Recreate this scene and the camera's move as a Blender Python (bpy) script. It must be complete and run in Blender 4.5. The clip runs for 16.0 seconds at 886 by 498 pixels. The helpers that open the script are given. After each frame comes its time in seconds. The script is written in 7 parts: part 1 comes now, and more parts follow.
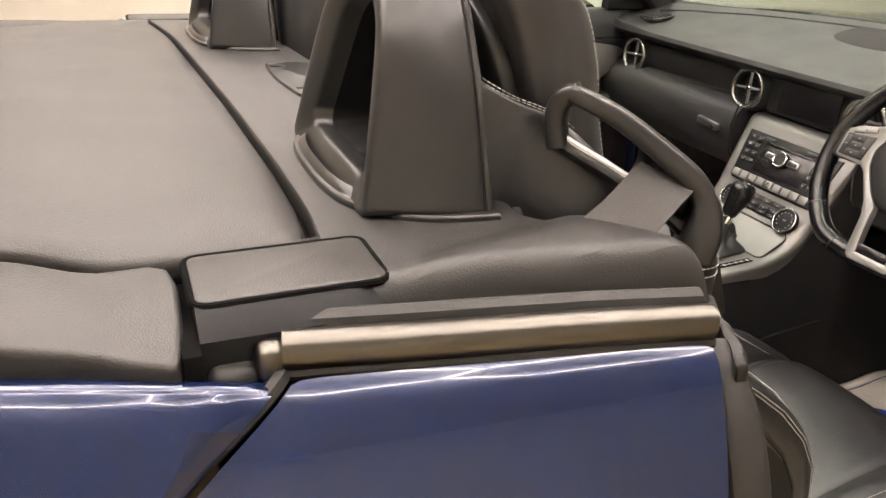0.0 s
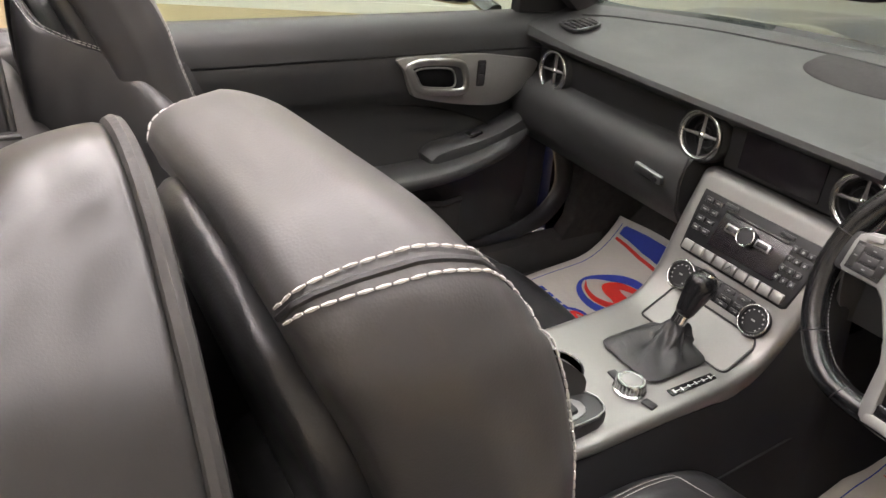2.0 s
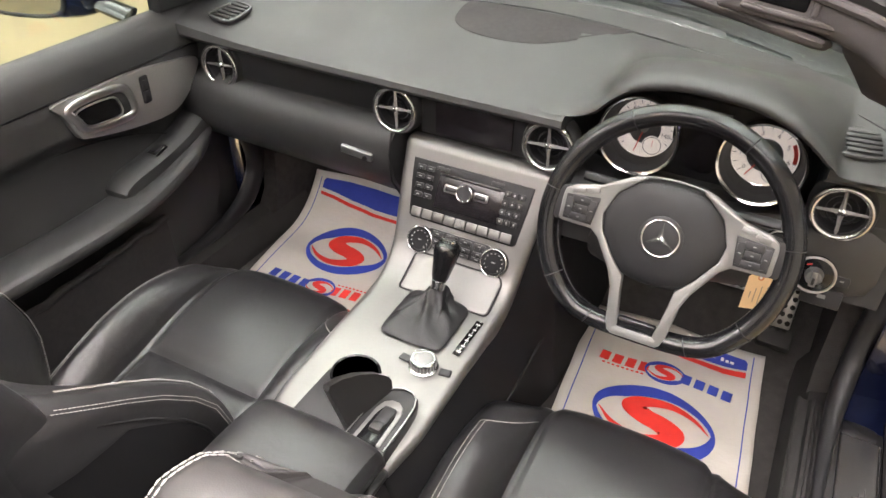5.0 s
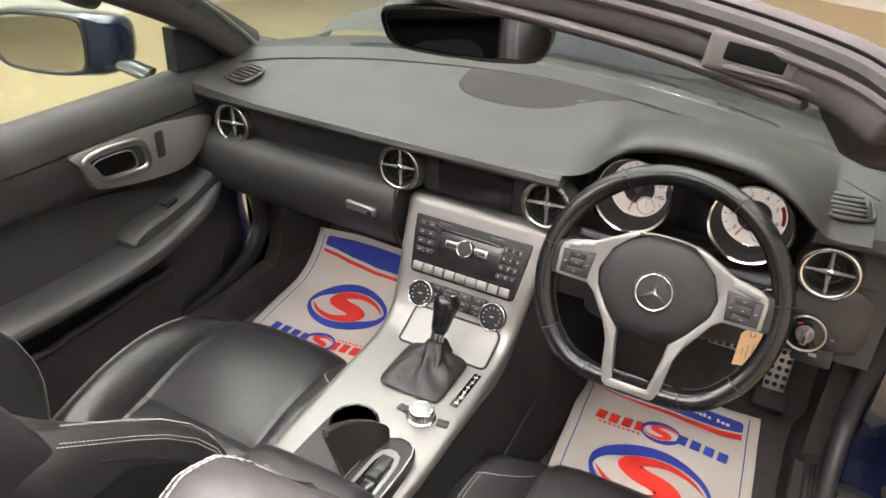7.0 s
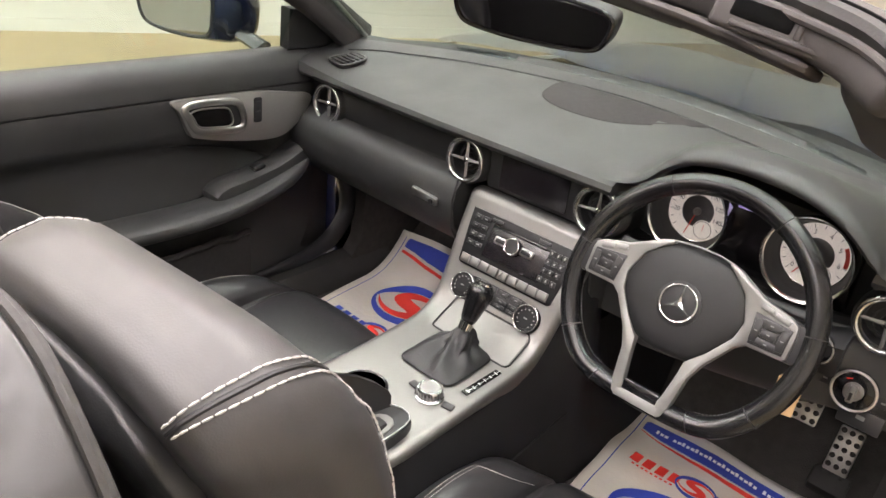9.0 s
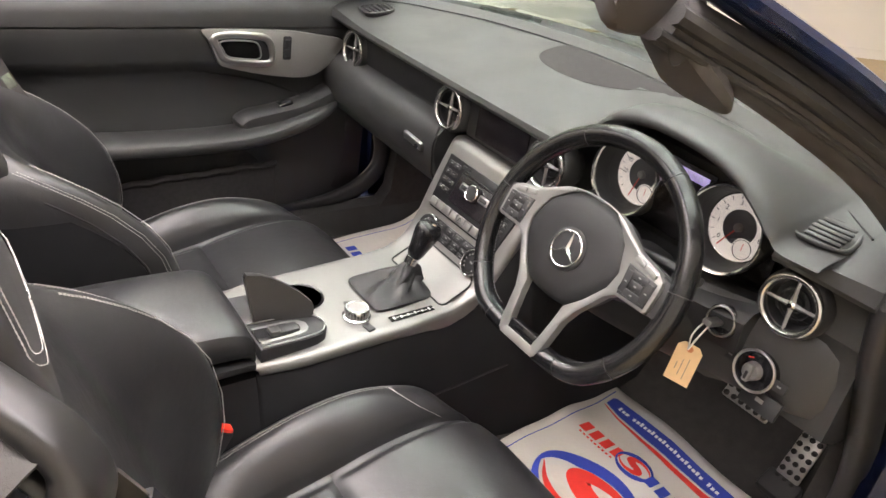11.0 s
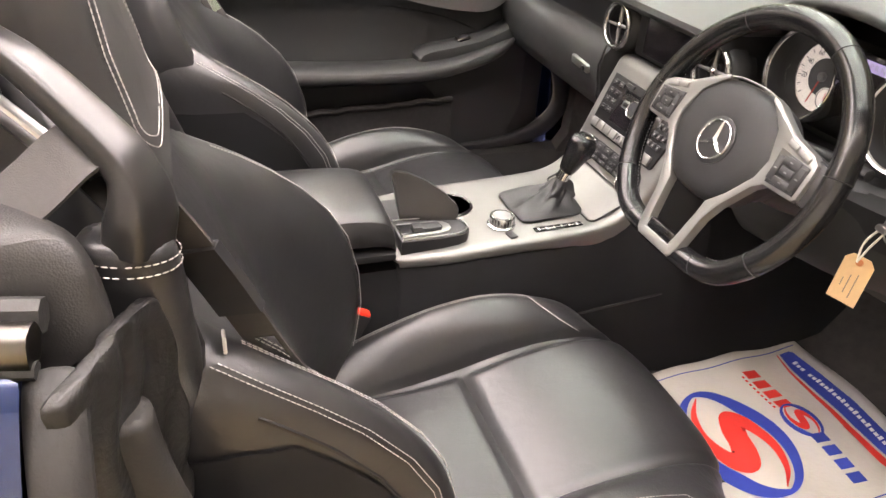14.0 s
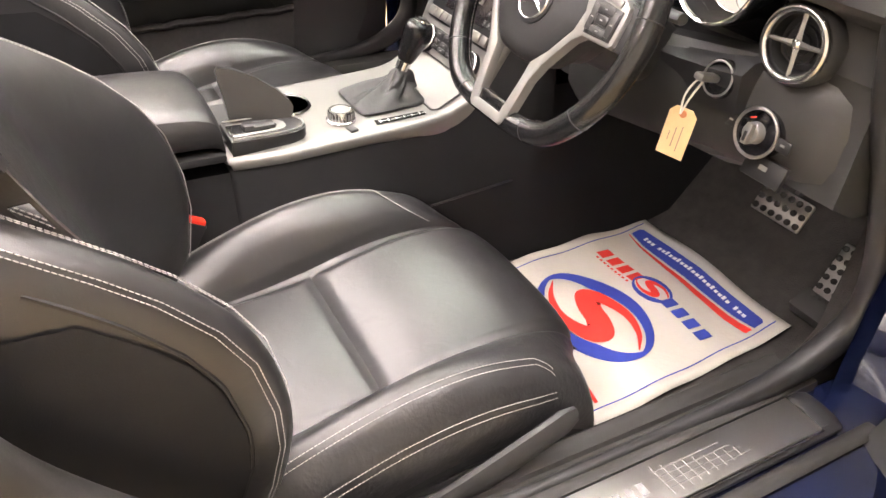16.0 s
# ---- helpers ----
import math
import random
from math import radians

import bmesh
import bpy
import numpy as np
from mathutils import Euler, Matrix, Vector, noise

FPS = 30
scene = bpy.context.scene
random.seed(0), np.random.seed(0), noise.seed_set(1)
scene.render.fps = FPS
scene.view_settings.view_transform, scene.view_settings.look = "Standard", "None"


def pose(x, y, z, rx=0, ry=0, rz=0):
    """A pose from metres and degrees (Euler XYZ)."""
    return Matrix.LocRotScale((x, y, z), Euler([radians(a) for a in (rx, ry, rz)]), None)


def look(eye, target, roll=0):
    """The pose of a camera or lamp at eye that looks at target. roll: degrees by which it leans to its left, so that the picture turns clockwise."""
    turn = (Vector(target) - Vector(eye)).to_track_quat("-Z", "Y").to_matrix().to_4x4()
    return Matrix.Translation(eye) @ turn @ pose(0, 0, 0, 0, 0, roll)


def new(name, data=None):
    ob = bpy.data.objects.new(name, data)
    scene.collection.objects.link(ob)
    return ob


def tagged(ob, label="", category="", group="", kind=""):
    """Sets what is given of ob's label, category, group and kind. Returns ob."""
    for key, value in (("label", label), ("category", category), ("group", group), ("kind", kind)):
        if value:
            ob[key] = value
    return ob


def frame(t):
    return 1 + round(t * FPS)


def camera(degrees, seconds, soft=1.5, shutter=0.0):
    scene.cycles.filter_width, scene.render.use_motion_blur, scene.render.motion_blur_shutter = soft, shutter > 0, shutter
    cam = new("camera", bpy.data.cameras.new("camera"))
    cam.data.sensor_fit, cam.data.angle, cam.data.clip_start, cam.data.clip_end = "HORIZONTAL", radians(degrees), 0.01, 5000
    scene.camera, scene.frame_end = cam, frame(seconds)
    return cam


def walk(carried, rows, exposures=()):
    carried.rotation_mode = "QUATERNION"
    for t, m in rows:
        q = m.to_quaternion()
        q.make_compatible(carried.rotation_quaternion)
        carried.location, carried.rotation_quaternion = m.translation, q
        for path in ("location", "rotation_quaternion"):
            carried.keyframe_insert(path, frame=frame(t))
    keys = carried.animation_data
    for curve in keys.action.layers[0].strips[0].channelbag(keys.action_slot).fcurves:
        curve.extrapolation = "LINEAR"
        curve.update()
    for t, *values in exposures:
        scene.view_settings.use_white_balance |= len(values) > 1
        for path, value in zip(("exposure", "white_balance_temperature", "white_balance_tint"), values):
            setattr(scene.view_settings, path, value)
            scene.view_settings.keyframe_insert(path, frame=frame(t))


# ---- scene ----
cam = camera(61.8, 16.0)
PATH = [
    (0, (1.05, -1.266, 1.169), (-0.606, -0.53, 0.322), 2.8),
    (0.5, (0.906, -1.215, 1.203), (-0.688, -0.342, 0.368), 3.3),
    (1, (0.772, -1.176, 1.23), (-0.784, -0.246, 0.386), 3.3),
    (1.5, (0.685, -1.109, 1.238), (-0.832, -0.152, 0.354), 4.1),
    (2, (0.632, -1.032, 1.235), (-0.844, -0.083, 0.275), 5.1),
    (2.5, (0.581, -0.996, 1.259), (-0.721, 0.106, 0.215), 5.0),
    (3, (0.539, -1.033, 1.302), (-0.55, 0.236, 0.205), 4.5),
    (3.5, (0.5, -1.06, 1.339), (-0.385, 0.332, 0.208), 3.9),
    (4, (0.479, -1.081, 1.36), (-0.298, 0.354, 0.204), 2.8),
    (4.2, (0.473, -1.075, 1.377), (-0.278, 0.356, 0.198), 1.8),
    (6.3, (0.508, -1.103, 1.428), (-0.246, 0.379, 0.316), 1.3),
    (6.5, (0.501, -1.112, 1.419), (-0.254, 0.393, 0.338), 1.9),
    (7, (0.503, -1.116, 1.414), (-0.288, 0.413, 0.397), 2.3),
    (7.5, (0.54, -1.106, 1.41), (-0.361, 0.44, 0.518), 1.8),
    (8, (0.557, -1.099, 1.375), (-0.379, 0.464, 0.551), 2.9),
    (8.5, (0.588, -1.08, 1.327), (-0.44, 0.408, 0.474), 5.3),
    (9, (0.669, -1.081, 1.311), (-0.459, 0.308, 0.417), 7.2),
    (9.2, (0.697, -1.099, 1.303), (-0.431, 0.3, 0.426), 8.6),
    (11.3, (0.991, -0.875, 1.294), (-0.427, 0.15, 0.325), 9.3),
    (11.5, (1.004, -0.883, 1.297), (-0.45, 0.088, 0.327), 9.0),
    (12, (1.024, -0.909, 1.286), (-0.525, -0.092, 0.321), 7.4),
    (12.5, (1.044, -0.908, 1.257), (-0.561, -0.203, 0.295), 5.9),
    (13, (1.058, -0.887, 1.237), (-0.569, -0.244, 0.267), 4.9),
    (13.5, (1.063, -0.852, 1.215), (-0.562, -0.24, 0.222), 4.3),
    (14, (1.073, -0.811, 1.172), (-0.532, -0.206, 0.145), 4.2),
    (14.5, (1.079, -0.786, 1.131), (-0.498, -0.17, 0.067), 4.3),
    (15, (1.088, -0.762, 1.104), (-0.449, -0.118, -0.002), 4.4),
    (15.5, (1.098, -0.751, 1.087), (-0.39, -0.041, -0.046), 4.4),
    (16, (1.11, -0.74, 1.088), (-0.303, 0.104, -0.049), 4.4),
]
walk(cam, [(t, look(eye, target, roll)) for t, eye, target, roll in PATH], exposures=[(0, -0.05, 7050, 20), (2, -0.1, 6500, 20), (3, 0.20, 6500, 20), (4, 0.37, 6500, 20), (6.5, 0.4, 6500, 20), (7.5, 0.4, 6500, 20), (8.5, 0.2, 6500, 20), (9.2, 0.25, 6500, 20), (11.5, 0.50, 6500, 20), (13, 0.52, 6650, 22), (14, 0.72, 6750, 23), (16, 1.09, 6800, 23)])


# ==== body
# ---------------------------------------------------------------- light
world = bpy.data.worlds.new("world")
scene.world = world
world.use_nodes = True
world.node_tree.nodes["Background"].inputs[0].default_value = (0.9, 0.93, 1.0, 1)
world.node_tree.nodes["Background"].inputs[1].default_value = 0.05


# ---------------------------------------------------------------- materials
def mat(name, base, rough=0.5, metal=0.0, coat=0.0, grain=0.0, grain_size=0.002, vary=0.0, vary_size=0.05, spec=0.5, kind="noise", rough_vary=0.0, tint=None, crease=0.0):
    """A surface with colour variation at one scale and relief at another."""
    m = bpy.data.materials.new(name)
    m.use_nodes = True
    nt = m.node_tree
    b = nt.nodes["Principled BSDF"]
    b.inputs["Base Color"].default_value = (*base, 1)
    b.inputs["Roughness"].default_value = rough
    b.inputs["Metallic"].default_value = metal
    b.inputs["Coat Weight"].default_value = coat
    b.inputs["Coat Roughness"].default_value = 0.03
    b.inputs["Specular IOR Level"].default_value = spec
    co = nt.nodes.new("ShaderNodeTexCoord")
    if vary or rough_vary:
        n = nt.nodes.new("ShaderNodeTexNoise")
        n.inputs["Scale"].default_value = 1 / vary_size
        n.inputs["Detail"].default_value = 6
        nt.links.new(co.outputs["Object"], n.inputs["Vector"])
        if vary:
            mix = nt.nodes.new("ShaderNodeMix")
            mix.data_type = "RGBA"
            lo = tuple(c * (1 - vary) for c in base)
            hi = tint or tuple(min(1, c * (1 + vary)) for c in base)
            mix.inputs["A"].default_value, mix.inputs["B"].default_value = (*lo, 1), (*hi, 1)
            nt.links.new(n.outputs["Fac"], mix.inputs["Factor"])
            nt.links.new(mix.outputs["Result"], b.inputs["Base Color"])
        if rough_vary:
            r = nt.nodes.new("ShaderNodeMapRange")
            r.inputs["To Min"].default_value, r.inputs["To Max"].default_value = max(0.02, rough - rough_vary), rough + rough_vary
            r.inputs["From Min"].default_value, r.inputs["From Max"].default_value = 0.3, 0.7
            nt.links.new(n.outputs["Fac"], r.inputs["Value"])
            nt.links.new(r.outputs["Result"], b.inputs["Roughness"])
    if grain:
        if kind == "cells":
            g = nt.nodes.new("ShaderNodeTexVoronoi")
            g.inputs["Scale"].default_value = 1 / grain_size
            out = g.outputs["Distance"]
        else:
            g = nt.nodes.new("ShaderNodeTexNoise")
            g.inputs["Scale"].default_value = 1 / grain_size
            g.inputs["Detail"].default_value = 4
            out = g.outputs["Fac"]
        nt.links.new(co.outputs["Object"], g.inputs["Vector"])
        bump = nt.nodes.new("ShaderNodeBump")
        bump.inputs["Strength"].default_value = grain
        bump.inputs["Distance"].default_value = grain_size * 0.35
        nt.links.new(out, bump.inputs["Height"])
        if crease:
            w = nt.nodes.new("ShaderNodeTexNoise")
            w.inputs["Scale"].default_value = 38
            w.inputs["Detail"].default_value = 3
            w.inputs["Distortion"].default_value = 0.6
            nt.links.new(co.outputs["Object"], w.inputs["Vector"])
            soft_bump = nt.nodes.new("ShaderNodeBump")
            soft_bump.inputs["Strength"].default_value = crease
            soft_bump.inputs["Distance"].default_value = 0.004
            nt.links.new(w.outputs["Fac"], soft_bump.inputs["Height"])
            nt.links.new(soft_bump.outputs["Normal"], bump.inputs["Normal"])
        nt.links.new(bump.outputs["Normal"], b.inputs["Normal"])
    return m


def glow(name, colour, strength):
    m = bpy.data.materials.new(name)
    m.use_nodes = True
    b = m.node_tree.nodes["Principled BSDF"]
    b.inputs["Base Color"].default_value = (0.8, 0.8, 0.8, 1)
    b.inputs["Emission Color"].default_value = (*colour, 1)
    b.inputs["Emission Strength"].default_value = strength
    return m


def glass(name, colour, rough=0.0):
    m = bpy.data.materials.new(name)
    m.use_nodes = True
    nt = m.node_tree
    nt.nodes.clear()
    out = nt.nodes.new("ShaderNodeOutputMaterial")
    mix = nt.nodes.new("ShaderNodeMixShader")
    fr = nt.nodes.new("ShaderNodeMapRange")
    fr.inputs["To Min"].default_value, fr.inputs["To Max"].default_value = 0.04, 0.75
    pw = nt.nodes.new("ShaderNodeMath")
    pw.operation, pw.inputs[1].default_value = "POWER", 4.0
    lw = nt.nodes.new("ShaderNodeLayerWeight")
    lw.inputs[0].default_value = 0.5
    nt.links.new(lw.outputs["Facing"], pw.inputs[0])
    nt.links.new(pw.outputs[0], fr.inputs["Value"])
    tr = nt.nodes.new("ShaderNodeBsdfTransparent")
    tr.inputs[0].default_value = (*colour, 1)
    gl = nt.nodes.new("ShaderNodeBsdfGlossy")
    gl.inputs["Roughness"].default_value = rough
    nt.links.new(fr.outputs[0], mix.inputs[0])
    nt.links.new(tr.outputs[0], mix.inputs[1])
    nt.links.new(gl.outputs[0], mix.inputs[2])
    nt.links.new(mix.outputs[0], out.inputs[0])
    return m


LEATHER = mat("black_leather", (0.021, 0.021, 0.022), 0.31, grain=0.12, grain_size=0.0011, kind="cells", vary=0.10, vary_size=0.06, rough_vary=0.03, crease=0.16)
GAITER = mat("gaiter_leather", (0.014, 0.014, 0.015), 0.50, grain=0.2, grain_size=0.0011, kind="cells", vary=0.15, vary_size=0.02, rough_vary=0.06, crease=0.45, spec=0.4)
# Lighter, duller copy of the black leather: broad light on the headrest as colour.
LEATHER_LIT = mat("lit_headrest_leather", (0.034, 0.033, 0.033), 0.43, grain=0.10, grain_size=0.0011, kind="cells", vary=0.10, vary_size=0.05)
# Lighter copy of the console aluminium: light on the door plate put into colour.
LIT_DOOR_TRIM = mat("lit_door_aluminium", (0.34, 0.336, 0.325), 0.42, metal=0.8, grain=0.10, grain_size=0.0006, vary=0.05, vary_size=0.004)
HUB = mat("airbag_black", (0.013, 0.013, 0.014), 0.52, grain=0.25, grain_size=0.001, kind="cells", vary=0.15, vary_size=0.03, spec=0.4)
LEATHER_WORN = mat("worn_leather", (0.019, 0.019, 0.020), 0.36, grain=0.30, grain_size=0.005, vary=0.20, vary_size=0.02, rough_vary=0.05, crease=0.30)
LEATHER_RIM = mat("rim_leather", (0.010, 0.010, 0.011), 0.21, grain=0.10, grain_size=0.0012, kind="cells", vary=0.10, vary_size=0.05)
VINYL = mat("grained_vinyl", (0.0205, 0.0192, 0.0185), 0.50, grain=0.40, grain_size=0.0014, kind="cells", vary=0.12, vary_size=0.08, rough_vary=0.02)
DASH = mat("soft_dash", (0.025, 0.0255, 0.0255), 0.52, grain=0.35, grain_size=0.0012, kind="cells", vary=0.12, vary_size=0.08, rough_vary=0.04)
PLASTIC = mat("black_plastic", (0.018, 0.018, 0.019), 0.47, grain=0.2, grain_size=0.001, vary=0.2, vary_size=0.03, rough_vary=0.03, spec=0.4)
HOOP = mat("hoop_plastic", (0.017, 0.0166, 0.0168), 0.30, grain=0.12, grain_size=0.0008, vary=0.10, vary_size=0.08, rough_vary=0.02)
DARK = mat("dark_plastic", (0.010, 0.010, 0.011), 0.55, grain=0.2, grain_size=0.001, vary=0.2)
# Near-black that puts the shade of gaps and hollows into the colour.
VOID = mat("shade_black", (0.004, 0.004, 0.004), 0.9, vary=0.1, spec=0.05)
RADIO = mat("radio_black", (0.008, 0.008, 0.009), 0.44, grain=0.1, grain_size=0.0008, vary=0.1, vary_size=0.03, spec=0.3)
GLOSSY = mat("gloss_black", (0.008, 0.008, 0.009), 0.12, vary=0.1)
RUBBER = mat("black_rubber", (0.022, 0.021, 0.020), 0.60, grain=0.3, grain_size=0.003, vary=0.3, vary_size=0.03, spec=0.4)
WRINKLED = mat("wrinkled_rubber", (0.013, 0.0125, 0.012), 0.45, grain=0.4, grain_size=0.008, vary=0.3, vary_size=0.02, spec=0.4)
CARPET = mat("black_carpet", (0.040, 0.037, 0.035), 0.95, grain=1.0, grain_size=0.003, vary=0.45, vary_size=0.02, spec=0.1)
FABRIC = mat("dark_fabric", (0.030, 0.028, 0.028), 0.85, grain=0.8, grain_size=0.0015, vary=0.3, vary_size=0.01, spec=0.2)
WEBBING = mat("belt_webbing", (0.050, 0.047, 0.045), 0.6, grain=0.7, grain_size=0.0010, vary=0.2, vary_size=0.004, spec=0.35)
TRIM = mat("brushed_aluminium", (0.205, 0.202, 0.195), 0.45, metal=0.8, grain=0.10, grain_size=0.0006, vary=0.05, vary_size=0.004)
SILVER = mat("silver_paint", (0.235, 0.235, 0.230), 0.42, metal=0.6, vary=0.05, vary_size=0.02, grain=0.04, grain_size=0.0006)
SILL = mat("sill_steel", (0.70, 0.69, 0.67), 0.34, metal=1.0, grain=0.06, grain_size=0.0005, vary=0.05, vary_size=0.004)
HEADER = mat("header_trim", (0.042, 0.038, 0.037), 0.68, grain=0.3, grain_size=0.001, kind="cells", vary=0.12, vary_size=0.06)
SIDE_PLASTIC = mat("matt_black_plastic", (0.010, 0.010, 0.011), 0.66, grain=0.3, grain_size=0.0012, kind="cells", vary=0.2, vary_size=0.05, spec=0.22)
CHROME = mat("chrome", (0.74, 0.74, 0.74), 0.12, metal=1.0, vary=0.03, vary_size=0.05)
SATIN = mat("satin_chrome", (0.58, 0.58, 0.575), 0.24, metal=1.0, vary=0.03, vary_size=0.03)
STEEL = mat("brushed_steel", (0.46, 0.455, 0.45), 0.33, metal=1.0, grain=0.08, grain_size=0.0006, vary=0.06, vary_size=0.01)
BELT = mat("dull_aluminium", (0.120, 0.112, 0.100), 0.33, metal=1.0, vary=0.08, vary_size=0.05)
PAINT = mat("blue_paint", (0.005, 0.014, 0.056), 0.22, metal=0.25, coat=0.8, vary=0.12, vary_size=0.004, spec=0.35)
NAVY = mat("navy_gloss", (0.004, 0.007, 0.026), 0.25, coat=1.0, vary=0.1, vary_size=0.01)
THREAD = mat("pale_thread", (0.42, 0.41, 0.39), 0.8, grain=0.5, grain_size=0.0006, vary=0.2, vary_size=0.003)
PAPER = mat("mat_paper", (0.51, 0.485, 0.43), 0.75, grain=0.25, grain_size=0.012, vary=0.05, vary_size=0.05, spec=0.2)
RED = mat("red_print", (0.60, 0.035, 0.025), 0.7, vary=0.08, vary_size=0.01, spec=0.2)
BLUE = mat("blue_print", (0.030, 0.050, 0.30), 0.7, vary=0.08, vary_size=0.01, spec=0.2)
MANILA = mat("manila_card", (0.72, 0.50, 0.27), 0.8, vary=0.08, vary_size=0.01, grain=0.1)
INK = mat("grey_ink", (0.25, 0.20, 0.16), 0.8, vary=0.2)
STRING = mat("cotton_string", (0.72, 0.69, 0.62), 0.9, vary=0.15, grain=0.6, grain_size=0.001)
BUCKLE_RED = mat("red_button", (0.72, 0.035, 0.015), 0.4, vary=0.05)
WHITE = mat("white_mark", (0.75, 0.75, 0.73), 0.6, vary=0.05)
DIMMARK = mat("dim_white_mark", (0.42, 0.42, 0.41), 0.6, vary=0.1)
GREYMARK = mat("grey_mark", (0.20, 0.20, 0.20), 0.6, vary=0.05)
BUTTON = mat("grey_button", (0.022, 0.022, 0.023), 0.40, vary=0.1, vary_size=0.02, spec=0.4)
DIAL_FACE = mat("dial_face", (0.50, 0.47, 0.41), 0.5, vary=0.05)
DIAL_DARK = mat("dial_mesh", (0.05, 0.05, 0.055), 0.5, grain=0.8, grain_size=0.002, kind="cells", vary=0.2)
DIAL_FACE.node_tree.nodes["Principled BSDF"].inputs["Emission Color"].default_value = (1.0, 0.93, 0.82, 1)
DIAL_FACE.node_tree.nodes["Principled BSDF"].inputs["Emission Strength"].default_value = 0.32   # lit instruments
NEEDLE = mat("needle_red", (0.60, 0.05, 0.03), 0.5, vary=0.05)
MIRROR = mat("mirror_glass", (0.80, 0.82, 0.82), 0.015, metal=1.0, vary=0.01)
DIM_MIRROR = mat("dimmed_mirror", (0.30, 0.30, 0.31), 0.03, metal=1.0, vary=0.02)
SCREEN = mat("display", (0.012, 0.010, 0.012), 0.22, vary=0.1)
LIT_VIOLET = glow("lit_violet", (0.30, 0.22, 0.75), 0.35)
GLASS = glass("tinted_glass", (0.80, 0.88, 0.84))
LENS = glass("clear_lens", (0.96, 0.96, 0.96))
WALL = mat("white_wall", (0.80, 0.79, 0.74), 0.8, grain=0.15, grain_size=0.01, vary=0.03, vary_size=0.6)
CEIL = mat("white_ceiling", (0.82, 0.82, 0.80), 0.85, vary=0.03, vary_size=0.7)
FLOOR = mat("beige_floor", (0.48, 0.365, 0.215), 0.55, grain=0.3, grain_size=0.02, vary=0.25, vary_size=0.06, rough_vary=0.1, tint=(0.62, 0.50, 0.30))
TUBE = glow("led_tube", (1.0, 0.97, 0.92), 48.0)


# ---------------------------------------------------------------- mesh helpers
def arr(p):
    return np.array(p, float)


def cr(pts, n, closed=False):
    """n points on a smooth curve through pts, evenly spread by the curve's own parameter."""
    p = arr(pts)
    k = len(p)
    out = []
    span = k if closed else k - 1
    for i in range(n):
        s = span * i / (n if closed else n - 1)
        j = min(int(s), span - 1)
        t = s - j
        if closed:
            a, b, c, d = p[(j - 1) % k], p[j % k], p[(j + 1) % k], p[(j + 2) % k]
        else:
            b, c = p[j], p[j + 1]
            a = p[j - 1] if j else 2 * b - c
            d = p[j + 2] if j + 2 < k else 2 * c - b
        out.append(0.5 * (2 * b + (c - a) * t + (2 * a - 5 * b + 4 * c - d) * t * t + (3 * b - a - 3 * c + d) * t ** 3))
    return arr(out)


def it(x, xs, ys):
    return float(np.interp(x, xs, ys))


def loft(rings, closed=True, caps=True):
    n = len(rings[0])
    v = np.concatenate([arr(r) for r in rings])
    f = []
    for i in range(len(rings) - 1):
        for j in range(n if closed else n - 1):
            a, b = i * n + j, i * n + (j + 1) % n
            f.append((a, b, b + n, a + n))
    if caps and closed:
        f.append(tuple(range(n))[::-1])
        f.append(tuple(range((len(rings) - 1) * n, len(rings) * n)))
    return v, f


def sheet(fn, nu, nv):
    rows = [[fn(i / (nu - 1), j / (nv - 1)) for j in range(nv)] for i in range(nu)]
    return loft(rows, closed=False, caps=False)


def add(*geos):
    v, f, k = [], [], 0
    for a, b in geos:
        v.append(arr(a))
        f += [tuple(i + k for i in q) for q in b]
        k += len(a)
    return np.concatenate(v), f


def xf(geo, m):
    m = np.array(m)
    return arr(geo[0]) @ m[:3, :3].T + m[:3, 3], geo[1]


def shift(geo, x=0, y=0, z=0):
    return arr(geo[0]) + (x, y, z), geo[1]


def from_bm(bm):
    bm.verts.index_update()
    g = arr([v.co for v in bm.verts]), [tuple(v.index for v in f.verts) for f in bm.faces]
    bm.free()
    return g


def rbox(sx, sy, sz, r=0.004, seg=2):
    bm = bmesh.new()
    bmesh.ops.create_cube(bm, size=1)
    bmesh.ops.scale(bm, vec=(sx, sy, sz), verts=bm.verts)
    if r:
        bmesh.ops.bevel(bm, geom=bm.edges[:], offset=min(r, 0.49 * min(sx, sy, sz)), segments=seg, affect="EDGES", profile=0.5)
    return from_bm(bm)


def lathe(profile, n=32):
    """Rings of (radius, height) turned about z, closed at both ends."""
    a = np.linspace(0, 2 * math.pi, n, endpoint=False)
    return loft([np.stack([r * np.cos(a), r * np.sin(a), 0 * a + h], 1) for r, h in profile])


def torus(R, r, n=40, k=10, squash=1.0):
    rings = []
    for i in range(n + 1):
        t = 2 * math.pi * i / n
        rings.append([((R + r * math.cos(q)) * math.cos(t), (R + r * math.cos(q)) * math.sin(t), squash * r * math.sin(q)) for q in np.linspace(0, 2 * math.pi, k, endpoint=False)])
    return loft(rings, caps=False)


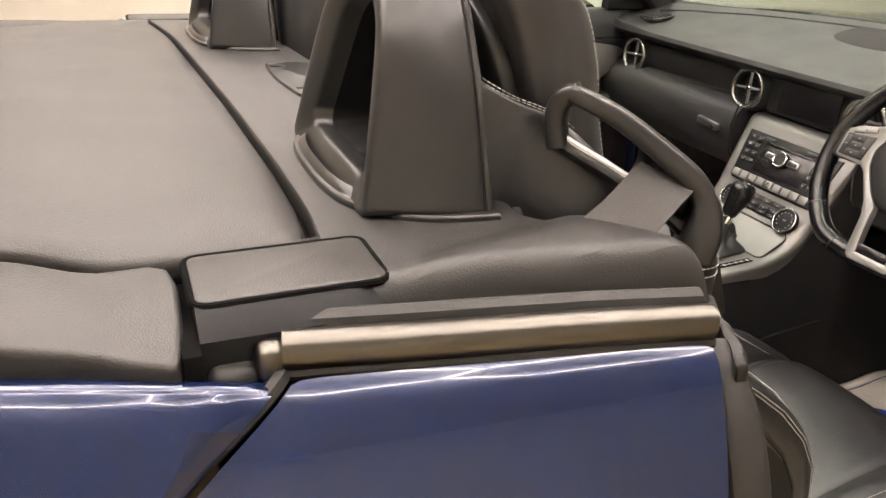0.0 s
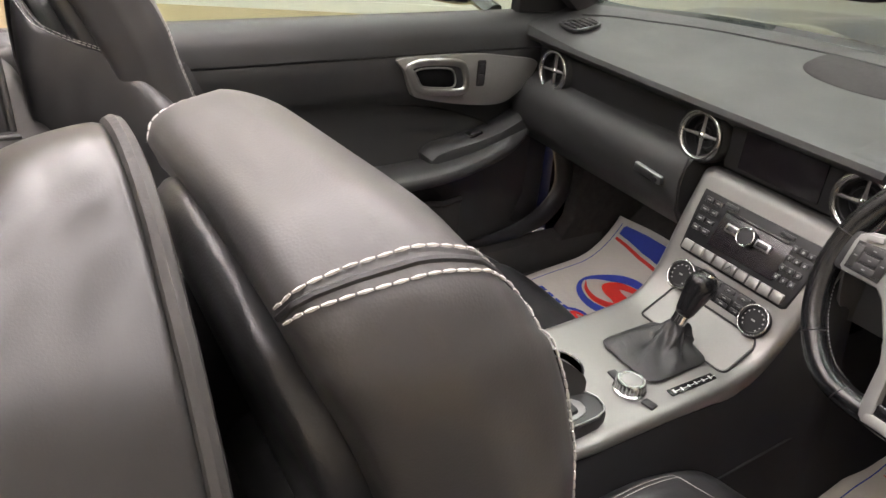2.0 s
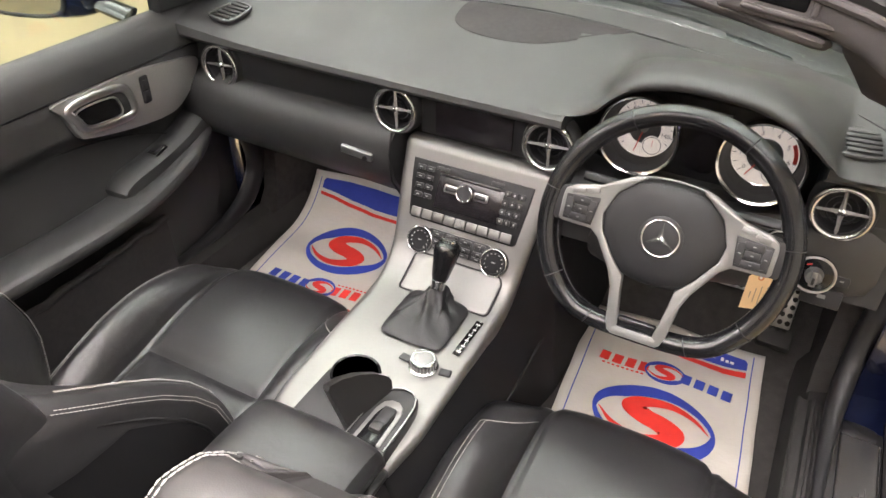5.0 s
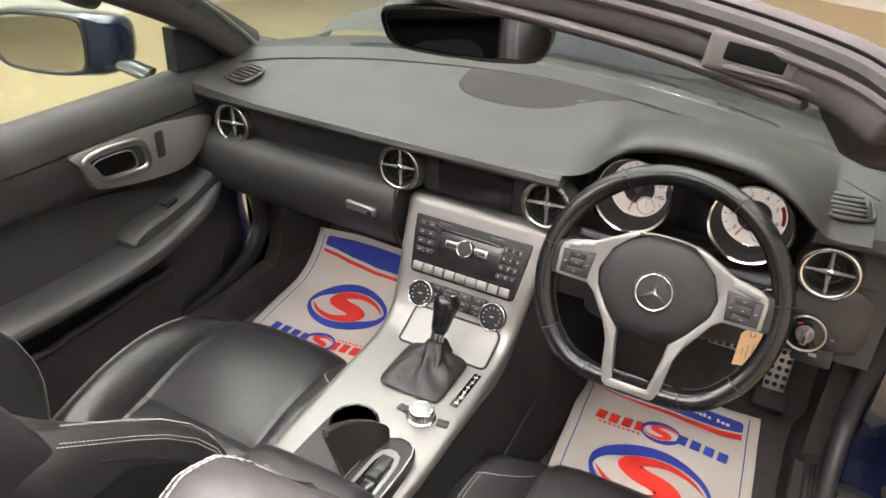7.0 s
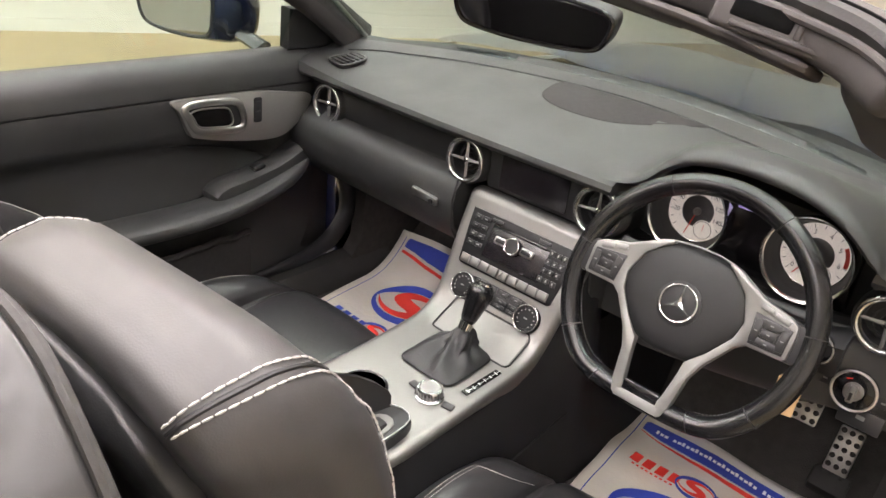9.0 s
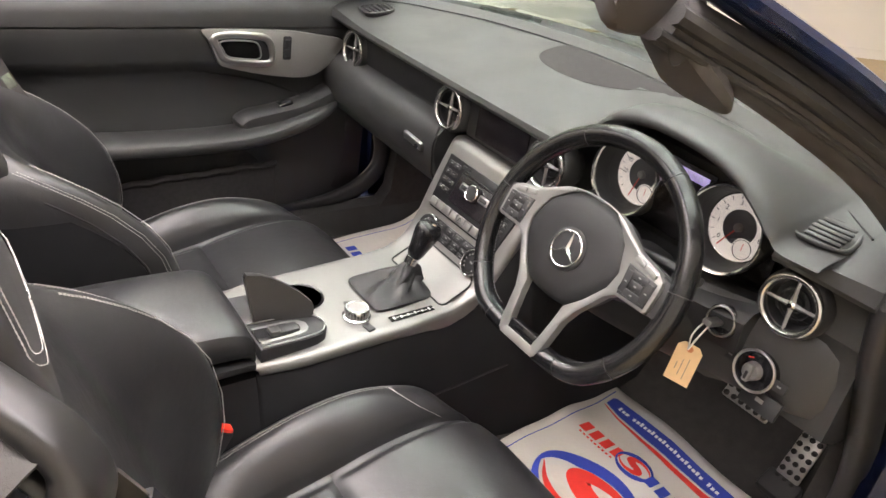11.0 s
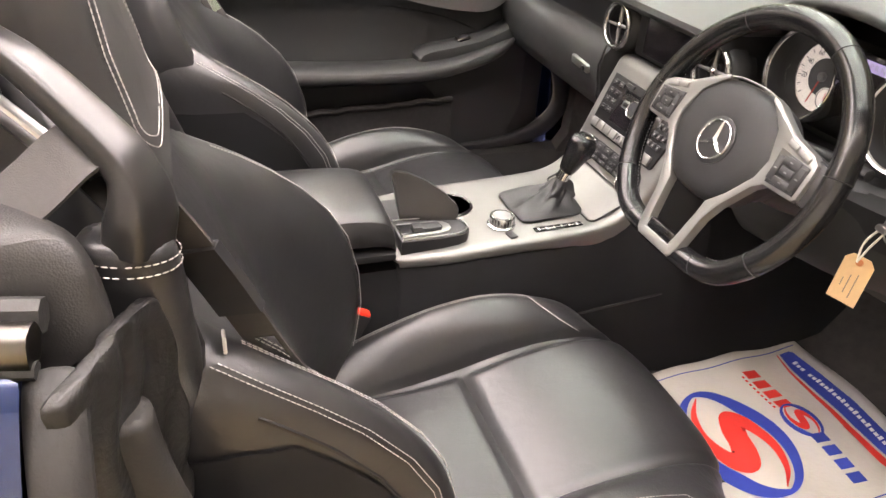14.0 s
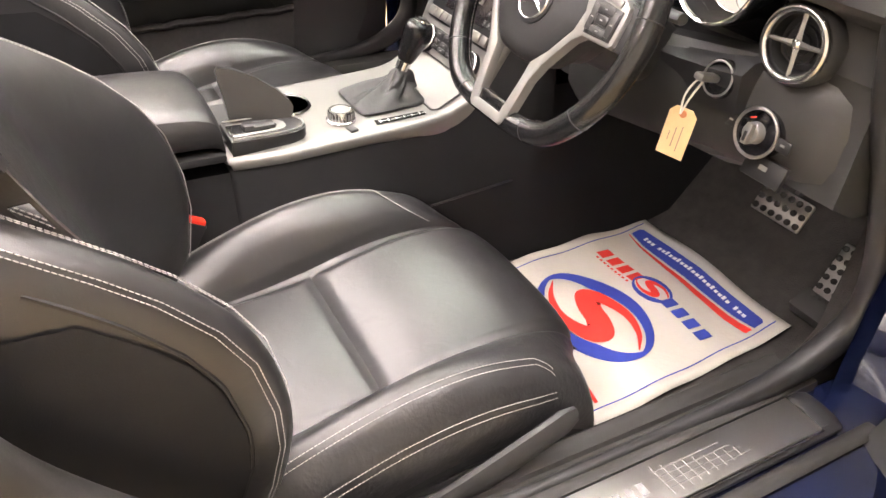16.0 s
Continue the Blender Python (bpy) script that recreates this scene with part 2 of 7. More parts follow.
def tube(path, r, n=8, up=(0, 0, 1), r2=None, closed=False, power=2.0):
    """A bar with an oval or rounded-square section along a path: r across, r2 along up."""
    p = arr(path)
    k = len(p)
    rings = []
    for i in range(k):
        if closed:
            d = p[(i + 1) % k] - p[(i - 1) % k]
        else:
            d = p[min(i + 1, k - 1)] - p[max(i - 1, 0)]
        d /= np.linalg.norm(d) + 1e-12
        s = np.cross(d, arr(up))
        s /= np.linalg.norm(s) + 1e-12
        w = np.cross(s, d)
        ra = r[i] if hasattr(r, "__len__") else r
        rb = ra if r2 is None else (r2[i] if hasattr(r2, "__len__") else r2)
        ring = []
        for q in np.linspace(0, 2 * math.pi, n, endpoint=False):
            c, e = math.cos(q), math.sin(q)
            c, e = math.copysign(abs(c) ** (2 / power), c), math.copysign(abs(e) ** (2 / power), e)
            ring.append(p[i] + s * ra * c + w * rb * e)
        rings.append(ring)
    if closed:
        return loft(rings + [rings[0]], caps=False)
    return loft(rings)


def prism(outline, depth, r=0.0, seg=2):
    """A plate: a flat outline in x, y given thickness downwards from z = 0, its top edge rounded by r."""
    bm = bmesh.new()
    vs = [bm.verts.new((x, y, 0)) for x, y in outline]
    f = bm.faces.new(vs)
    if f.calc_area() and f.normal.z < 0:
        f.normal_flip()
    bm.normal_update()
    if f.normal.z < 0:
        f.normal_flip()
    top = [e for e in f.edges]
    res = bmesh.ops.extrude_face_region(bm, geom=[f])
    new_v = [g for g in res["geom"] if isinstance(g, bmesh.types.BMVert)]
    bmesh.ops.translate(bm, vec=(0, 0, -depth), verts=new_v)
    bm.edges.ensure_lookup_table()
    if r:
        rim = [e for e in bm.edges if all(abs(v.co.z) < 1e-9 for v in e.verts)]
        bmesh.ops.bevel(bm, geom=rim, offset=r, segments=seg, affect="EDGES", profile=0.5)
    return from_bm(bm)


def round_rect(w, h, r, n=5, cx=0, cy=0):
    out = []
    for sx, sy, a0 in ((1, 1, 0), (-1, 1, 90), (-1, -1, 180), (1, -1, 270)):
        for i in range(n):
            a = radians(a0 + 90 * i / (n - 1))
            out.append((cx + sx * (w / 2 - r) + r * math.cos(a), cy + sy * (h / 2 - r) + r * math.sin(a)))
    return out


def smooth_outline(pts, n=48):
    return [tuple(p) for p in cr(pts, n, closed=True)]


def frame_of(at, normal, up):
    """Pose whose z is the normal and whose y is as near to up as can be."""
    z = Vector(normal).normalized()
    x = Vector(up).cross(z).normalized()
    y = z.cross(x)
    m = Matrix((x, y, z)).transposed().to_4x4()
    m.translation = Vector(at)
    return m


ROOT = {}


def thing(name, at, label, category, group="", kind=""):
    ob = new(name)
    ob.location = at
    ob.empty_display_size = 0.05
    ROOT[ob.name] = arr(at)
    return tagged(ob, label, category, group, kind)


def mesh_of(name, geo, material, origin, smooth=True, angle=40):
    me = bpy.data.meshes.new(name)
    me.from_pydata([tuple(p) for p in arr(geo[0]) - origin], [], [tuple(int(i) for i in q) for q in geo[1]])
    bm = bmesh.new()
    bm.from_mesh(me)
    bmesh.ops.remove_doubles(bm, verts=bm.verts, dist=1e-6)
    bmesh.ops.recalc_face_normals(bm, faces=bm.faces)
    bm.to_mesh(me)
    bm.free()
    me.materials.append(material)
    if smooth:
        me.shade_smooth()
        me.set_sharp_from_angle(angle=radians(angle))
    return me


def part(name, geo, material, parent, label="", sub=0, angle=40, smooth=True):
    """One mesh under a thing or a part; its points are given in the world."""
    if parent.parent and parent.parent.parent:
        parent = parent.parent
    root = ROOT[parent.name]
    ob = new(name, mesh_of(name, geo, material, root, smooth, angle))
    ob.parent = parent
    ROOT[ob.name] = root
    if sub:
        s = ob.modifiers.new("smooth", "SUBSURF")
        s.levels = s.render_levels = sub
    return tagged(ob, label)


def solo(name, geo, material, at, label, category, group="", kind="", sub=0, angle=40, smooth=True):
    """A thing that is one mesh."""
    ob = new(name, mesh_of(name, geo, material, arr(at), smooth, angle))
    ob.location = at
    ROOT[ob.name] = arr(at)
    if sub:
        s = ob.modifiers.new("smooth", "SUBSURF")
        s.levels = s.render_levels = sub
    return tagged(ob, label, category, group, kind)


def stitches(path, step=0.0049, length=0.0039, r=0.00058, up=(0, 0, 1)):
    """A row of thread stitches along a path."""
    p = arr(path)
    seg = np.linalg.norm(np.diff(p, axis=0), axis=1)
    s = np.concatenate([[0], np.cumsum(seg)])
    out = []
    t = 0.0
    while t + length < s[-1]:
        q = [arr([np.interp(w, s, p[:, k]) for k in range(3)]) for w in (t, t + length / 2, t + length)]
        out.append(tube(q, [r * 0.6, r, r * 0.6], 5, up))
        t += step
    return add(*out)


# ---------------------------------------------------------------- the showroom
TURN = radians(-21.7)
ROOM = Matrix.Translation((-4.8, 1.75, 0)) @ Matrix.Rotation(TURN, 4, "Z")


def room_box(name, lo, hi, material, label, category):
    c = [(a + b) / 2 for a, b in zip(lo, hi)]
    g = xf(rbox(*[b - a for a, b in zip(lo, hi)], r=0), ROOM @ Matrix.Translation(c))
    return solo(name, g, material, ROOM @ Vector((c[0], c[1], lo[2])), label, category, kind="structure", smooth=False)


room_box("floor", (-1.0, -9, -0.1), (10, 7.2, 0), FLOOR, "speckled beige showroom floor", "floor")
room_box("wall_left", (-0.2, -9, 0), (0, 6.9, 3.1), WALL, "plain off-white painted showroom wall", "wall")
room_box("wall_front", (0, 6.7, 0), (10, 6.9, 3.1), WALL, "plain off-white painted showroom wall", "wall")
room_box("wall_right", (9.8, -9, 0), (10, 6.7, 3.1), WALL, "plain off-white painted showroom wall", "wall")
room_box("wall_back", (0, -9.2, 0), (9.8, -9, 3.1), WALL, "plain off-white painted showroom wall", "wall")
room_box("ceiling", (-0.2, -9.2, 3.1), (10, 6.9, 3.25), CEIL, "plain white showroom ceiling", "ceiling")
room_box("baseboard", (0.002, -8.9, 0), (0.02, 6.68, 0.09), WALL, "white painted skirting board along the wall", "baseboard")

# a honeycomb of LED tubes under the ceiling
HEX = 0.62
rail = thing("ceiling_light", ROOM @ Vector((4.7, -0.5, 3.02)), "honeycomb of bright white LED tubes under the ceiling", "ceiling light")
tube_mesh = None
done = set()
for ix in range(-2, 3):
    for iy in range(-2, 2):
        cx, cy = 4.7 + ix * HEX * 1.5, -0.5 + (iy + 0.5 * (ix % 2)) * HEX * math.sqrt(3)
        for k in range(6):
            a, b = radians(60 * k), radians(60 * k + 60)
            p, q = (cx + HEX * math.cos(a), cy + HEX * math.sin(a)), (cx + HEX * math.cos(b), cy + HEX * math.sin(b))
            mid = (round((p[0] + q[0]) / 2, 2), round((p[1] + q[1]) / 2, 2))
            if mid in done:
                continue
            done.add(mid)
            if tube_mesh is None:
                tube_mesh = mesh_of("tube", rbox(HEX - 0.06, 0.035, 0.03, 0.006), TUBE, arr((0, 0, 0)))
            ob = new("tube", tube_mesh)
            ob.parent = rail
            m = ROOM @ Matrix.Translation((*mid, 3.02)) @ Matrix.Rotation(math.atan2(q[1] - p[1], q[0] - p[0]), 4, "Z")
            ob.matrix_local = Matrix.Translation(-Vector(rail.location)) @ m
# ---------------------------------------------------------------- car tub and outer body
tub = thing("car_tub", (0, -0.2, 0.2), "black carpeted footwell tub of a two-seat roadster", "car floor", kind="structure")
part("floor_carpet", add(shift(rbox(1.36, 1.5, 0.03, 0), 0, -0.45, 0.275)), CARPET, tub)
toe = [(0.22, 0.285), (0.34, 0.31), (0.46, 0.42), (0.52, 0.60), (0.54, 0.62), (0.56, 0.40), (0.40, 0.26), (0.22, 0.26)]
part("toe_board", loft([[(x, y, z) for y, z in toe] for x in (-0.68, 0.68)]), CARPET, tub)
part("bulkhead", shift(rbox(1.40, 0.03, 0.62, 0), 0, -1.03, 0.58), CARPET, tub)
for s in (-1, 1):
    wall = [(0.63, 0.29), (0.645, 0.33), (0.66, 0.355), (0.70, 0.362), (0.72, 0.30), (0.72, 0.26), (0.63, 0.26)]
    part("inner_sill", loft([[(s * x, y, z) for x, z in wall] for y in (-0.95, -0.5, 0, 0.30)]), RUBBER, tub)
    kick = [(0.16, 0.355), (0.19, 0.40), (0.20, 0.62), (0.15, 0.72), (0.52, 0.72), (0.52, 0.30), (0.16, 0.30)]
    part("kick_panel", loft([[(s * x, y, z) for y, z in kick] for x in (0.655, 0.70)]), CARPET, tub)

body = thing("sports_car", (0, -0.2, 0), "metallic dark blue roadster body with a bright belt strip", "car")


SIDE = ((0, 0.0), (0.006, -0.003), (0.016, -0.014), (0.036, -0.05), (0.066, -0.12), (0.095, -0.22), (0.105, -0.32), (0.095, -0.44), (0.08, -0.58), (0.04, -0.66))


def seam_y(z):
    """The slanting shut line between the quarter panel and the fender."""
    d = max(0, 0.90 - z)
    return -1.199 - 1.5 * min(d, 0.09) - 0.5 * max(0, d - 0.09)


def side(s):
    """Rear quarter: from the belt outwards and down."""
    rows = []
    for f in np.linspace(0, 1, 9):
        row = []
        for o, dz in SIDE:
            zb = 0.899 + 0.002 * f
            z = zb + dz
            front = -0.912 if s > 0 else -0.872
            y = front - 0.02 * math.sin(dz * -5) * (1 - f) + (seam_y(z) + 0.004 - front) * f
            row.append((s * (0.722 + o - 0.050 * f * min(1, 1.2)), y, z))
        rows.append(row)
    return loft(rows, closed=False, caps=False)


def rear_side(s):
    rows = []
    for f, xb, zb, yy in ((0.0, 0.671, 0.900, None), (0.25, 0.672, 0.912, -1.250), (0.45, 0.652, 0.914, -1.31), (0.65, 0.606, 0.914, -1.43), (0.8, 0.57, 0.908, -1.6), (1.0, 0.52, 0.88, -1.85)):
        row = [(s * (xb - 0.05), (seam_y(zb) if yy is None else yy), zb - 0.03)]
        for o, dz in SIDE:
            z = zb + dz
            y = seam_y(z) - 0.003 if yy is None else min(yy - 0.25 * (0.88 - z) * (1 - f), seam_y(z) - 0.01)
            row.append((s * (xb + o * (1 + 1.1 * f)), y, z))
        rows.append(row)
    return loft(rows, closed=False, caps=False)


for s in (-1, 1):
    part("quarter_panel", side(s), PAINT, body, "metallic dark blue quarter panel", sub=1)
    part("rear_fender", rear_side(s), PAINT, body, "metallic dark blue rear fender", sub=1)
    belt = cr([(s * 0.654, -1.196, 0.911), (s * 0.671, -1.12, 0.912), (s * 0.694, -1.0, 0.912), (s * 0.709, -0.905, 0.908)], 24)
    strip = part("belt_strip", tube(belt, 0.012, 12, r2=0.013, power=2.6), BELT, body, "dull polished aluminium belt strip")
    part("strip_groove", tube(belt + (s * 0.006, 0, -0.012), 0.006, 8, r2=0.005), RUBBER, strip)
    part("window_seal", tube(belt + (-s * 0.020, 0.004, 0.006), 0.010, 8, r2=0.011), RUBBER, body)
    part("strip_cap", shift(rbox(0.026, 0.022, 0.026, 0.008, 3), s * 0.652, -1.203, 0.906), BELT, body, "worn metal end cap")
    shut = [(s * (0.6685 + o), seam_y(0.900 + dz), 0.900 + dz) for o, dz in SIDE]
    part("shut_line", tube(cr(shut, 30) - (s * 0.006, 0, 0), 0.006, 6), DARK, body)
    back = 0.032 if s > 0 else 0.0
    edge = [(s * x, -0.867 - back, z) for x, z in ((0.705, 0.885), (0.728, 0.872), (0.758, 0.834), (0.786, 0.764), (0.812, 0.664), (0.822, 0.564), (0.812, 0.444), (0.79, 0.36))]
    part("pillar_weatherstrip", tube(cr(edge, 30), 0.014, 10, up=(0, 1, 0), r2=0.018), RUBBER, body, "black rubber weatherstrip", sub=1)
    jamb = [(0.60, -0.88), (0.65, -0.866), (0.693, -0.868), (0.710, -0.876), (0.70, -0.95), (0.60, -0.95)]
    part("door_jamb", loft([[(s * (x + 0.075 * math.sin(min(1, (0.9 - z) / 0.35) * 1.57)), y - back, z) for x, y in jamb] for z in (0.24, 0.36, 0.5, 0.62, 0.74, 0.82, 0.865)]), NAVY, body)
    if s > 0:
        part("outer_seal", tube([(0.806, y, 0.356) for y in np.linspace(-0.88, 0.14, 8)], 0.012, 8, r2=0.006), RUBBER, body)
    sill = [(0.715, 0.30), (0.715, 0.352), (0.73, 0.356), (0.80, 0.352), (0.85, 0.343), (0.878, 0.325), (0.885, 0.28), (0.85, 0.18), (0.715, 0.18)]
    part("door_sill", loft([[(s * x, y, z) for x, z in sill] for y in (-0.90, -0.4, 0.12, 0.30)]), NAVY, body, "dark blue outer sill")
    pillar = [(0.725, 0.15), (0.735, 0.18), (0.77, 0.19), (0.83, 0.20), (0.85, 0.36), (0.725, 0.36)]
    trim = cr([(s * 0.688, -0.876, 0.835), (s * 0.689, -0.873, 0.80), (s * 0.690, -0.865, 0.755), (s * 0.690, -0.850, 0.70), (s * 0.691, -0.827, 0.65), (s * 0.694, -0.792, 0.60), (s * 0.698, -0.74, 0.54), (s * 0.703, -0.66, 0.46), (s * 0.706, -0.57, 0.395), (s * 0.708, -0.48, 0.362)], 36)
    part("pillar_trim", tube(trim, 0.019, 14, up=(0, 1, 0), r2=0.022, power=2.6), RUBBER, body, "black rubber door opening trim", sub=1)
    part("trim_lip", tube(trim + (s * 0.022, -0.012, 0.004), 0.0032, 6), RUBBER, body)
    part("front_jamb", loft([[(s * x, y + 0.10 * max(0, 0.45 - z), z) for x, y in pillar] for z in (0.345, 0.40, 0.5, 0.7, 0.9)]), NAVY, body, "dark blue door jamb")
    seal = cr([(s * 0.690, 0.02, 0.90), (s * 0.696, 0.055, 0.80), (s * 0.704, 0.115, 0.68), (s * 0.708, 0.168, 0.56), (s * 0.708, 0.178, 0.47), (s * 0.702, 0.125, 0.408), (s * 0.698, 0.03, 0.376), (s * 0.695, -0.12, 0.366), (s * 0.694, -0.45, 0.364), (s * 0.694, -0.84, 0.362)], 40)
    part("pillar_seal", tube(seal, [0.026] * 22 + list(np.linspace(0.026, 0.010, 10)) + [0.010] * 8, 12, up=(1, 0, 0), r2=[0.020] * 22 + list(np.linspace(0.020, 0.009, 10)) + [0.009] * 8, power=2.4), PLASTIC, body, "dark grey pillar trim and seal", sub=1)
plate = thing("sill_plate", (0.755, -0.25, 0.36), "polished steel door sill plate with engraved lettering", "sill plate")
part("plate", shift(rbox(0.062, 0.66, 0.005, 0.002), 0.751, -0.270, 0.3675), SILL, plate)
part("plate_edge", shift(rbox(0.004, 0.66, 0.006, 0.0015), 0.7845, -0.270, 0.3665), CHROME, plate, "bright plate edge")
part("plate_carrier", shift(rbox(0.078, 0.76, 0.010, 0.004), 0.752, -0.285, 0.3600), PLASTIC, plate, "black plastic plate carrier")
part("carrier_end", loft([[(x, y, z) for x, z in ((0.714, 0.352), (0.716, top), (0.745, top + 0.002), (0.784, top - 0.003), (0.788, 0.350))] for y, top in ((0.058, 0.3715), (0.075, 0.372), (0.100, 0.366), (0.112, 0.358))]), PLASTIC, plate, "black plastic end piece", sub=1)
for y, h in ((-0.285, 0.026), (-0.262, 0.017), (-0.243, 0.017), (-0.226, 0.017)):
    part("letter_bar", shift(rbox(h, 0.010, 0.0012, 0.0005), 0.752, y, 0.3703), GREYMARK, plate, "engraved bar")
for i in range(9):
    part("engraved_line", xf(rbox(0.044 - 0.0035 * i, 0.0009, 0.0008, 0), pose(0.752 + 0.001 * i, -0.195 + 0.015 * i, 0.3702, 0, 0, 4)), GREYMARK, plate)
for i in range(4):
    part("engraved_line", shift(rbox(0.0009, 0.11 + 0.01 * i, 0.0008, 0), 0.738 + 0.009 * i, -0.145 + 0.006 * i, 0.3702), GREYMARK, plate)
ribs = [(0.640, 0.350), (0.640, 0.3585), (0.644, 0.3610), (0.648, 0.3585), (0.655, 0.357), (0.661, 0.357), (0.665, 0.3650), (0.671, 0.3650), (0.674, 0.3590), (0.679, 0.3590), (0.682, 0.3670), (0.688, 0.3680), (0.691, 0.3635), (0.697, 0.3635), (0.700, 0.3690), (0.710, 0.3705), (0.717, 0.3685), (0.719, 0.350)]
part("sill_seal", loft([[(x, y, z) for x, z in ribs] for y in np.linspace(-0.88, 0.13, 14)]), RUBBER, plate, "ribbed black rubber sill seal")

# bonnet and windscreen surround
rows = []
for y, z, w in ((0.44, 0.925, 0.70), (0.6, 0.928, 0.74), (1.0, 0.905, 0.76), (1.4, 0.85, 0.74), (1.75, 0.77, 0.66), (1.9, 0.66, 0.55)):
    rows.append([(x * w, y, z + 0.035 * (1 - x * x) - 0.10 * max(0, abs(x) - 0.75) ** 1.5 + (0.012 if abs(abs(x) - 0.45) < 0.06 else 0)) for x in np.linspace(-1, 1, 25)])
part("bonnet", loft(rows, closed=False, caps=False), PAINT, body, "dark blue bonnet reflecting the lights", sub=1)


def shell_ring(y, w, top, n=40):
    """A rounded-square section of the outer body."""
    c, h = (0.20 + top) / 2, (top - 0.20) / 2
    out = []
    for q in np.linspace(0, 2 * math.pi, n, endpoint=False):
        a, b = math.cos(q), math.sin(q)
        out.append((w * math.copysign(abs(a) ** 0.45, a) * (1 - 0.06 * b), y, c + h * math.copysign(abs(b) ** 0.5, b)))
    return out


part("front_end", loft([shell_ring(*q) for q in ((0.58, 0.83, 0.885), (0.8, 0.86, 0.885), (1.15, 0.875, 0.865), (1.5, 0.86, 0.82), (1.75, 0.80, 0.75), (1.90, 0.68, 0.67), (1.97, 0.45, 0.58))]), PAINT, body, "rounded dark blue front end")
for s in (-1, 1):
    fen = [(0.69, 0.905), (0.745, 0.895), (0.79, 0.85), (0.835, 0.76), (0.855, 0.62), (0.85, 0.45), (0.83, 0.28)]
    part("front_fender", loft([[(s * (x - o), y, z) for x, z in fen] for y, o in ((0.17, 0.012), (0.30, 0.006), (0.45, 0.0), (0.62, -0.005))], closed=False, caps=False), PAINT, body, "dark blue front fender", sub=1)
cowl = cr([(-0.70, 0.20, 0.920), (-0.45, 0.345, 0.940), (0, 0.410, 0.950), (0.45, 0.345, 0.940), (0.70, 0.20, 0.920)], 30)
part("cowl", tube(cowl, 0.05, 10, r2=0.014), DARK, body, "black plastic cowl below the windscreen")
for s in (-1, 1):
    wh = part("road_wheel", xf(lathe([(0.10, -0.10), (0.30, -0.10), (0.32, -0.07), (0.32, 0.07), (0.30, 0.10), (0.10, 0.10)], 40), frame_of((s * 0.79, 1.15, 0.32), (s, 0, 0), (0, 0, 1))), RUBBER, body)
    part("rim", xf(lathe([(0.02, 0.10), (0.20, 0.095), (0.22, 0.105), (0.22, 0.08), (0.02, 0.08)], 40), frame_of((s * 0.79, 1.15, 0.32), (s, 0, 0), (0, 0, 1))), SILVER, wh)
    wh = part("road_wheel", xf(lathe([(0.10, -0.10), (0.30, -0.10), (0.32, -0.07), (0.32, 0.07), (0.30, 0.10), (0.10, 0.10)], 40), frame_of((s * 0.76, -1.28, 0.32), (s, 0, 0), (0, 0, 1))), RUBBER, body)
    part("rim", xf(lathe([(0.02, 0.10), (0.20, 0.095), (0.22, 0.105), (0.22, 0.08), (0.02, 0.08)], 40), frame_of((s * 0.76, -1.28, 0.32), (s, 0, 0), (0, 0, 1))), SILVER, wh)
part("boot", loft([shell_ring(*q) for q in ((-1.50, 0.74, 0.845), (-1.72, 0.78, 0.855), (-1.90, 0.75, 0.84), (-2.00, 0.66, 0.79), (-2.05, 0.45, 0.70))]), PAINT, body, "rounded dark blue tail")

screen = thing("windscreen", (0, 0.1, 0.95), "raked windscreen of faintly green glass in a grey-trimmed frame", "windscreen")


def ws(u, v):
    """Glass: u across, v from the base up to the header."""
    x = (2 * u - 1) * (0.655 - 0.125 * v)
    k = (2 * u - 1) ** 2
    y = (0.372 - 0.235 * k) * (1 - v) + (-0.310 - 0.07 * k) * v
    z = (0.962 - 0.022 * k) * (1 - v) + (1.256 - 0.045 * k) * v + 0.03 * math.sin(math.pi * v)
    return x, y, z


pane = part("pane", sheet(ws, 25, 13), GLASS, screen, "faintly green laminated glass")
pane.visible_shadow = False
so = pane.modifiers.new("thick", "SOLIDIFY")
so.thickness = 0.005
header = cr([(-0.575, -0.405, 1.198), (-0.50, -0.378, 1.225), (-0.3, -0.345, 1.252), (0, -0.330, 1.263), (0.3, -0.345, 1.254), (0.50, -0.378, 1.229), (0.575, -0.405, 1.202)], 40)
part("header_rail", tube(header + (0, 0.004, -0.004), 0.044, 16, r2=0.024, power=3.2), HEADER, screen, "dark grey padded windscreen header", sub=1)
part("header_seal", tube(header + (0, -0.030, 0.018), 0.010, 8), RUBBER, screen)
part("header_bead", tube(header + (0, -0.041, 0.006), 0.0045, 8), HEADER, screen, "raised bead along the header")
part("header_top", tube(header + (0, 0.018, 0.020), 0.034, 10, r2=0.007), HEADER, screen)
part("header_gap", tube(header + (0, -0.018, 0.0255), 0.004, 6), VOID, screen)
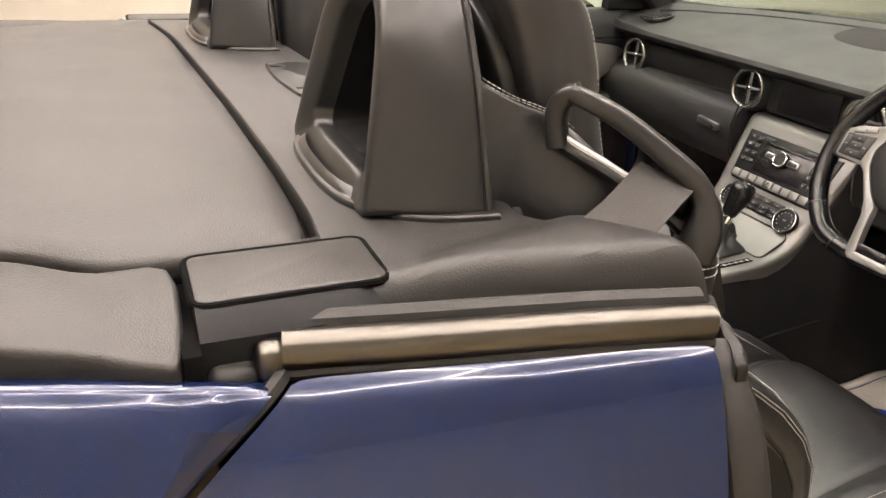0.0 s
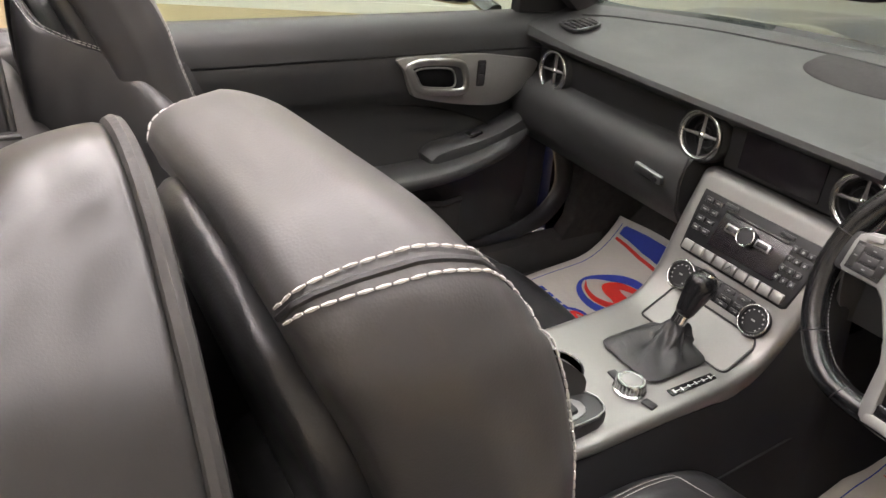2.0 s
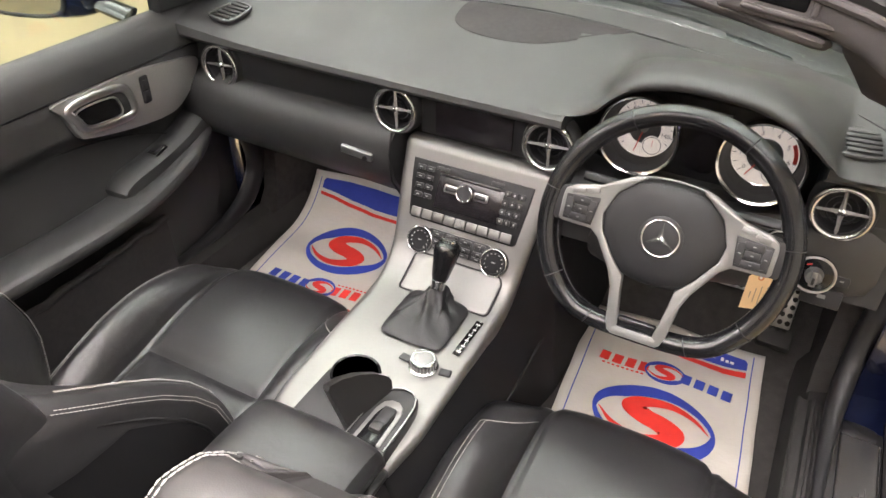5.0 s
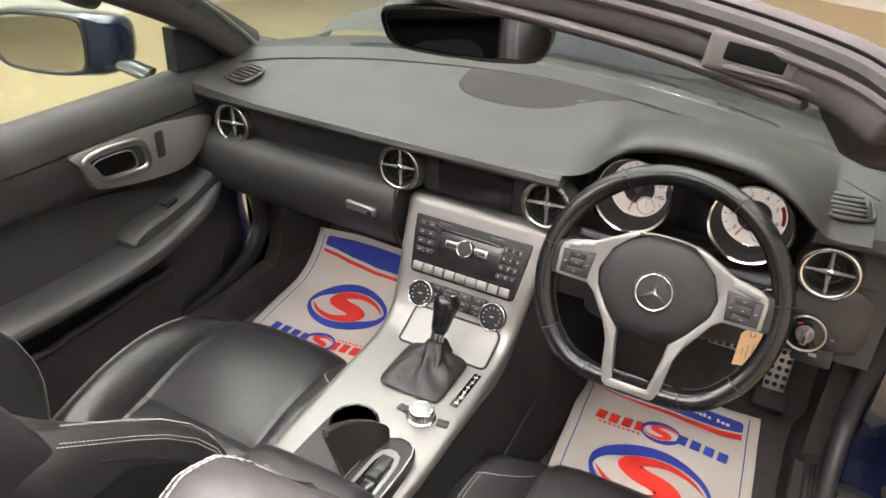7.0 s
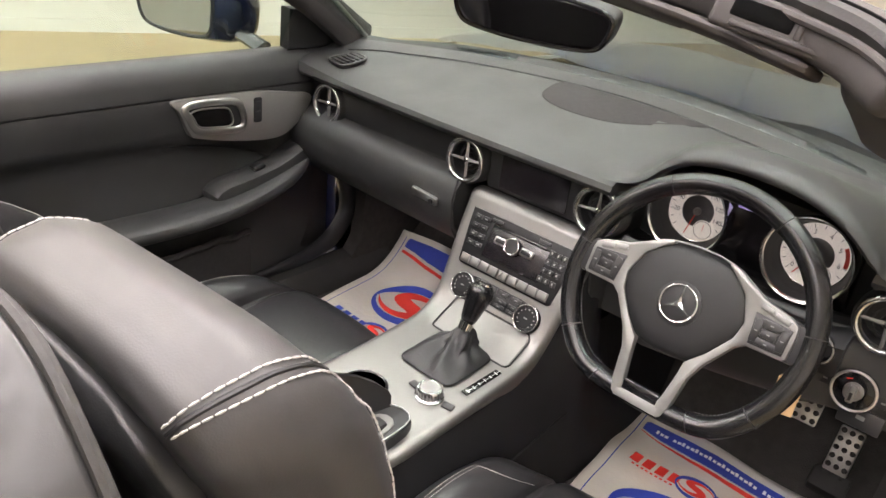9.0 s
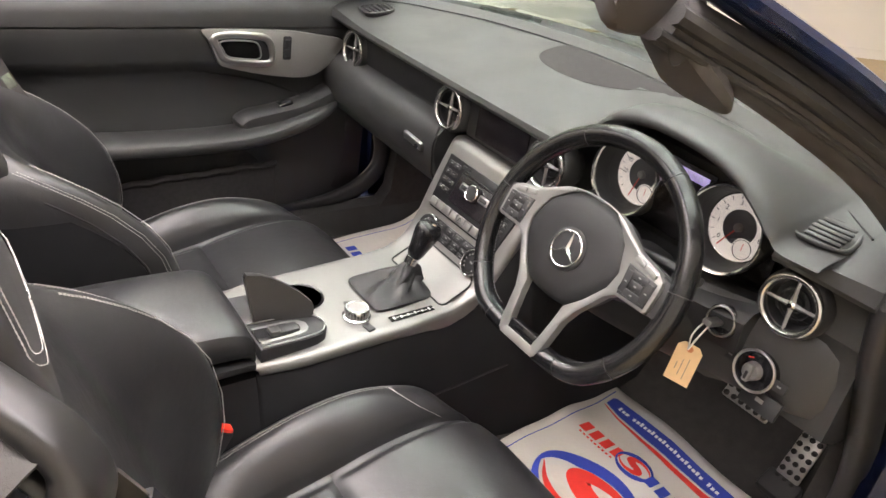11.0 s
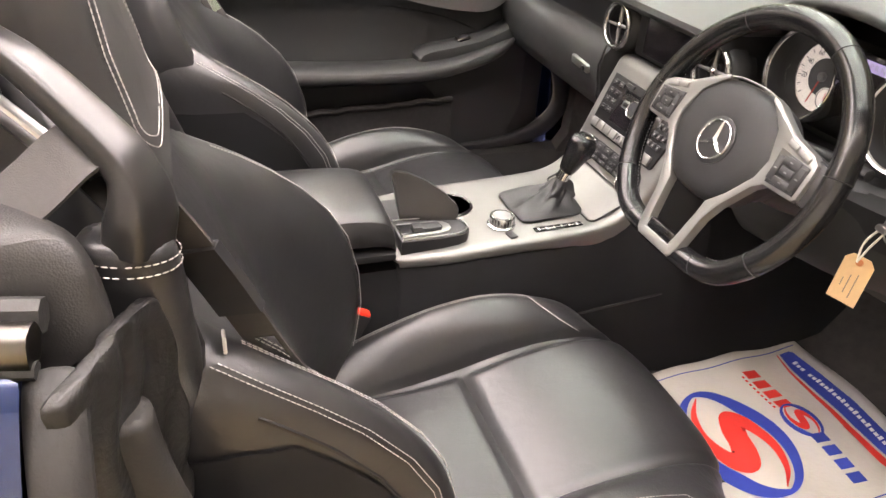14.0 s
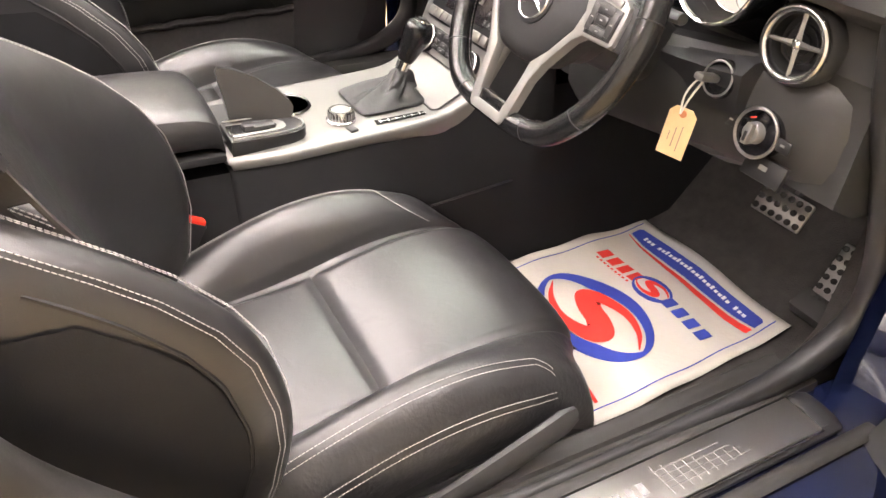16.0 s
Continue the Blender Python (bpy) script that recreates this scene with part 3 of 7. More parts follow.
for s in (-1, 1):
    rail = cr([(s * 0.668, 0.15, 0.940), (s * 0.640, -0.02, 1.045), (s * 0.610, -0.21, 1.130), (s * 0.572, -0.395, 1.200)], 20)
    part("windscreen_pillar", tube(rail, [0.026] * 20, 12, up=(0, 0.3, 1), r2=list(np.linspace(0.046, 0.022, 20)), power=2.6), HEADER, screen, "dark grey trimmed windscreen pillar")
    part("pillar_seal", tube(rail + (s * 0.026, -0.014, 0.006), 0.0085, 8), RUBBER, screen, "black rubber pillar seal")
    part("pillar_lip", tube(rail + (s * 0.020, -0.022, -0.010), 0.0045, 8), RUBBER, screen)
    part("pillar_skin", tube(rail + (s * 0.030, 0.016, 0.030), list(np.linspace(0.034, 0.026, 20)), 12, up=(0, 0.5, 1), r2=0.012, power=2.4), PAINT, screen, "dark blue painted pillar skin")
    ln = cr([(s * 0.640, 0.145, 0.955), (s * 0.615, -0.01, 1.068), (s * 0.58, -0.18, 1.158), (s * 0.55, -0.32, 1.195)], 16)
    part("glass_edge", tube(ln, 0.006, 6), STEEL, screen)
    vis = cr([(s * 0.080, -0.346, 1.2315), (s * 0.2, -0.352, 1.2265), (s * 0.36, -0.368, 1.2135), (s * 0.495, -0.392, 1.1955)], 16)
    part("sun_visor", tube(vis, [0.024, 0.032] + [0.036] * 12 + [0.032, 0.024], 12, up=(0, 0.3, 1), r2=0.007, power=3.4), HEADER, screen, "folded dark grey sun visor", sub=1)
    part("visor_edge", tube(cr([(s * 0.10, -0.318, 1.221), (s * 0.2, -0.322, 1.217), (s * 0.34, -0.336, 1.206)], 14), 0.005, 8, r2=0.006), HEADER, screen, "rolled edge of the visor")
    lm2 = frame_of((s * 0.474, -0.4145, 1.229), (s * 0.20, -1, 0.25), (s * 0.16, 0, 1))
    lat = part("roof_latch", xf(rbox(0.150, 0.034, 0.010, 0.0045, 3), lm2 @ Matrix.Translation((0, 0.001, -0.0062))), HEADER, screen, "recessed roof latch")
    for dx, w in ((-0.033, 0.054), (0.030, 0.050)):
        # Raised black block paints the shade inside a latch slot.
        part("slot_shade", xf(rbox(w, 0.017, 0.006, 0.0025), lm2 @ Matrix.Translation((dx, 0.004, -0.0030))), VOID, lat)
    part("latch_rib", xf(rbox(0.006, 0.018, 0.006, 0.002), lm2 @ Matrix.Translation((0.0, 0.003, -0.0016))), HEADER, lat)
    part("latch_lever", xf(rbox(0.126, 0.005, 0.007, 0.002), lm2 @ Matrix.Translation((0.006, -0.0095, -0.0020))), HEADER, lat)
    part("latch_hook", xf(rbox(0.018, 0.010, 0.008, 0.003), lm2 @ Matrix.Translation((s * 0.070, -0.004, 0.0))), BUTTON, lat, "small grey hook")
    pad_path = cr([(s * 0.522, -0.368, 1.205), (s * 0.548, -0.356, 1.182), (s * 0.572, -0.335, 1.150), (s * 0.590, -0.30, 1.122)], 12)
    pad = part("corner_pad", tube(pad_path, [0.034, 0.044] + [0.048] * 6 + [0.044, 0.038, 0.028, 0.015], 12, up=(0, 0.5, 1), r2=[0.010, 0.014] + [0.016] * 6 + [0.014, 0.012, 0.009, 0.005], power=2.6), HEADER, screen, "rounded pad at the header corner")
    part("pad_recess", xf(lathe([(0.013, 0.0), (0.012, 0.002), (0.001, 0.0)], 24), frame_of((s * 0.594, -0.388, 1.184), (s * 0.8, -0.6, -0.1), (0, 0, 1)) @ Matrix.Diagonal((0.7, 1.6, 1, 1))), PLASTIC, pad, "oval recess in the pad")

mirror = thing("rear_view_mirror", (0.04, -0.17, 1.15), "black-framed rear-view mirror hanging from the windscreen", "mirror")
mf = frame_of((0.040, -0.178, 1.147), (0.26, -0.95, -0.16), (0.03, 0, 1))
out = smooth_outline([(-0.122, 0.0), (-0.118, 0.026), (-0.06, 0.036), (0.0, 0.038), (0.06, 0.036), (0.118, 0.026), (0.122, 0.0), (0.105, -0.028), (0.05, -0.036), (0, -0.037), (-0.05, -0.036), (-0.105, -0.028)], 48)
part("housing", xf(prism(out, 0.035, 0.008, 3), mf), PLASTIC, mirror)
part("mirror_glass", xf(prism([(x * 0.93, y * 0.84) for x, y in out], 0.003, 0.0), mf @ Matrix.Translation((0, 0, 0.0008))), DIM_MIRROR, mirror, "dim mirror glass")
part("mirror_rim", xf(tube([(x * 0.965, y * 0.92, 0.001) for x, y in out], 0.0035, 8, closed=True), mf), GLOSSY, mirror, "glossy black rim")
part("stem", tube([(0.030, -0.150, 1.155), (0.012, -0.130, 1.19), (0, -0.135, 1.215)], 0.014, 10), PLASTIC, mirror)
part("sensor_cover", xf(rbox(0.11, 0.15, 0.030, 0.010), pose(0.0, -0.175, 1.208, -22, 0, 0)), PLASTIC, mirror)

# ---------------------------------------------------------------- doors


def plane_x(x0, outline, depth, r, s=1):
    """A plate in the plane x = x0 from an outline in y, z, its face towards the cabin's middle."""
    if s < 0:   # left door: face looks to +x
        m = Matrix(((0, 0, 1, x0), (1, 0, 0, 0), (0, 1, 0, 0), (0, 0, 0, 1)))
    else:
        m = Matrix(((0, 0, -1, x0), (1, 0, 0, 0), (0, 1, 0, 0), (0, 0, 0, 1)))
    return xf(prism(outline, depth, r), m)


def car_door(s, name, label):
    """A roadster door with its lining; s = -1 on the left side, built shut. Its foot is at the hinge."""
    hinge = arr((s * 0.76, 0.10, 0.36))
    outer = [[(s * x, y, z) for x, z in ((0.722, 0.884), (0.752, 0.83), (0.778, 0.76), (0.808, 0.66), (0.818, 0.56), (0.808, 0.44), (0.79, 0.32), (0.75, 0.31), (0.738, 0.6), (0.722, 0.87))] for y in (-0.868, -0.6, -0.3, 0.06)]
    d = new(name, mesh_of(name, loft(outer), PAINT, hinge))
    d.parent = body
    d.location = hinge - ROOT[body.name]
    ROOT[d.name] = hinge
    tagged(d, label)
    ys = list(np.linspace(-0.86, 0.06, 24))

    def lining(y):
        k = max(0.0, min(1.0, (y + 0.12) / 0.18))
        drop = 0.30 * max(0, (y + 0.05)) ** 1.2
        return [(0.735, 0.30), (0.700, 0.345), (0.695 + 0.03 * k, 0.40), (0.688 + 0.03 * k, 0.50), (0.690 + 0.03 * k, 0.58), (0.696 + 0.02 * k, 0.66), (0.694, 0.73), (0.684, 0.762 - drop), (0.672, 0.772 - drop), (0.666, 0.79),
                (0.660, 0.83), (0.657, 0.853), (0.659, 0.858), (0.654, 0.863), (0.655, 0.89), (0.664, 0.915), (0.685, 0.929), (0.705, 0.933), (0.715, 0.928), (0.735, 0.90), (0.75, 0.6)]
    part("door_lining", loft([[(s * x, y, z) for x, z in lining(y)] for y in ys]), DASH, d, "black grained door lining with a seam below the belt")
    belt = cr([(s * 0.712, -0.868, 0.904), (s * 0.726, -0.5, 0.906), (s * 0.728, 0.02, 0.905)], 16)
    part("belt_strip", tube(belt, 0.010, 10, r2=0.013), CHROME, d, "bright belt strip")
    # armrest with grab recess
    arm = cr([(-0.80, 0.628), (-0.62, 0.610), (-0.48, 0.602), (-0.34, 0.600), (-0.22, 0.606), (-0.12, 0.628), (-0.05, 0.655), (0.01, 0.690)], 30)
    part("armrest", tube([(s * (0.652 + 0.022 * max(0, (y + 0.3) * 3)), y, z) for y, z in arm], [0.052] * 24 + [0.050, 0.046, 0.042, 0.036, 0.028, 0.018], 14, r2=[0.024] * 24 + [0.022, 0.020, 0.017, 0.014, 0.010, 0.006], power=2.5), DASH, d, "padded black armrest", sub=1)
    pod = [(s * 0.675, y, z) for y, z in ((-0.255, 0.612), (-0.235, 0.632), (-0.16, 0.645), (-0.08, 0.664), (0.0, 0.70))]
    part("switch_pod", tube(cr(pod, 16), [0.020, 0.032] + [0.036] * 14, 12, r2=[0.010, 0.020] + [0.025] * 14, power=2.8), DASH, d)
    sw = part("window_switch", xf(rbox(0.026, 0.036, 0.010, 0.003), pose(s * 0.664, -0.145, 0.674, 12, 0, 0)), CHROME, d, "chrome-edged window switch")
    part("rocker", xf(rbox(0.018, 0.026, 0.008, 0.003), pose(s * 0.664, -0.145, 0.679, 12, 0, 0)), DARK, sw)
    # silver plate, handle and lock buttons
    pl = smooth_outline([(-0.350, 0.857), (-0.27, 0.859), (-0.16, 0.856), (-0.08, 0.846), (-0.006, 0.831), (-0.018, 0.795), (-0.05, 0.762), (-0.10, 0.742), (-0.20, 0.751), (-0.295, 0.772), (-0.315, 0.785), (-0.335, 0.83)], 60)
    part("trim_plate", plane_x(s * 0.650, pl, 0.02, 0.003, s), LIT_DOOR_TRIM, d, "brushed aluminium trim plate")
    hd = smooth_outline([(-0.327, 0.840), (-0.30, 0.848), (-0.24, 0.846), (-0.205, 0.838), (-0.192, 0.815), (-0.190, 0.790), (-0.205, 0.781), (-0.25, 0.784), (-0.292, 0.790), (-0.308, 0.800), (-0.318, 0.82)], 48)
    # Two raised dark plates paint the shade in the pull handle's hollow.
    part("recess_shade", plane_x(s * 0.6465, hd, 0.004, 0.002, s), DARK, d)
    c = np.mean(arr(hd), 0)
    part("handle_bezel", tube([(s * 0.6455, y, z) for y, z in hd], 0.0080, 10, up=(1, 0, 0), r2=0.0045, closed=True), STEEL, d, "satin metal handle bezel")
    part("hollow_shade", plane_x(s * 0.6445, [(c[0] + (y - c[0]) * 0.66 - 0.010, c[1] + (z - c[1]) * 0.62) for y, z in hd], 0.003, 0.001, s), VOID, d, "flat black plate for the shade in the pull handle's hollow")
    part("handle_lip", tube([(s * 0.6430, c[0] + (y - c[0]) * 0.70 - 0.009, c[1] + (z - c[1]) * 0.66) for y, z in hd], 0.0018, 8, up=(1, 0, 0), closed=True), STEEL, d, "thin metal lip")
    bt = part("lock_panel", plane_x(s * 0.6475, round_rect(0.020, 0.055, 0.004, cx=-0.152, cy=0.815), 0.004, 0.001, s), DARK, d)
    for z in (0.826, 0.804):
        part("lock_button", plane_x(s * 0.6455, round_rect(0.014, 0.018, 0.002, cx=-0.152, cy=z), 0.003, 0.0008, s), BUTTON, bt)
    # seam line, map pocket with a gathered lip
    seam = cr([(-0.84, 0.770), (-0.60, 0.766), (-0.45, 0.760), (-0.32, 0.748), (-0.22, 0.730), (-0.14, 0.705), (-0.06, 0.668)], 30)
    part("lining_seam", tube([(s * 0.6885, y, z) for y, z in seam], 0.0018, 6, up=(1, 0, 0)), DARK, d)
    # Flat dark plate paints the shade inside the pocket's mouth.
    part("pocket_shade", plane_x(s * 0.6835, [(-0.66, 0.555), (-0.24, 0.56), (-0.20, 0.52), (-0.24, 0.500), (-0.66, 0.485)], 0.004, 0.001, s), DARK, d, "flat dark plate for the shade in the map pocket opening")
    lip = [(s * (0.670 + 0.0015 * math.sin(y * 71)), y, 0.490 + 0.05 * (y + 0.66) + 0.0016 * math.sin(y * 97) + 0.0012 * math.sin(y * 41)) for y in np.linspace(-0.68, -0.16, 60)]
    part("pocket_lip", tube(lip, 0.009, 10, r2=0.008), FABRIC, d, "gathered fabric pocket lip")
    part("pocket_front", loft([[(s * x, y, z) for x, z in ((0.672, 0.33), (0.664, 0.40), (0.670, 0.485 + 0.05 * (y + 0.66)), (0.69, 0.485 + 0.05 * (y + 0.66)), (0.70, 0.33))] for y in (-0.68, -0.42, -0.16)]), FABRIC, d)
    # sail panel and glass
    sail = [(-0.052, 0.930), (-0.050, 1.020), (0.03, 1.015), (0.14, 0.955), (0.17, 0.925)]
    part("sail_panel", plane_x(s * 0.678, sail, 0.03, 0.006, s), PLASTIC, d, "black sail panel at the mirror")
    gl = [(-0.85, 0.92), (-0.83, 1.06), (-0.76, 1.160), (-0.60, 1.205), (-0.45, 1.203), (-0.40, 1.195), (-0.22, 1.120), (-0.05, 1.035), (-0.05, 0.92)]
    gl = gl if s < 0 else [(-0.853, 0.90), (-0.80, 1.075), (-0.775, 1.135), (-0.74, 1.165), (-0.60, 1.205), (-0.45, 1.203), (-0.40, 1.195), (-0.22, 1.120), (-0.05, 1.035), (-0.05, 0.90)]
    g = plane_x(0, gl, 0.004, 0.0, s)
    v = arr(g[0])
    v[:, 0] += s * (0.702 - 0.42 * np.clip(v[:, 2] - 0.93, -0.1, 1))
    wp = part("window_glass", (v, g[1]), GLASS, d, "raised frameless side glass, faintly green")
    wp.visible_shadow = False
    return d


car_door(-1, "car_door", "shut black-lined car door with a silver trim plate")
opened = car_door(1, "car_door", "wide-open dark blue car door with black lining")
opened.rotation_euler = (0, 0, radians(72))
opened.location += Vector((0.03, 0.08, 0.0))

part("jamb_filler", shift(rbox(0.05, 0.13, 0.52, 0.01), -0.745, 0.055, 0.60), PLASTIC, body)

wing = thing("wing_mirror", (-0.80, -0.14, 0.93), "dark blue door mirror with a chrome-edged glass", "wing mirror")
wm = Matrix.Scale(1.0, 4) @ frame_of((-0.895, -0.180, 0.985), (0.42, -0.90, 0.06), (0.05, 0, 1))
wo = [(1.12 * x + (0.012 if x > 0 else 0), 1.08 * y) for x, y in smooth_outline([(-0.098, 0.0), (-0.095, 0.035), (-0.07, 0.055), (0.0, 0.060), (0.06, 0.058), (0.085, 0.045), (0.090, 0.0), (0.082, -0.040), (0.04, -0.052), (-0.03, -0.052), (-0.08, -0.040)], 44)]
rings = []
for sc, dz in ((0.94, 0.012), (1.0, 0.006), (1.04, -0.015), (1.02, -0.05), (0.85, -0.085), (0.5, -0.105), (0.1, -0.11)):
    rings.append([(x * sc, y * sc, dz) for x, y in wo])
rings = [[(x + 0.020 + 0.018 * (0.012 - z) / 0.06 if x > 0.0 else x, y, z) for x, y, z in r] for r in rings]
part("shell", xf(loft(rings), wm), NAVY, wing, "dark blue mirror shell")
part("mirror_glass", xf(prism([(x * 0.90 if x < 0 else x * 0.72, y * 0.88) for x, y in wo], 0.002), wm @ Matrix.Translation((0, 0, 0.0145))), MIRROR, wing)
part("rim", xf(tube([(x * 0.945 if x < 0 else x * 0.76, y * 0.935, 0.012) for x, y in wo], 0.005, 8, closed=True), wm), PLASTIC, wing)
part("foot", tube([(-0.73, -0.08, 0.925), (-0.78, -0.10, 0.945), (-0.83, -0.12, 0.965)], [0.03, 0.026, 0.03], 12, r2=[0.014, 0.014, 0.02]), GLOSSY, wing)
# ---------------------------------------------------------------- dashboard
dash = thing("dashboard", (0, 0.1, 0.6), "black soft-touch dashboard with round chrome-ringed vents", "dashboard")
PROF = [(0.16, 0.622), (0.06, 0.632), (0.004, 0.656), (-0.028, 0.70), (-0.040, 0.745), (-0.036, 0.778), (-0.020, 0.797), (0.006, 0.806), (0.010, 0.835), (0.008, 0.862), (-0.006, 0.872), (-0.030, 0.880), (-0.038, 0.889),
        (-0.034, 0.898), (-0.018, 0.905), (0.04, 0.916), (0.10, 0.930), (0.16, 0.943), (0.22, 0.954), (0.27, 0.962), (0.335, 0.968), (0.350, 0.95), (0.355, 0.90), (0.355, 0.622)]
TOP_Y, TOP_Z = [p[0] for p in PROF[14:21]], [p[1] for p in PROF[14:21]]


def dash_top(x, y):
    """Height of the dash's top at a place; it falls away and draws back towards the ends."""
    k = (abs(x) / 0.68) ** 2
    yy = y + 0.012 * (1 - k)
    yy = yy if yy < 0.05 else 0.05 + (yy - 0.05) / (1 - 0.72 * k)
    z = it(yy, TOP_Y, TOP_Z)
    return 0.905 + (z - 0.905) * (1 - 0.35 * k) + 0.012 * max(0, abs(x) - 0.5) / 0.18


def dash_row(x):
    k = (abs(x) / 0.68) ** 2
    out = []
    for i, (y, z) in enumerate(PROF):
        if 0.165 < x < 0.545 and 5 <= i <= 15:   # bay for the instruments
            y, z = max(y, 0.092), min(z, 0.905)
        elif abs(x) < 0.149 and i <= 6:          # recess behind the control stack
            y += 0.060
        elif x > 0.165 and i <= 6:               # the knee panel stands here
            y = max(y, 0.012)
        if x > 0.50 and i <= 14:                 # the face turns forward at the driver's door
            e = min(1, (x - 0.50) / 0.06)
            y += 0.034 * e * e * (3 - 2 * e)
        if y > 0.05 and i > 14:
            y = 0.05 + (y - 0.05) * (1 - 0.72 * k)
        if z > 0.905:
            z = 0.905 + (z - 0.905) * (1 - 0.35 * k)
        if z > 0.89:
            z += 0.012 * max(0, abs(x) - 0.5) / 0.18
        out.append((x, y - 0.012 * (1 - k), z))
    return out


part("dash_body", loft([dash_row(x) for x in sorted([*np.linspace(-0.685, 0.685, 41), -0.156, -0.148, 0.148, 0.156, 0.160, 0.169, 0.541, 0.55])]), DASH, dash, "black grained dash body")
# hood over the instruments
HX = [0.10, 0.135, 0.165, 0.188, 0.208, 0.232, 0.262, 0.30, 0.35, 0.427, 0.485, 0.521, 0.546, 0.566, 0.62]
HZ = [0.0, 0.0, 0.004, 0.014, 0.030, 0.056, 0.077, 0.088, 0.093, 0.088, 0.070, 0.046, 0.022, 0.003, 0.0]
HOOD = cr([(x, z, 0) for x, z in zip(HX, HZ)], 90)


def hood_top(x, y, rise):
    e = min(1, max(0, (y - 0.005) / 0.20))
    return dash_top(x, max(y, -0.018)) + 0.0015 + rise * (1 - e * e * (3 - 2 * e))


rings = []
for x, rise, _ in HOOD:
    rise = max(0.0, rise)
    t = 0.016 * min(1, rise / 0.03)
    ring = [(x, y, hood_top(x, y, rise)) for y in (0.215, 0.18, 0.15, 0.12, 0.09, 0.06, 0.03, 0.01, -0.01)]
    zf = hood_top(x, -0.02, rise)
    ring += [(x, -0.024, zf - 0.001), (x, -0.033, zf - 0.004 - 0.2 * t), (x, -0.037, zf - 0.006 - 0.5 * t), (x, -0.033, zf - 0.006 - 0.9 * t), (x, -0.02, zf - 0.006 - 1.0 * t), (x, 0.03, zf - 0.006 - 1.15 * t), (x, 0.10, zf - 0.010 - 1.3 * t)]
    rings.append(ring)
part("instrument_hood", loft(rings, closed=False, caps=False), DASH, dash, "arched black hood over the instruments", angle=70)
# speaker grille tray on the dash top
tray = smooth_outline([(-0.150, 0.200), (-0.140, 0.165), (-0.105, 0.140), (-0.04, 0.130), (0.03, 0.138), (0.075, 0.160), (0.135, 0.205), (0.185, 0.240), (0.150, 0.247), (0.05, 0.253), (-0.06, 0.253), (-0.135, 0.248), (-0.150, 0.235)], 60)
tray_geo = prism(tray, 0.02, 0.003)
tv = arr(tray_geo[0])
tv[:, 2] += [dash_top(x, y) + 0.0015 for x, y in tv[:, :2]]
part("speaker_mesh", (tv, tray_geo[1]), FABRIC, dash, "dark fine-mesh speaker cover")
for s in (-1, 1):
    vm = pose(s * 0.580, 0.050 if s > 0 else 0.040, dash_top(0.580, 0.045) + (0.004 if s > 0 else 0.001), 8, 0, s * 8)
    vo = smooth_outline([(-s * 0.030, -0.036), (s * 0.026, -0.034), (s * 0.034, -0.010), (s * 0.030, 0.022), (s * 0.018, 0.036), (-s * 0.022, 0.032), (-s * 0.034, 0.004)], 32)
    sv = part("side_vent", xf(prism(vo, 0.02, 0.001), vm @ Matrix.Translation((0, 0, 0.0035))), DARK, dash, "side window vent in the dash top")
    part("vent_frame", xf(tube([(x, y, 0.004) for x, y in vo], 0.0032, 8, closed=True), vm), DASH, sv)
    for i in range(5):
        part("side_vent_slat", xf(rbox(0.050 - 0.002 * abs(i - 2), 0.0062, 0.006, 0.0015), vm @ Matrix.Translation((0, -0.025 + 0.0125 * i, 0.0050)) @ Matrix.Rotation(0.35, 4, "X")), DASH, sv)
ln = [(-0.62, 0.075), (-0.5, 0.145), (-0.3, 0.215), (0, 0.258), (0.3, 0.215), (0.5, 0.145), (0.62, 0.075)]
part("dash_rear_seam", tube([(x, y, dash_top(x, y) + 0.001) for x, y in cr(ln, 60)], 0.0022, 6), DARK, dash)
# band behind the vents, display
# The band's near-black colour includes the shade under the dash lip.
part("vent_band", shift(rbox(0.47, 0.012, 0.056, 0.004), -0.365, 0.002, 0.837), DARK, dash, "black band with the recess's shade in its colour")
part("display_frame", shift(rbox(0.215, 0.016, 0.086, 0.008), -0.008, -0.004, 0.838), PLASTIC, dash)
part("display", shift(rbox(0.150, 0.006, 0.070, 0.004), -0.008, -0.0125, 0.839), SCREEN, dash, "dark switched-off display")
part("glove_box_seam", tube([(-0.157, -0.045, 0.80), (-0.157, -0.056, 0.76), (-0.155, -0.050, 0.70), (-0.15, -0.02, 0.65)], 0.0025, 6), DARK, dash)
gh = part("glove_box_latch", xf(rbox(0.070, 0.010, 0.018, 0.004), pose(-0.230, -0.0525, 0.742, 8, 4, 0)), STEEL, dash, "steel glove box latch")
part("latch_key", xf(lathe([(0.005, 0), (0.005, 0.003)], 12), frame_of((-0.208, -0.0585, 0.739), (0, -1, 0), (0, 0, 1))), DARK, gh)


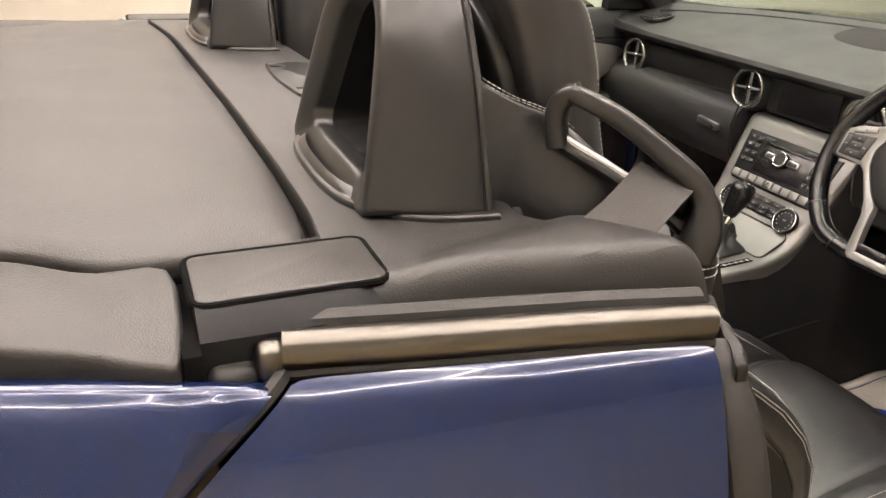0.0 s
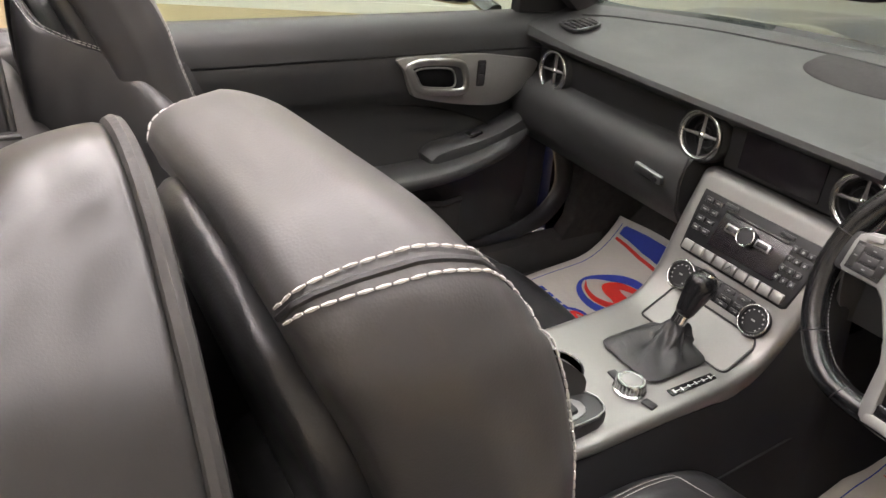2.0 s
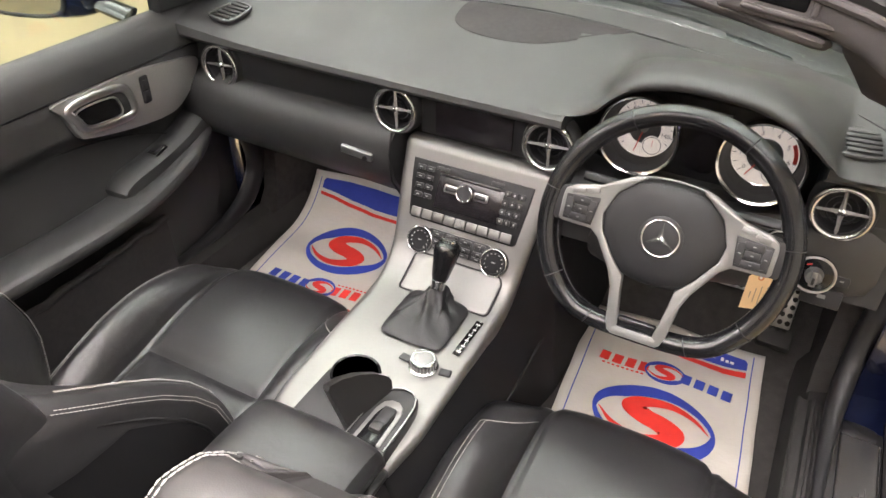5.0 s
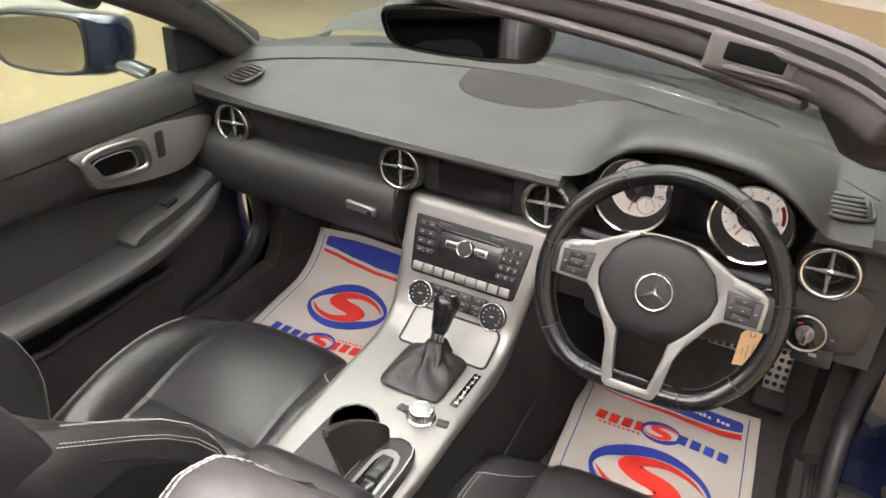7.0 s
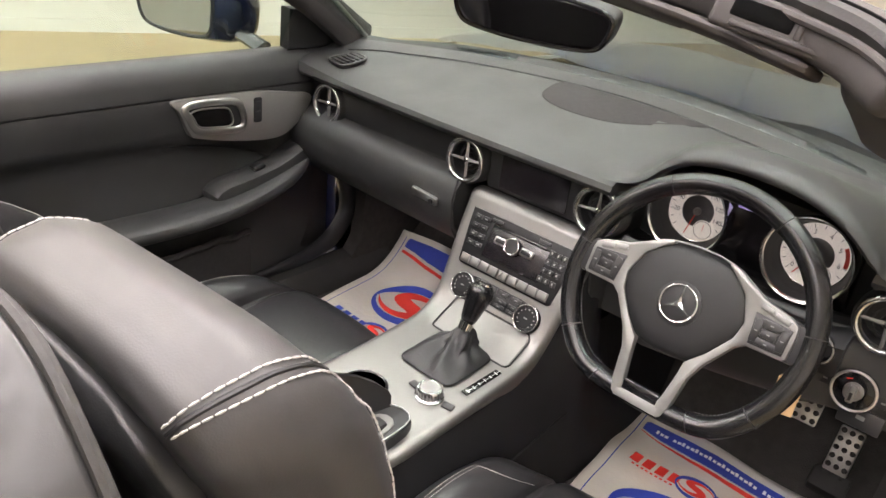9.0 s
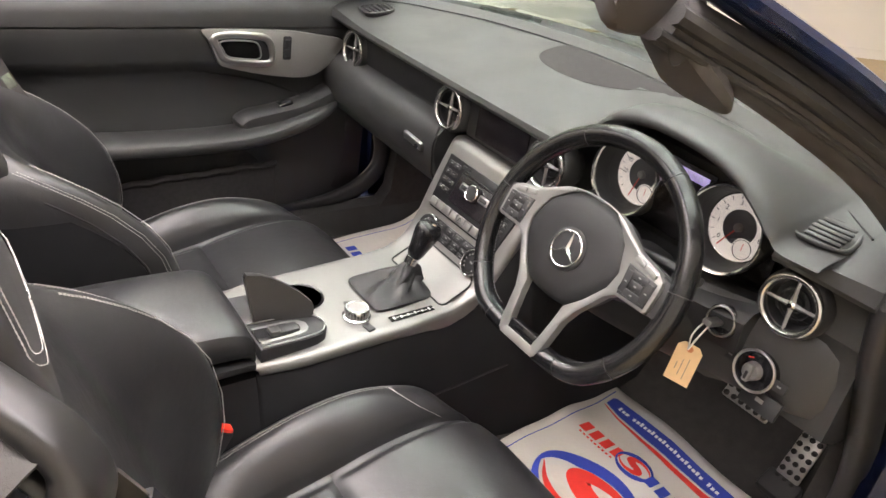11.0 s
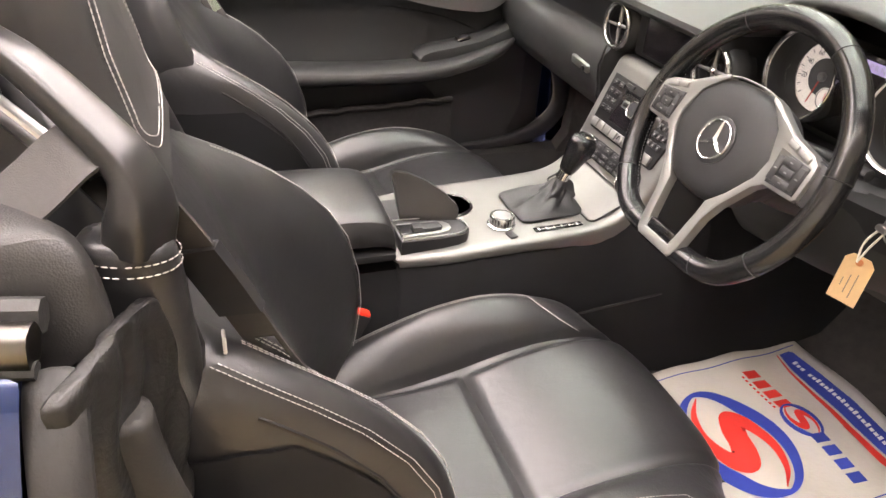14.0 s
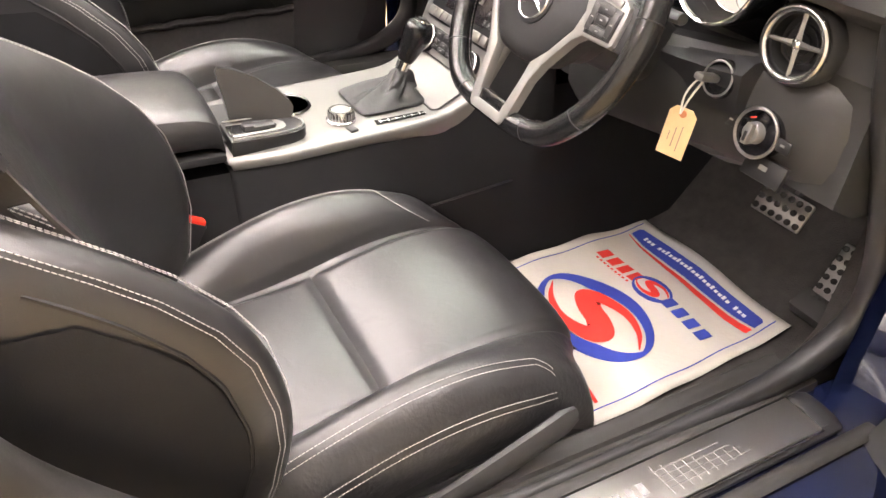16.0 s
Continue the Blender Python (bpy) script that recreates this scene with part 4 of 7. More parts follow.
def air_vent(at):
    v = thing("air_vent", at, "round black air vent with a chrome ring and cross", "air vent", group="dashboard vents")
    m = frame_of(at, (0, -1, 0.05), (0, 0, 1))
    part("barrel", xf(lathe([(0.040, -0.05), (0.0405, 0.0), (0.034, 0.0), (0.032, -0.02), (0.005, -0.022)], 40), m), PLASTIC, v)
    part("ring", xf(torus(0.0405, 0.0050, 48, 12, 1.2), m @ Matrix.Translation((0, 0, 0.004))), SATIN, v, "satin chrome ring")
    part("shoulder", xf(lathe([(0.049, -0.03), (0.049, -0.006), (0.045, 0.001), (0.040, 0.0), (0.040, -0.03)], 40), m), DASH, v)
    for r in (0.022, 0.012):
        part("inner_ring", xf(torus(r, 0.0012, 32, 6, 3.0), m @ Matrix.Translation((0, 0, -0.008))), PLASTIC, v)
    for k in range(4):
        a = radians(90 * k + 4)
        L = 0.0385
        rs = []
        for t, w in ((0.0, 0.0055), (0.25, 0.0036), (0.6, 0.0026), (1.0, 0.0030)):
            px, py = L * t * math.cos(a), L * t * math.sin(a)
            rs.append([(px - w * math.sin(a), py + w * math.cos(a), -0.001), (px, py, 0.0035 - 0.002 * t), (px + w * math.sin(a), py - w * math.cos(a), -0.001), (px, py, -0.006)])
        part("cross_arm", xf(loft(rs), m), SILVER, v, "silver cross arm")
    part("cross_hub", xf(lathe([(0.006, -0.004), (0.006, 0.002), (0.003, 0.0045)], 16), m), CHROME, v)
    return v


for at in ((-0.58, -0.012, 0.830), (-0.160, -0.024, 0.836), (0.137, -0.030, 0.842), (0.584, 0.020, 0.826)):
    air_vent(at)

# instrument cluster
clu = thing("instrument_cluster", (0.355, 0.05, 0.80), "two silver-faced dials in chrome tubes with a dark display between", "instrument cluster")
part("back_panel", shift(rbox(0.33, 0.02, 0.12, 0.01), 0.355, 0.079, 0.850), GLOSSY, clu)
part("lower_shroud", loft([[(x, y, z - 0.018 * (1 - ((x - 0.355) / 0.2) ** 2)) for y, z in ((0.07, 0.80), (0.005, 0.793), (-0.012, 0.780), (-0.006, 0.73), (0.08, 0.73))] for x in np.linspace(0.16, 0.55, 14)]), PLASTIC, clu)


def dial(cx, cz, numerals, needle_deg, red=None):
    m = frame_of((cx, 0.054, cz), (0, -1, 0.12), (0, 0, 1))
    g = part("dial", xf(lathe([(0.0495, -0.006), (0.0495, 0), (0.001, 0.0)], 48), m), DIAL_FACE, clu, "silver dial face with black figures")
    rim = part("dial_tube", xf(lathe([(0.0500, -0.006), (0.0505, 0.0), (0.0520, 0.006), (0.0590, 0.044), (0.0605, 0.046), (0.0615, 0.044), (0.0575, -0.006)], 56), m), DARK, clu, "deep black dial tube")
    part("tube_ring", xf(lathe([(0.0560, -0.008), (0.0600, 0.0445), (0.0612, 0.0500), (0.0640, 0.0515), (0.0662, 0.0480), (0.0650, 0.020), (0.0580, -0.008)], 56), m), CHROME, rim, "chrome outer ring")
    part("face_ring", xf(torus(0.0500, 0.0013, 48, 8), m @ Matrix.Translation((0, 0, 0.0015))), CHROME, rim, "thin chrome ring round the face")
    part("dark_centre", xf(lathe([(0.0265, 0.0), (0.0265, 0.0012), (0.001, 0.0012)], 32), m), DIAL_DARK, g, "dark chequered centre")
    n = len(numerals)
    for i, txt in enumerate(numerals):
        a = radians(225 - 270 * i / (n - 1))
        bpyc = bpy.data.curves.new("figure", "FONT")
        bpyc.body, bpyc.size, bpyc.align_x, bpyc.align_y, bpyc.extrude = txt, 0.0105, "CENTER", "CENTER", 0.0002
        ob = new("figure", bpyc)
        ob.parent = clu
        ob.matrix_local = Matrix.Translation(-Vector(clu.location)) @ m @ Matrix.Translation((0.0355 * math.cos(a), 0.0355 * math.sin(a), 0.0008))
        bpyc.materials.append(DARK)
    ticks = []
    for i in range((n - 1) * 2 + 1):
        a = radians(225 - 270 * i / ((n - 1) * 2))
        ticks.append(xf(rbox(0.0052, 0.0011, 0.0006, 0), m @ Matrix.Rotation(a, 4, "Z") @ Matrix.Translation((0.0442, 0, 0.0006))))
    part("ticks", add(*ticks), DARK, g)
    if red:
        part("red_zone", xf(loft([[(r * math.cos(radians(a)), r * math.sin(radians(a)), z) for r, z in ((0.041, 0.0004), (0.047, 0.0004), (0.047, 0.001), (0.041, 0.001))] for a in np.linspace(*red, 10)]), m), RED, g)
    small = part("small_dial", xf(lathe([(0.0165, 0.0), (0.0165, 0.0018), (0.001, 0.0018)], 28), m @ Matrix.Translation((0.017, -0.027, 0))), DIAL_FACE, g)
    part("small_ring", xf(torus(0.0145, 0.0008, 28, 6), m @ Matrix.Translation((0.017, -0.027, 0.0018))), CHROME, small)
    part("small_needle", xf(rbox(0.0008, 0.011, 0.0008, 0), m @ Matrix.Translation((0.017, -0.023, 0.003))), NEEDLE, small)
    part("needle_hub", xf(lathe([(0.0065, 0.001), (0.0065, 0.006), (0.005, 0.0075)], 20), m), SILVER, g)
    part("needle", xf(rbox(0.040, 0.0020, 0.0010, 0.0004), m @ Matrix.Rotation(radians(needle_deg), 4, "Z") @ Matrix.Translation((0.022, 0, 0.0045))), NEEDLE, g, "red needle")
    lens = part("lens", xf(lathe([(0.0555, 0.030), (0.001, 0.031)], 40), m), LENS, clu, "clear curved lens")
    lens.visible_shadow = False


dial(0.270, 0.872, ("", "20", "40", "60", "80", "100", "120", "140", "160"), 256)
dial(0.458, 0.872, ("0", "1", "2", "3", "4", "5", "6", "7"), 240, red=(-5, 35))
mid = part("info_display", shift(rbox(0.085, 0.006, 0.10, 0.003), 0.357, 0.056, 0.875), SCREEN, clu, "dark information display")
part("lit_bar", shift(rbox(0.060, 0.002, 0.014, 0.001), 0.360, 0.0515, 0.910), LIT_VIOLET, mid, "dim violet lit bar")
fc = bpy.data.curves.new("gear_letters", "FONT")
fc.body, fc.size, fc.align_x, fc.align_y, fc.extrude = "P R N D", 0.011, "CENTER", "CENTER", 0.0002
fo = new("gear_letters", fc)
fo.parent = clu
fo.matrix_local = Matrix.Translation(-Vector(clu.location)) @ frame_of((0.360, 0.050, 0.910), (0, -1, 0), (0, 0, 1))
fc.materials.append(WHITE)

# driver's knee panel, ignition, light switch
knee = thing("knee_panel", (0.42, 0.02, 0.64), "black lower dash panel under the steering column", "dash panel")
part("panel", loft([[(x, y + dy, z + dz) for y, z in ((0.06, 0.806), (0.002, 0.799), (-0.012, 0.775), (-0.020, 0.74), (-0.019, 0.685), (-0.006, 0.655), (0.06, 0.640), (0.10, 0.70))] for x, dy, dz in ((0.20, 0.01, -0.05), (0.30, 0.0, -0.03), (0.42, 0.0, -0.012), (0.50, 0.014, -0.004), (0.56, 0.036, 0.0), (0.64, 0.046, 0.004), (0.685, 0.065, 0.006))]), DASH, knee, sub=1)
part("column_shroud", tube([(0.366, 0.05, 0.735), (0.366, -0.06, 0.775), (0.366, -0.135, 0.805)], [0.052, 0.05, 0.045], 14, r2=[0.055, 0.05, 0.045], power=2.6), PLASTIC, knee, "black steering column shroud", sub=1)
ig = frame_of((0.517, -0.006, 0.763), (0, -0.97, 0.2), (0, 0, 1))
lock = part("ignition_lock", xf(lathe([(0.025, -0.02), (0.0245, 0.005), (0.0205, 0.007), (0.017, 0.002), (0.006, 0.002)], 32), ig), GLOSSY, knee, "glossy black ignition lock ring")
part("lock_ring", xf(torus(0.0215, 0.0014, 32, 8), ig @ Matrix.Translation((0, 0, 0.007))), STEEL, lock)
part("key_head", xf(rbox(0.016, 0.010, 0.034, 0.004), ig @ Matrix.Translation((0, 0, 0.0265))), STEEL, lock, "steel and black key in the lock")
ls = frame_of((0.579, 0.010, 0.715), (0, -0.98, 0.15), (0, 0, 1))
sw = part("light_switch", xf(lathe([(0.0305, -0.03), (0.0305, 0.002), (0.029, 0.003), (0.001, 0.003)], 40), ls), GLOSSY, knee, "round light switch with a silver ring")
part("switch_ring", xf(torus(0.0300, 0.0022, 44, 8), ls @ Matrix.Translation((0, 0, 0.003))), STEEL, sw)
part("switch_knob", xf(lathe([(0.014, 0.002), (0.0130, 0.012), (0.011, 0.014), (0.001, 0.014)], 24), ls), SILVER, sw)
part("knob_bar", xf(rbox(0.010, 0.027, 0.012, 0.0025), ls @ Matrix.Translation((0, 0, 0.016))), SILVER, sw)
part("knob_slot", xf(rbox(0.004, 0.012, 0.001, 0), ls @ Matrix.Translation((0, -0.003, 0.0222))), DARK, sw)
for dx in (-0.040, 0.040):
    tab = part("switch_tab", xf(rbox(0.022, 0.016, 0.003, 0.001), ls @ Matrix.Translation((dx, 0, 0.001))), BUTTON, knee, "flat switch key beside the light switch")
    part("tab_mark", xf(rbox(0.006, 0.0025, 0.0008, 0), ls @ Matrix.Translation((dx, 0.001, 0.0028))), GREYMARK, tab)
part("red_symbol", xf(rbox(0.008, 0.002, 0.001, 0), ls @ Matrix.Rotation(0.4, 4, "Z") @ Matrix.Translation((-0.004, 0.0190, 0.0036))), RED, sw)
pb = part("parking_brake_panel", xf(rbox(0.060, 0.030, 0.008, 0.002), frame_of((0.600, 0.018, 0.672), (0, -0.96, 0.3), (0, 0, 1))), PLASTIC, knee)
part("parking_brake_button", xf(rbox(0.050, 0.009, 0.006, 0.003), frame_of((0.600, 0.0145, 0.663), (0, -0.96, 0.3), (0, 0, 1))), BUTTON, pb)
part("brake_mark", xf(rbox(0.012, 0.006, 0.001, 0), frame_of((0.600, 0.0135, 0.676), (0, -0.96, 0.3), (0, 0, 1))), GREYMARK, pb)
for s, x in ((-1, 0.30), (1, 0.43)):
    st = cr([(0.366 + s * 0.03, -0.085, 0.83), (0.366 + s * 0.09, -0.085, 0.838), (0.366 + s * 0.145, -0.09, 0.842)], 10)
    part("stalk", tube(st, [0.008] * 7 + [0.010, 0.010, 0.008], 10, r2=0.007), PLASTIC, knee, "black column stalk")

pedals = thing("pedals", (0.53, 0.25, 0.30), "drilled steel brake and accelerator pedals with rubber studs", "pedal")


def pedal(name, at, n, w, h, cols, rows_):
    m = frame_of(at, n, (0, 0.3, 1))
    p = part(name, xf(rbox(w, h, 0.008, 0.004), m), STEEL, pedals, "drilled steel pedal pad")
    for i in range(cols):
        for j in range(rows_):
            part("stud", xf(lathe([(0.0055, 0.0), (0.005, 0.004), (0.002, 0.0055)], 10), m @ Matrix.Translation(((i - (cols - 1) / 2) * w / cols, (j - (rows_ - 1) / 2) * h / rows_, 0.004))), RUBBER, p)
    back = part("pedal_arm", tube([arr(at) + (0, 0.012, 0), arr(at) + (-0.005, 0.06, 0.05), arr(at) + (-0.01, 0.12, 0.16)], 0.010, 8), DARK, p)


pedal("brake_pedal", (0.475, 0.285, 0.485), (0.05, -0.86, 0.5), 0.095, 0.052, 6, 3)
pedal("accelerator_pedal", (0.578, 0.345, 0.392), (0.0, -0.90, 0.42), 0.046, 0.11, 3, 6)
part("pedal_heel", xf(rbox(0.07, 0.05, 0.03, 0.008), pose(0.578, 0.315, 0.335, 30, 0, 0)), RUBBER, pedals)

# ---------------------------------------------------------------- steering wheel
wheel = thing("steering_wheel", (0.366, -0.188, 0.832), "flat-bottomed black leather steering wheel with silver spokes", "steering wheel")
WM = frame_of((0.366, -0.188, 0.832), (0, -math.cos(radians(24)), math.sin(radians(24))), (0, 0, 1))
RIM = 0.1685


def rim_at(a, off=0.0):
    x, y = (RIM + off) * math.cos(a), (RIM + off) * math.sin(a)
    flat = -(0.148 + off)
    if y < flat + 0.03:
        k = (flat + 0.03 - y) / 0.06
        y = max(y, flat) if y < flat else y
        y = flat + 0.03 - 0.03 * math.tanh(k * 2.0)
    return x, y


N = 160
rr = [0.0152] * N
path = [(*rim_at(2 * math.pi * i / N), -0.018) for i in range(N)]
part("rim", xf(tube(path, rr, 20, up=(0, 0, 1), r2=[r * 1.12 for r in rr], closed=True), WM), LEATHER_RIM, wheel, "black leather rim with polished wear")
for d in (10, 62, 118, 170, 215, 245, 295, 325):
    x, y = rim_at(radians(d))
    part("rim_seam", xf(tube([(x + 0.0151 * math.cos(q) * math.cos(radians(d)), y + 0.0151 * math.cos(q) * math.sin(radians(d)), -0.018 + 0.0169 * math.sin(q)) for q in np.linspace(0, 2 * math.pi, 25)], 0.0007, 5), WM), DARK, wheel)
st = [(*rim_at(radians(a), -0.0155), -0.022) for a in np.linspace(-62, -10, 40)]
part("rim_stitching", xf(stitches(st, 0.005, 0.003, 0.0005), WM), GREYMARK, wheel)
st = [(*rim_at(radians(a), -0.0155), -0.022) for a in np.linspace(190, 242, 40)]
part("rim_stitching", xf(stitches(st, 0.005, 0.003, 0.0005), WM), GREYMARK, wheel)
hub_o = smooth_outline([(-0.050, 0.072), (0, 0.078), (0.050, 0.071), (0.078, 0.048), (0.090, 0.012), (0.085, -0.014), (0.059, -0.052), (0.036, -0.068), (0, -0.072), (-0.036, -0.068), (-0.059, -0.052), (-0.085, -0.014), (-0.090, 0.012), (-0.078, 0.048)], 64)
rings = [[(x * f, y * f, h) for x, y in hub_o] for f, h in ((0.96, -0.045), (1.0, -0.03), (1.0, -0.014), (0.97, -0.006), (0.88, -0.001), (0.7, 0.002), (0.4, 0.003), (0.05, 0.003))]
part("airbag_cover", xf(loft(rings), WM), HUB, wheel, "matt black airbag cover")
part("cover_edge", xf(tube(cr([(-0.046, 0.0755, -0.004), (-0.024, 0.0795, -0.004), (0, 0.0805, -0.004), (0.024, 0.0795, -0.004), (0.046, 0.0755, -0.004)], 20), 0.0015, 8), WM), SILVER, wheel, "thin silver edge line")
part("emblem_dish", xf(lathe([(0.031, 0.0), (0.031, 0.0045), (0.029, 0.0055), (0.001, 0.0035)], 44), WM), PLASTIC, wheel)
em = part("emblem_ring", xf(torus(0.0255, 0.0017, 44, 8), WM @ Matrix.Translation((0, 0, 0.006))), SATIN, wheel, "round chrome emblem")
for k in range(3):
    a = radians(90 + 120 * k)
    rs = [[(t * math.cos(a) - w * math.sin(a), t * math.sin(a) + w * math.cos(a), 0.0055), (t * math.cos(a), t * math.sin(a), 0.0085), (t * math.cos(a) + w * math.sin(a), t * math.sin(a) - w * math.cos(a), 0.0055)] for t, w in ((0.0, 0.0040), (0.012, 0.0020), (0.0255, 0.0006))]
    part("emblem_arm", xf(loft(rs), WM), SATIN, em)


def plate_in_wheel(outline, top, depth, r):
    return xf(prism(outline, depth, r), WM @ Matrix.Translation((0, 0, top)))


for s in (-1, 1):
    sp = [(0.040, 0.0780), (0.056, 0.0735), (0.074, 0.0635), (0.098, 0.051), (0.135, 0.042), (0.147, 0.034), (0.149, 0.024), (0.1485, -0.009), (0.144, -0.0135), (0.098, -0.0145), (0.086, -0.024), (0.060, -0.064), (0.050, -0.088), (0.0435, -0.136), (0.039, -0.150), (0.033, -0.154),
          (0.026, -0.152), (0.026, -0.136), (0.029, -0.124), (0.035, -0.088), (0.037, -0.068), (0.058, -0.046), (0.081, -0.012), (0.0855, 0.012), (0.072, 0.046), (0.050, 0.066), (0.040, 0.0725)]
    sp = [(s * x, y) for x, y in sp]
    part("spoke", plate_in_wheel(sp, 0.0005, 0.014, 0.003), SILVER, wheel, "satin silver spoke")
    pad = part("button_pad", plate_in_wheel([(s * x, y) for x, y in ((0.094, 0.032), (0.143, 0.027), (0.1425, -0.0085), (0.099, -0.0095))], 0.0022, 0.004, 0.0012), BUTTON, wheel, "black button pad")
    for (x, y, w, h) in ((0.119, 0.0225, 0.026, 0.0105), (0.120, -0.0025, 0.026, 0.0095), (0.103, 0.010, 0.010, 0.030), (0.1365, 0.0095, 0.0095, 0.028), (0.119, 0.010, 0.020, 0.0105)):
        b = part("wheel_button", xf(rbox(w, h, 0.003, 0.0010), WM @ Matrix.Translation((s * x, y, 0.0021))), BUTTON, pad)
        part("symbol", xf(rbox(0.004, 0.0016, 0.0006, 0), WM @ Matrix.Translation((s * x, y, 0.0037))), GREYMARK, pad)
    for x, y, w in ((0.106, 0.0405, 0.017), (0.127, 0.0355, 0.020)):
        part("thumb_button", xf(rbox(w, 0.008, 0.004, 0.0015), WM @ Matrix.Translation((s * x, y, 0.0010)) @ Matrix.Rotation(-s * 0.2, 4, "Z")), SILVER, wheel)
    part("paddle", plate_in_wheel([(s * x, y) for x, y in ((0.10, 0.046), (0.160, 0.036), (0.155, 0.004), (0.11, 0.004))], -0.030, 0.006, 0.002), PLASTIC, wheel)
    part("spoke_back", plate_in_wheel([(s * x, y) for x, y in ((0.06, 0.052), (0.162, 0.036), (0.162, -0.014), (0.06, -0.014))], -0.006, 0.014, 0.004), PLASTIC, wheel)
part("spoke_bridge", plate_in_wheel([(-0.034, -0.141), (0.034, -0.141), (0.034, -0.1545), (-0.034, -0.1545)], 0.0008, 0.016, 0.003), SILVER, wheel)
part("bridge_inlay", plate_in_wheel(round_rect(0.056, 0.016, 0.004, cx=0, cy=-0.134), -0.002, 0.012, 0.002), GLOSSY, wheel)
part("hub_back", xf(lathe([(0.055, -0.09), (0.065, -0.05), (0.075, -0.02), (0.01, -0.02)], 32), WM), PLASTIC, wheel)

# ---------------------------------------------------------------- centre console
con = thing("centre_console", (0.01, -0.3, 0.30), "centre console with brushed aluminium trim and sloping control stack", "centre console")
CP = [(-0.532, 0.545), (-0.528, 0.553), (-0.50, 0.5545), (-0.40, 0.560), (-0.30, 0.565), (-0.22, 0.570), (-0.17, 0.577), (-0.135, 0.594), (-0.113, 0.618), (-0.096, 0.648), (-0.078, 0.685), (-0.058, 0.725), (-0.036, 0.768), (-0.028, 0.782), (-0.016, 0.790), (0.0, 0.790)]
cp = cr([(0, y, z) for y, z in CP], 70)


def half_w(y, z):
    if y < -0.17 or z < 0.58:
        return it(y, [-0.53, -0.45, -0.3, -0.17], [0.106, 0.118, 0.119, 0.120])
    return it(z, [0.577, 0.65, 0.72, 0.79], [0.120, 0.128, 0.136, 0.142])


def norm_at(i):
    d = cp[min(i + 1, 69)] - cp[max(i - 1, 0)]
    d /= np.linalg.norm(d)
    return arr((0, -d[2], d[1]))


rows = []
for i in range(70):
    p, n, w = cp[i], norm_at(i), half_w(cp[i][1], cp[i][2])
    roll = it(p[1], [-0.53, -0.30, -0.22, -0.16, -0.11, -0.085], [0.019, 0.020, 0.026, 0.042, 0.040, 0.022])
    row = []
    for k in (-1, 1):
        side_pts = [(k * (w + 0.003), -roll), (k * (w + 0.004), -roll + 0.003), (k * (w + 0.004), -0.011), (k * (w + 0.0025), -0.006), (k * (w - 0.002), -0.0022), (k * (w - 0.008), -0.0005), (k * (w - 0.015), 0.0), (k * w * 0.5, 0.0)]
        row += side_pts if k < 0 else side_pts[::-1]
    rows.append([arr((0.008 + x, p[1], p[2])) + n * h for x, h in row])
part("aluminium_trim", loft(rows, closed=False, caps=False), TRIM, con, "brushed aluminium console trim")
# body below the trim
rows = []
for i in range(0, 70, 3):
    p, w = cp[i], half_w(cp[i][1], cp[i][2])
    fl = 0.29
    zt = p[2] - 0.016
    rows.append([(0.008 + x, p[1] + 0.006, z) for x, z in ((-w - 0.055, fl), (-w - 0.040, fl + 0.1), (-w - 0.006, zt - 0.02), (-w + 0.002, zt), (w - 0.002, zt), (w + 0.006, zt - 0.02), (w + 0.040, fl + 0.1), (w + 0.055, fl))])
rows = [[(x, -1.0, min(z, 0.56)) for x, y, z in rows[0]], [(x, -0.56, min(z, 0.56)) for x, y, z in rows[0]]] + rows
rows += [[(x, y, min(z, 0.61)) for x, _, z in rows[-1]] for y in (0.03, 0.25, 0.50)]
part("console_body", loft(rows), SIDE_PLASTIC, con, "black console sides")
for s in (-1, 1):
    part("side_seam", tube([(0.008 + s * (0.168 - 0.0), y, z) for y, z in ((-0.52, 0.41), (-0.2, 0.435), (0.05, 0.46))], 0.002, 6), DARK, con)
# armrest lid
arm = []
for y, zt, w in ((-1.0, 0.628, 0.098), (-0.90, 0.634, 0.102), (-0.70, 0.638, 0.106), (-0.58, 0.636, 0.106), (-0.545, 0.628, 0.105), (-0.530, 0.612, 0.102), (-0.528, 0.570, 0.100)):
    arm.append([(0.020 + x * w, y, z) for x, z in ((-1, 0.555), (-1.02, zt - 0.025), (-0.95, zt - 0.007), (-0.75, zt), (0, zt + 0.004), (0.75, zt), (0.95, zt - 0.007), (1.02, zt - 0.025), (1, 0.555))])
lid = thing("armrest", (0.02, -0.75, 0.555), "padded black leather armrest lid on the console", "armrest")
part("pad", loft(arm, closed=True), LEATHER, lid, "padded black leather", sub=1)
part("lid_base", shift(rbox(0.214, 0.47, 0.014, 0.005), 0.020, -0.765, 0.561), PLASTIC, lid)

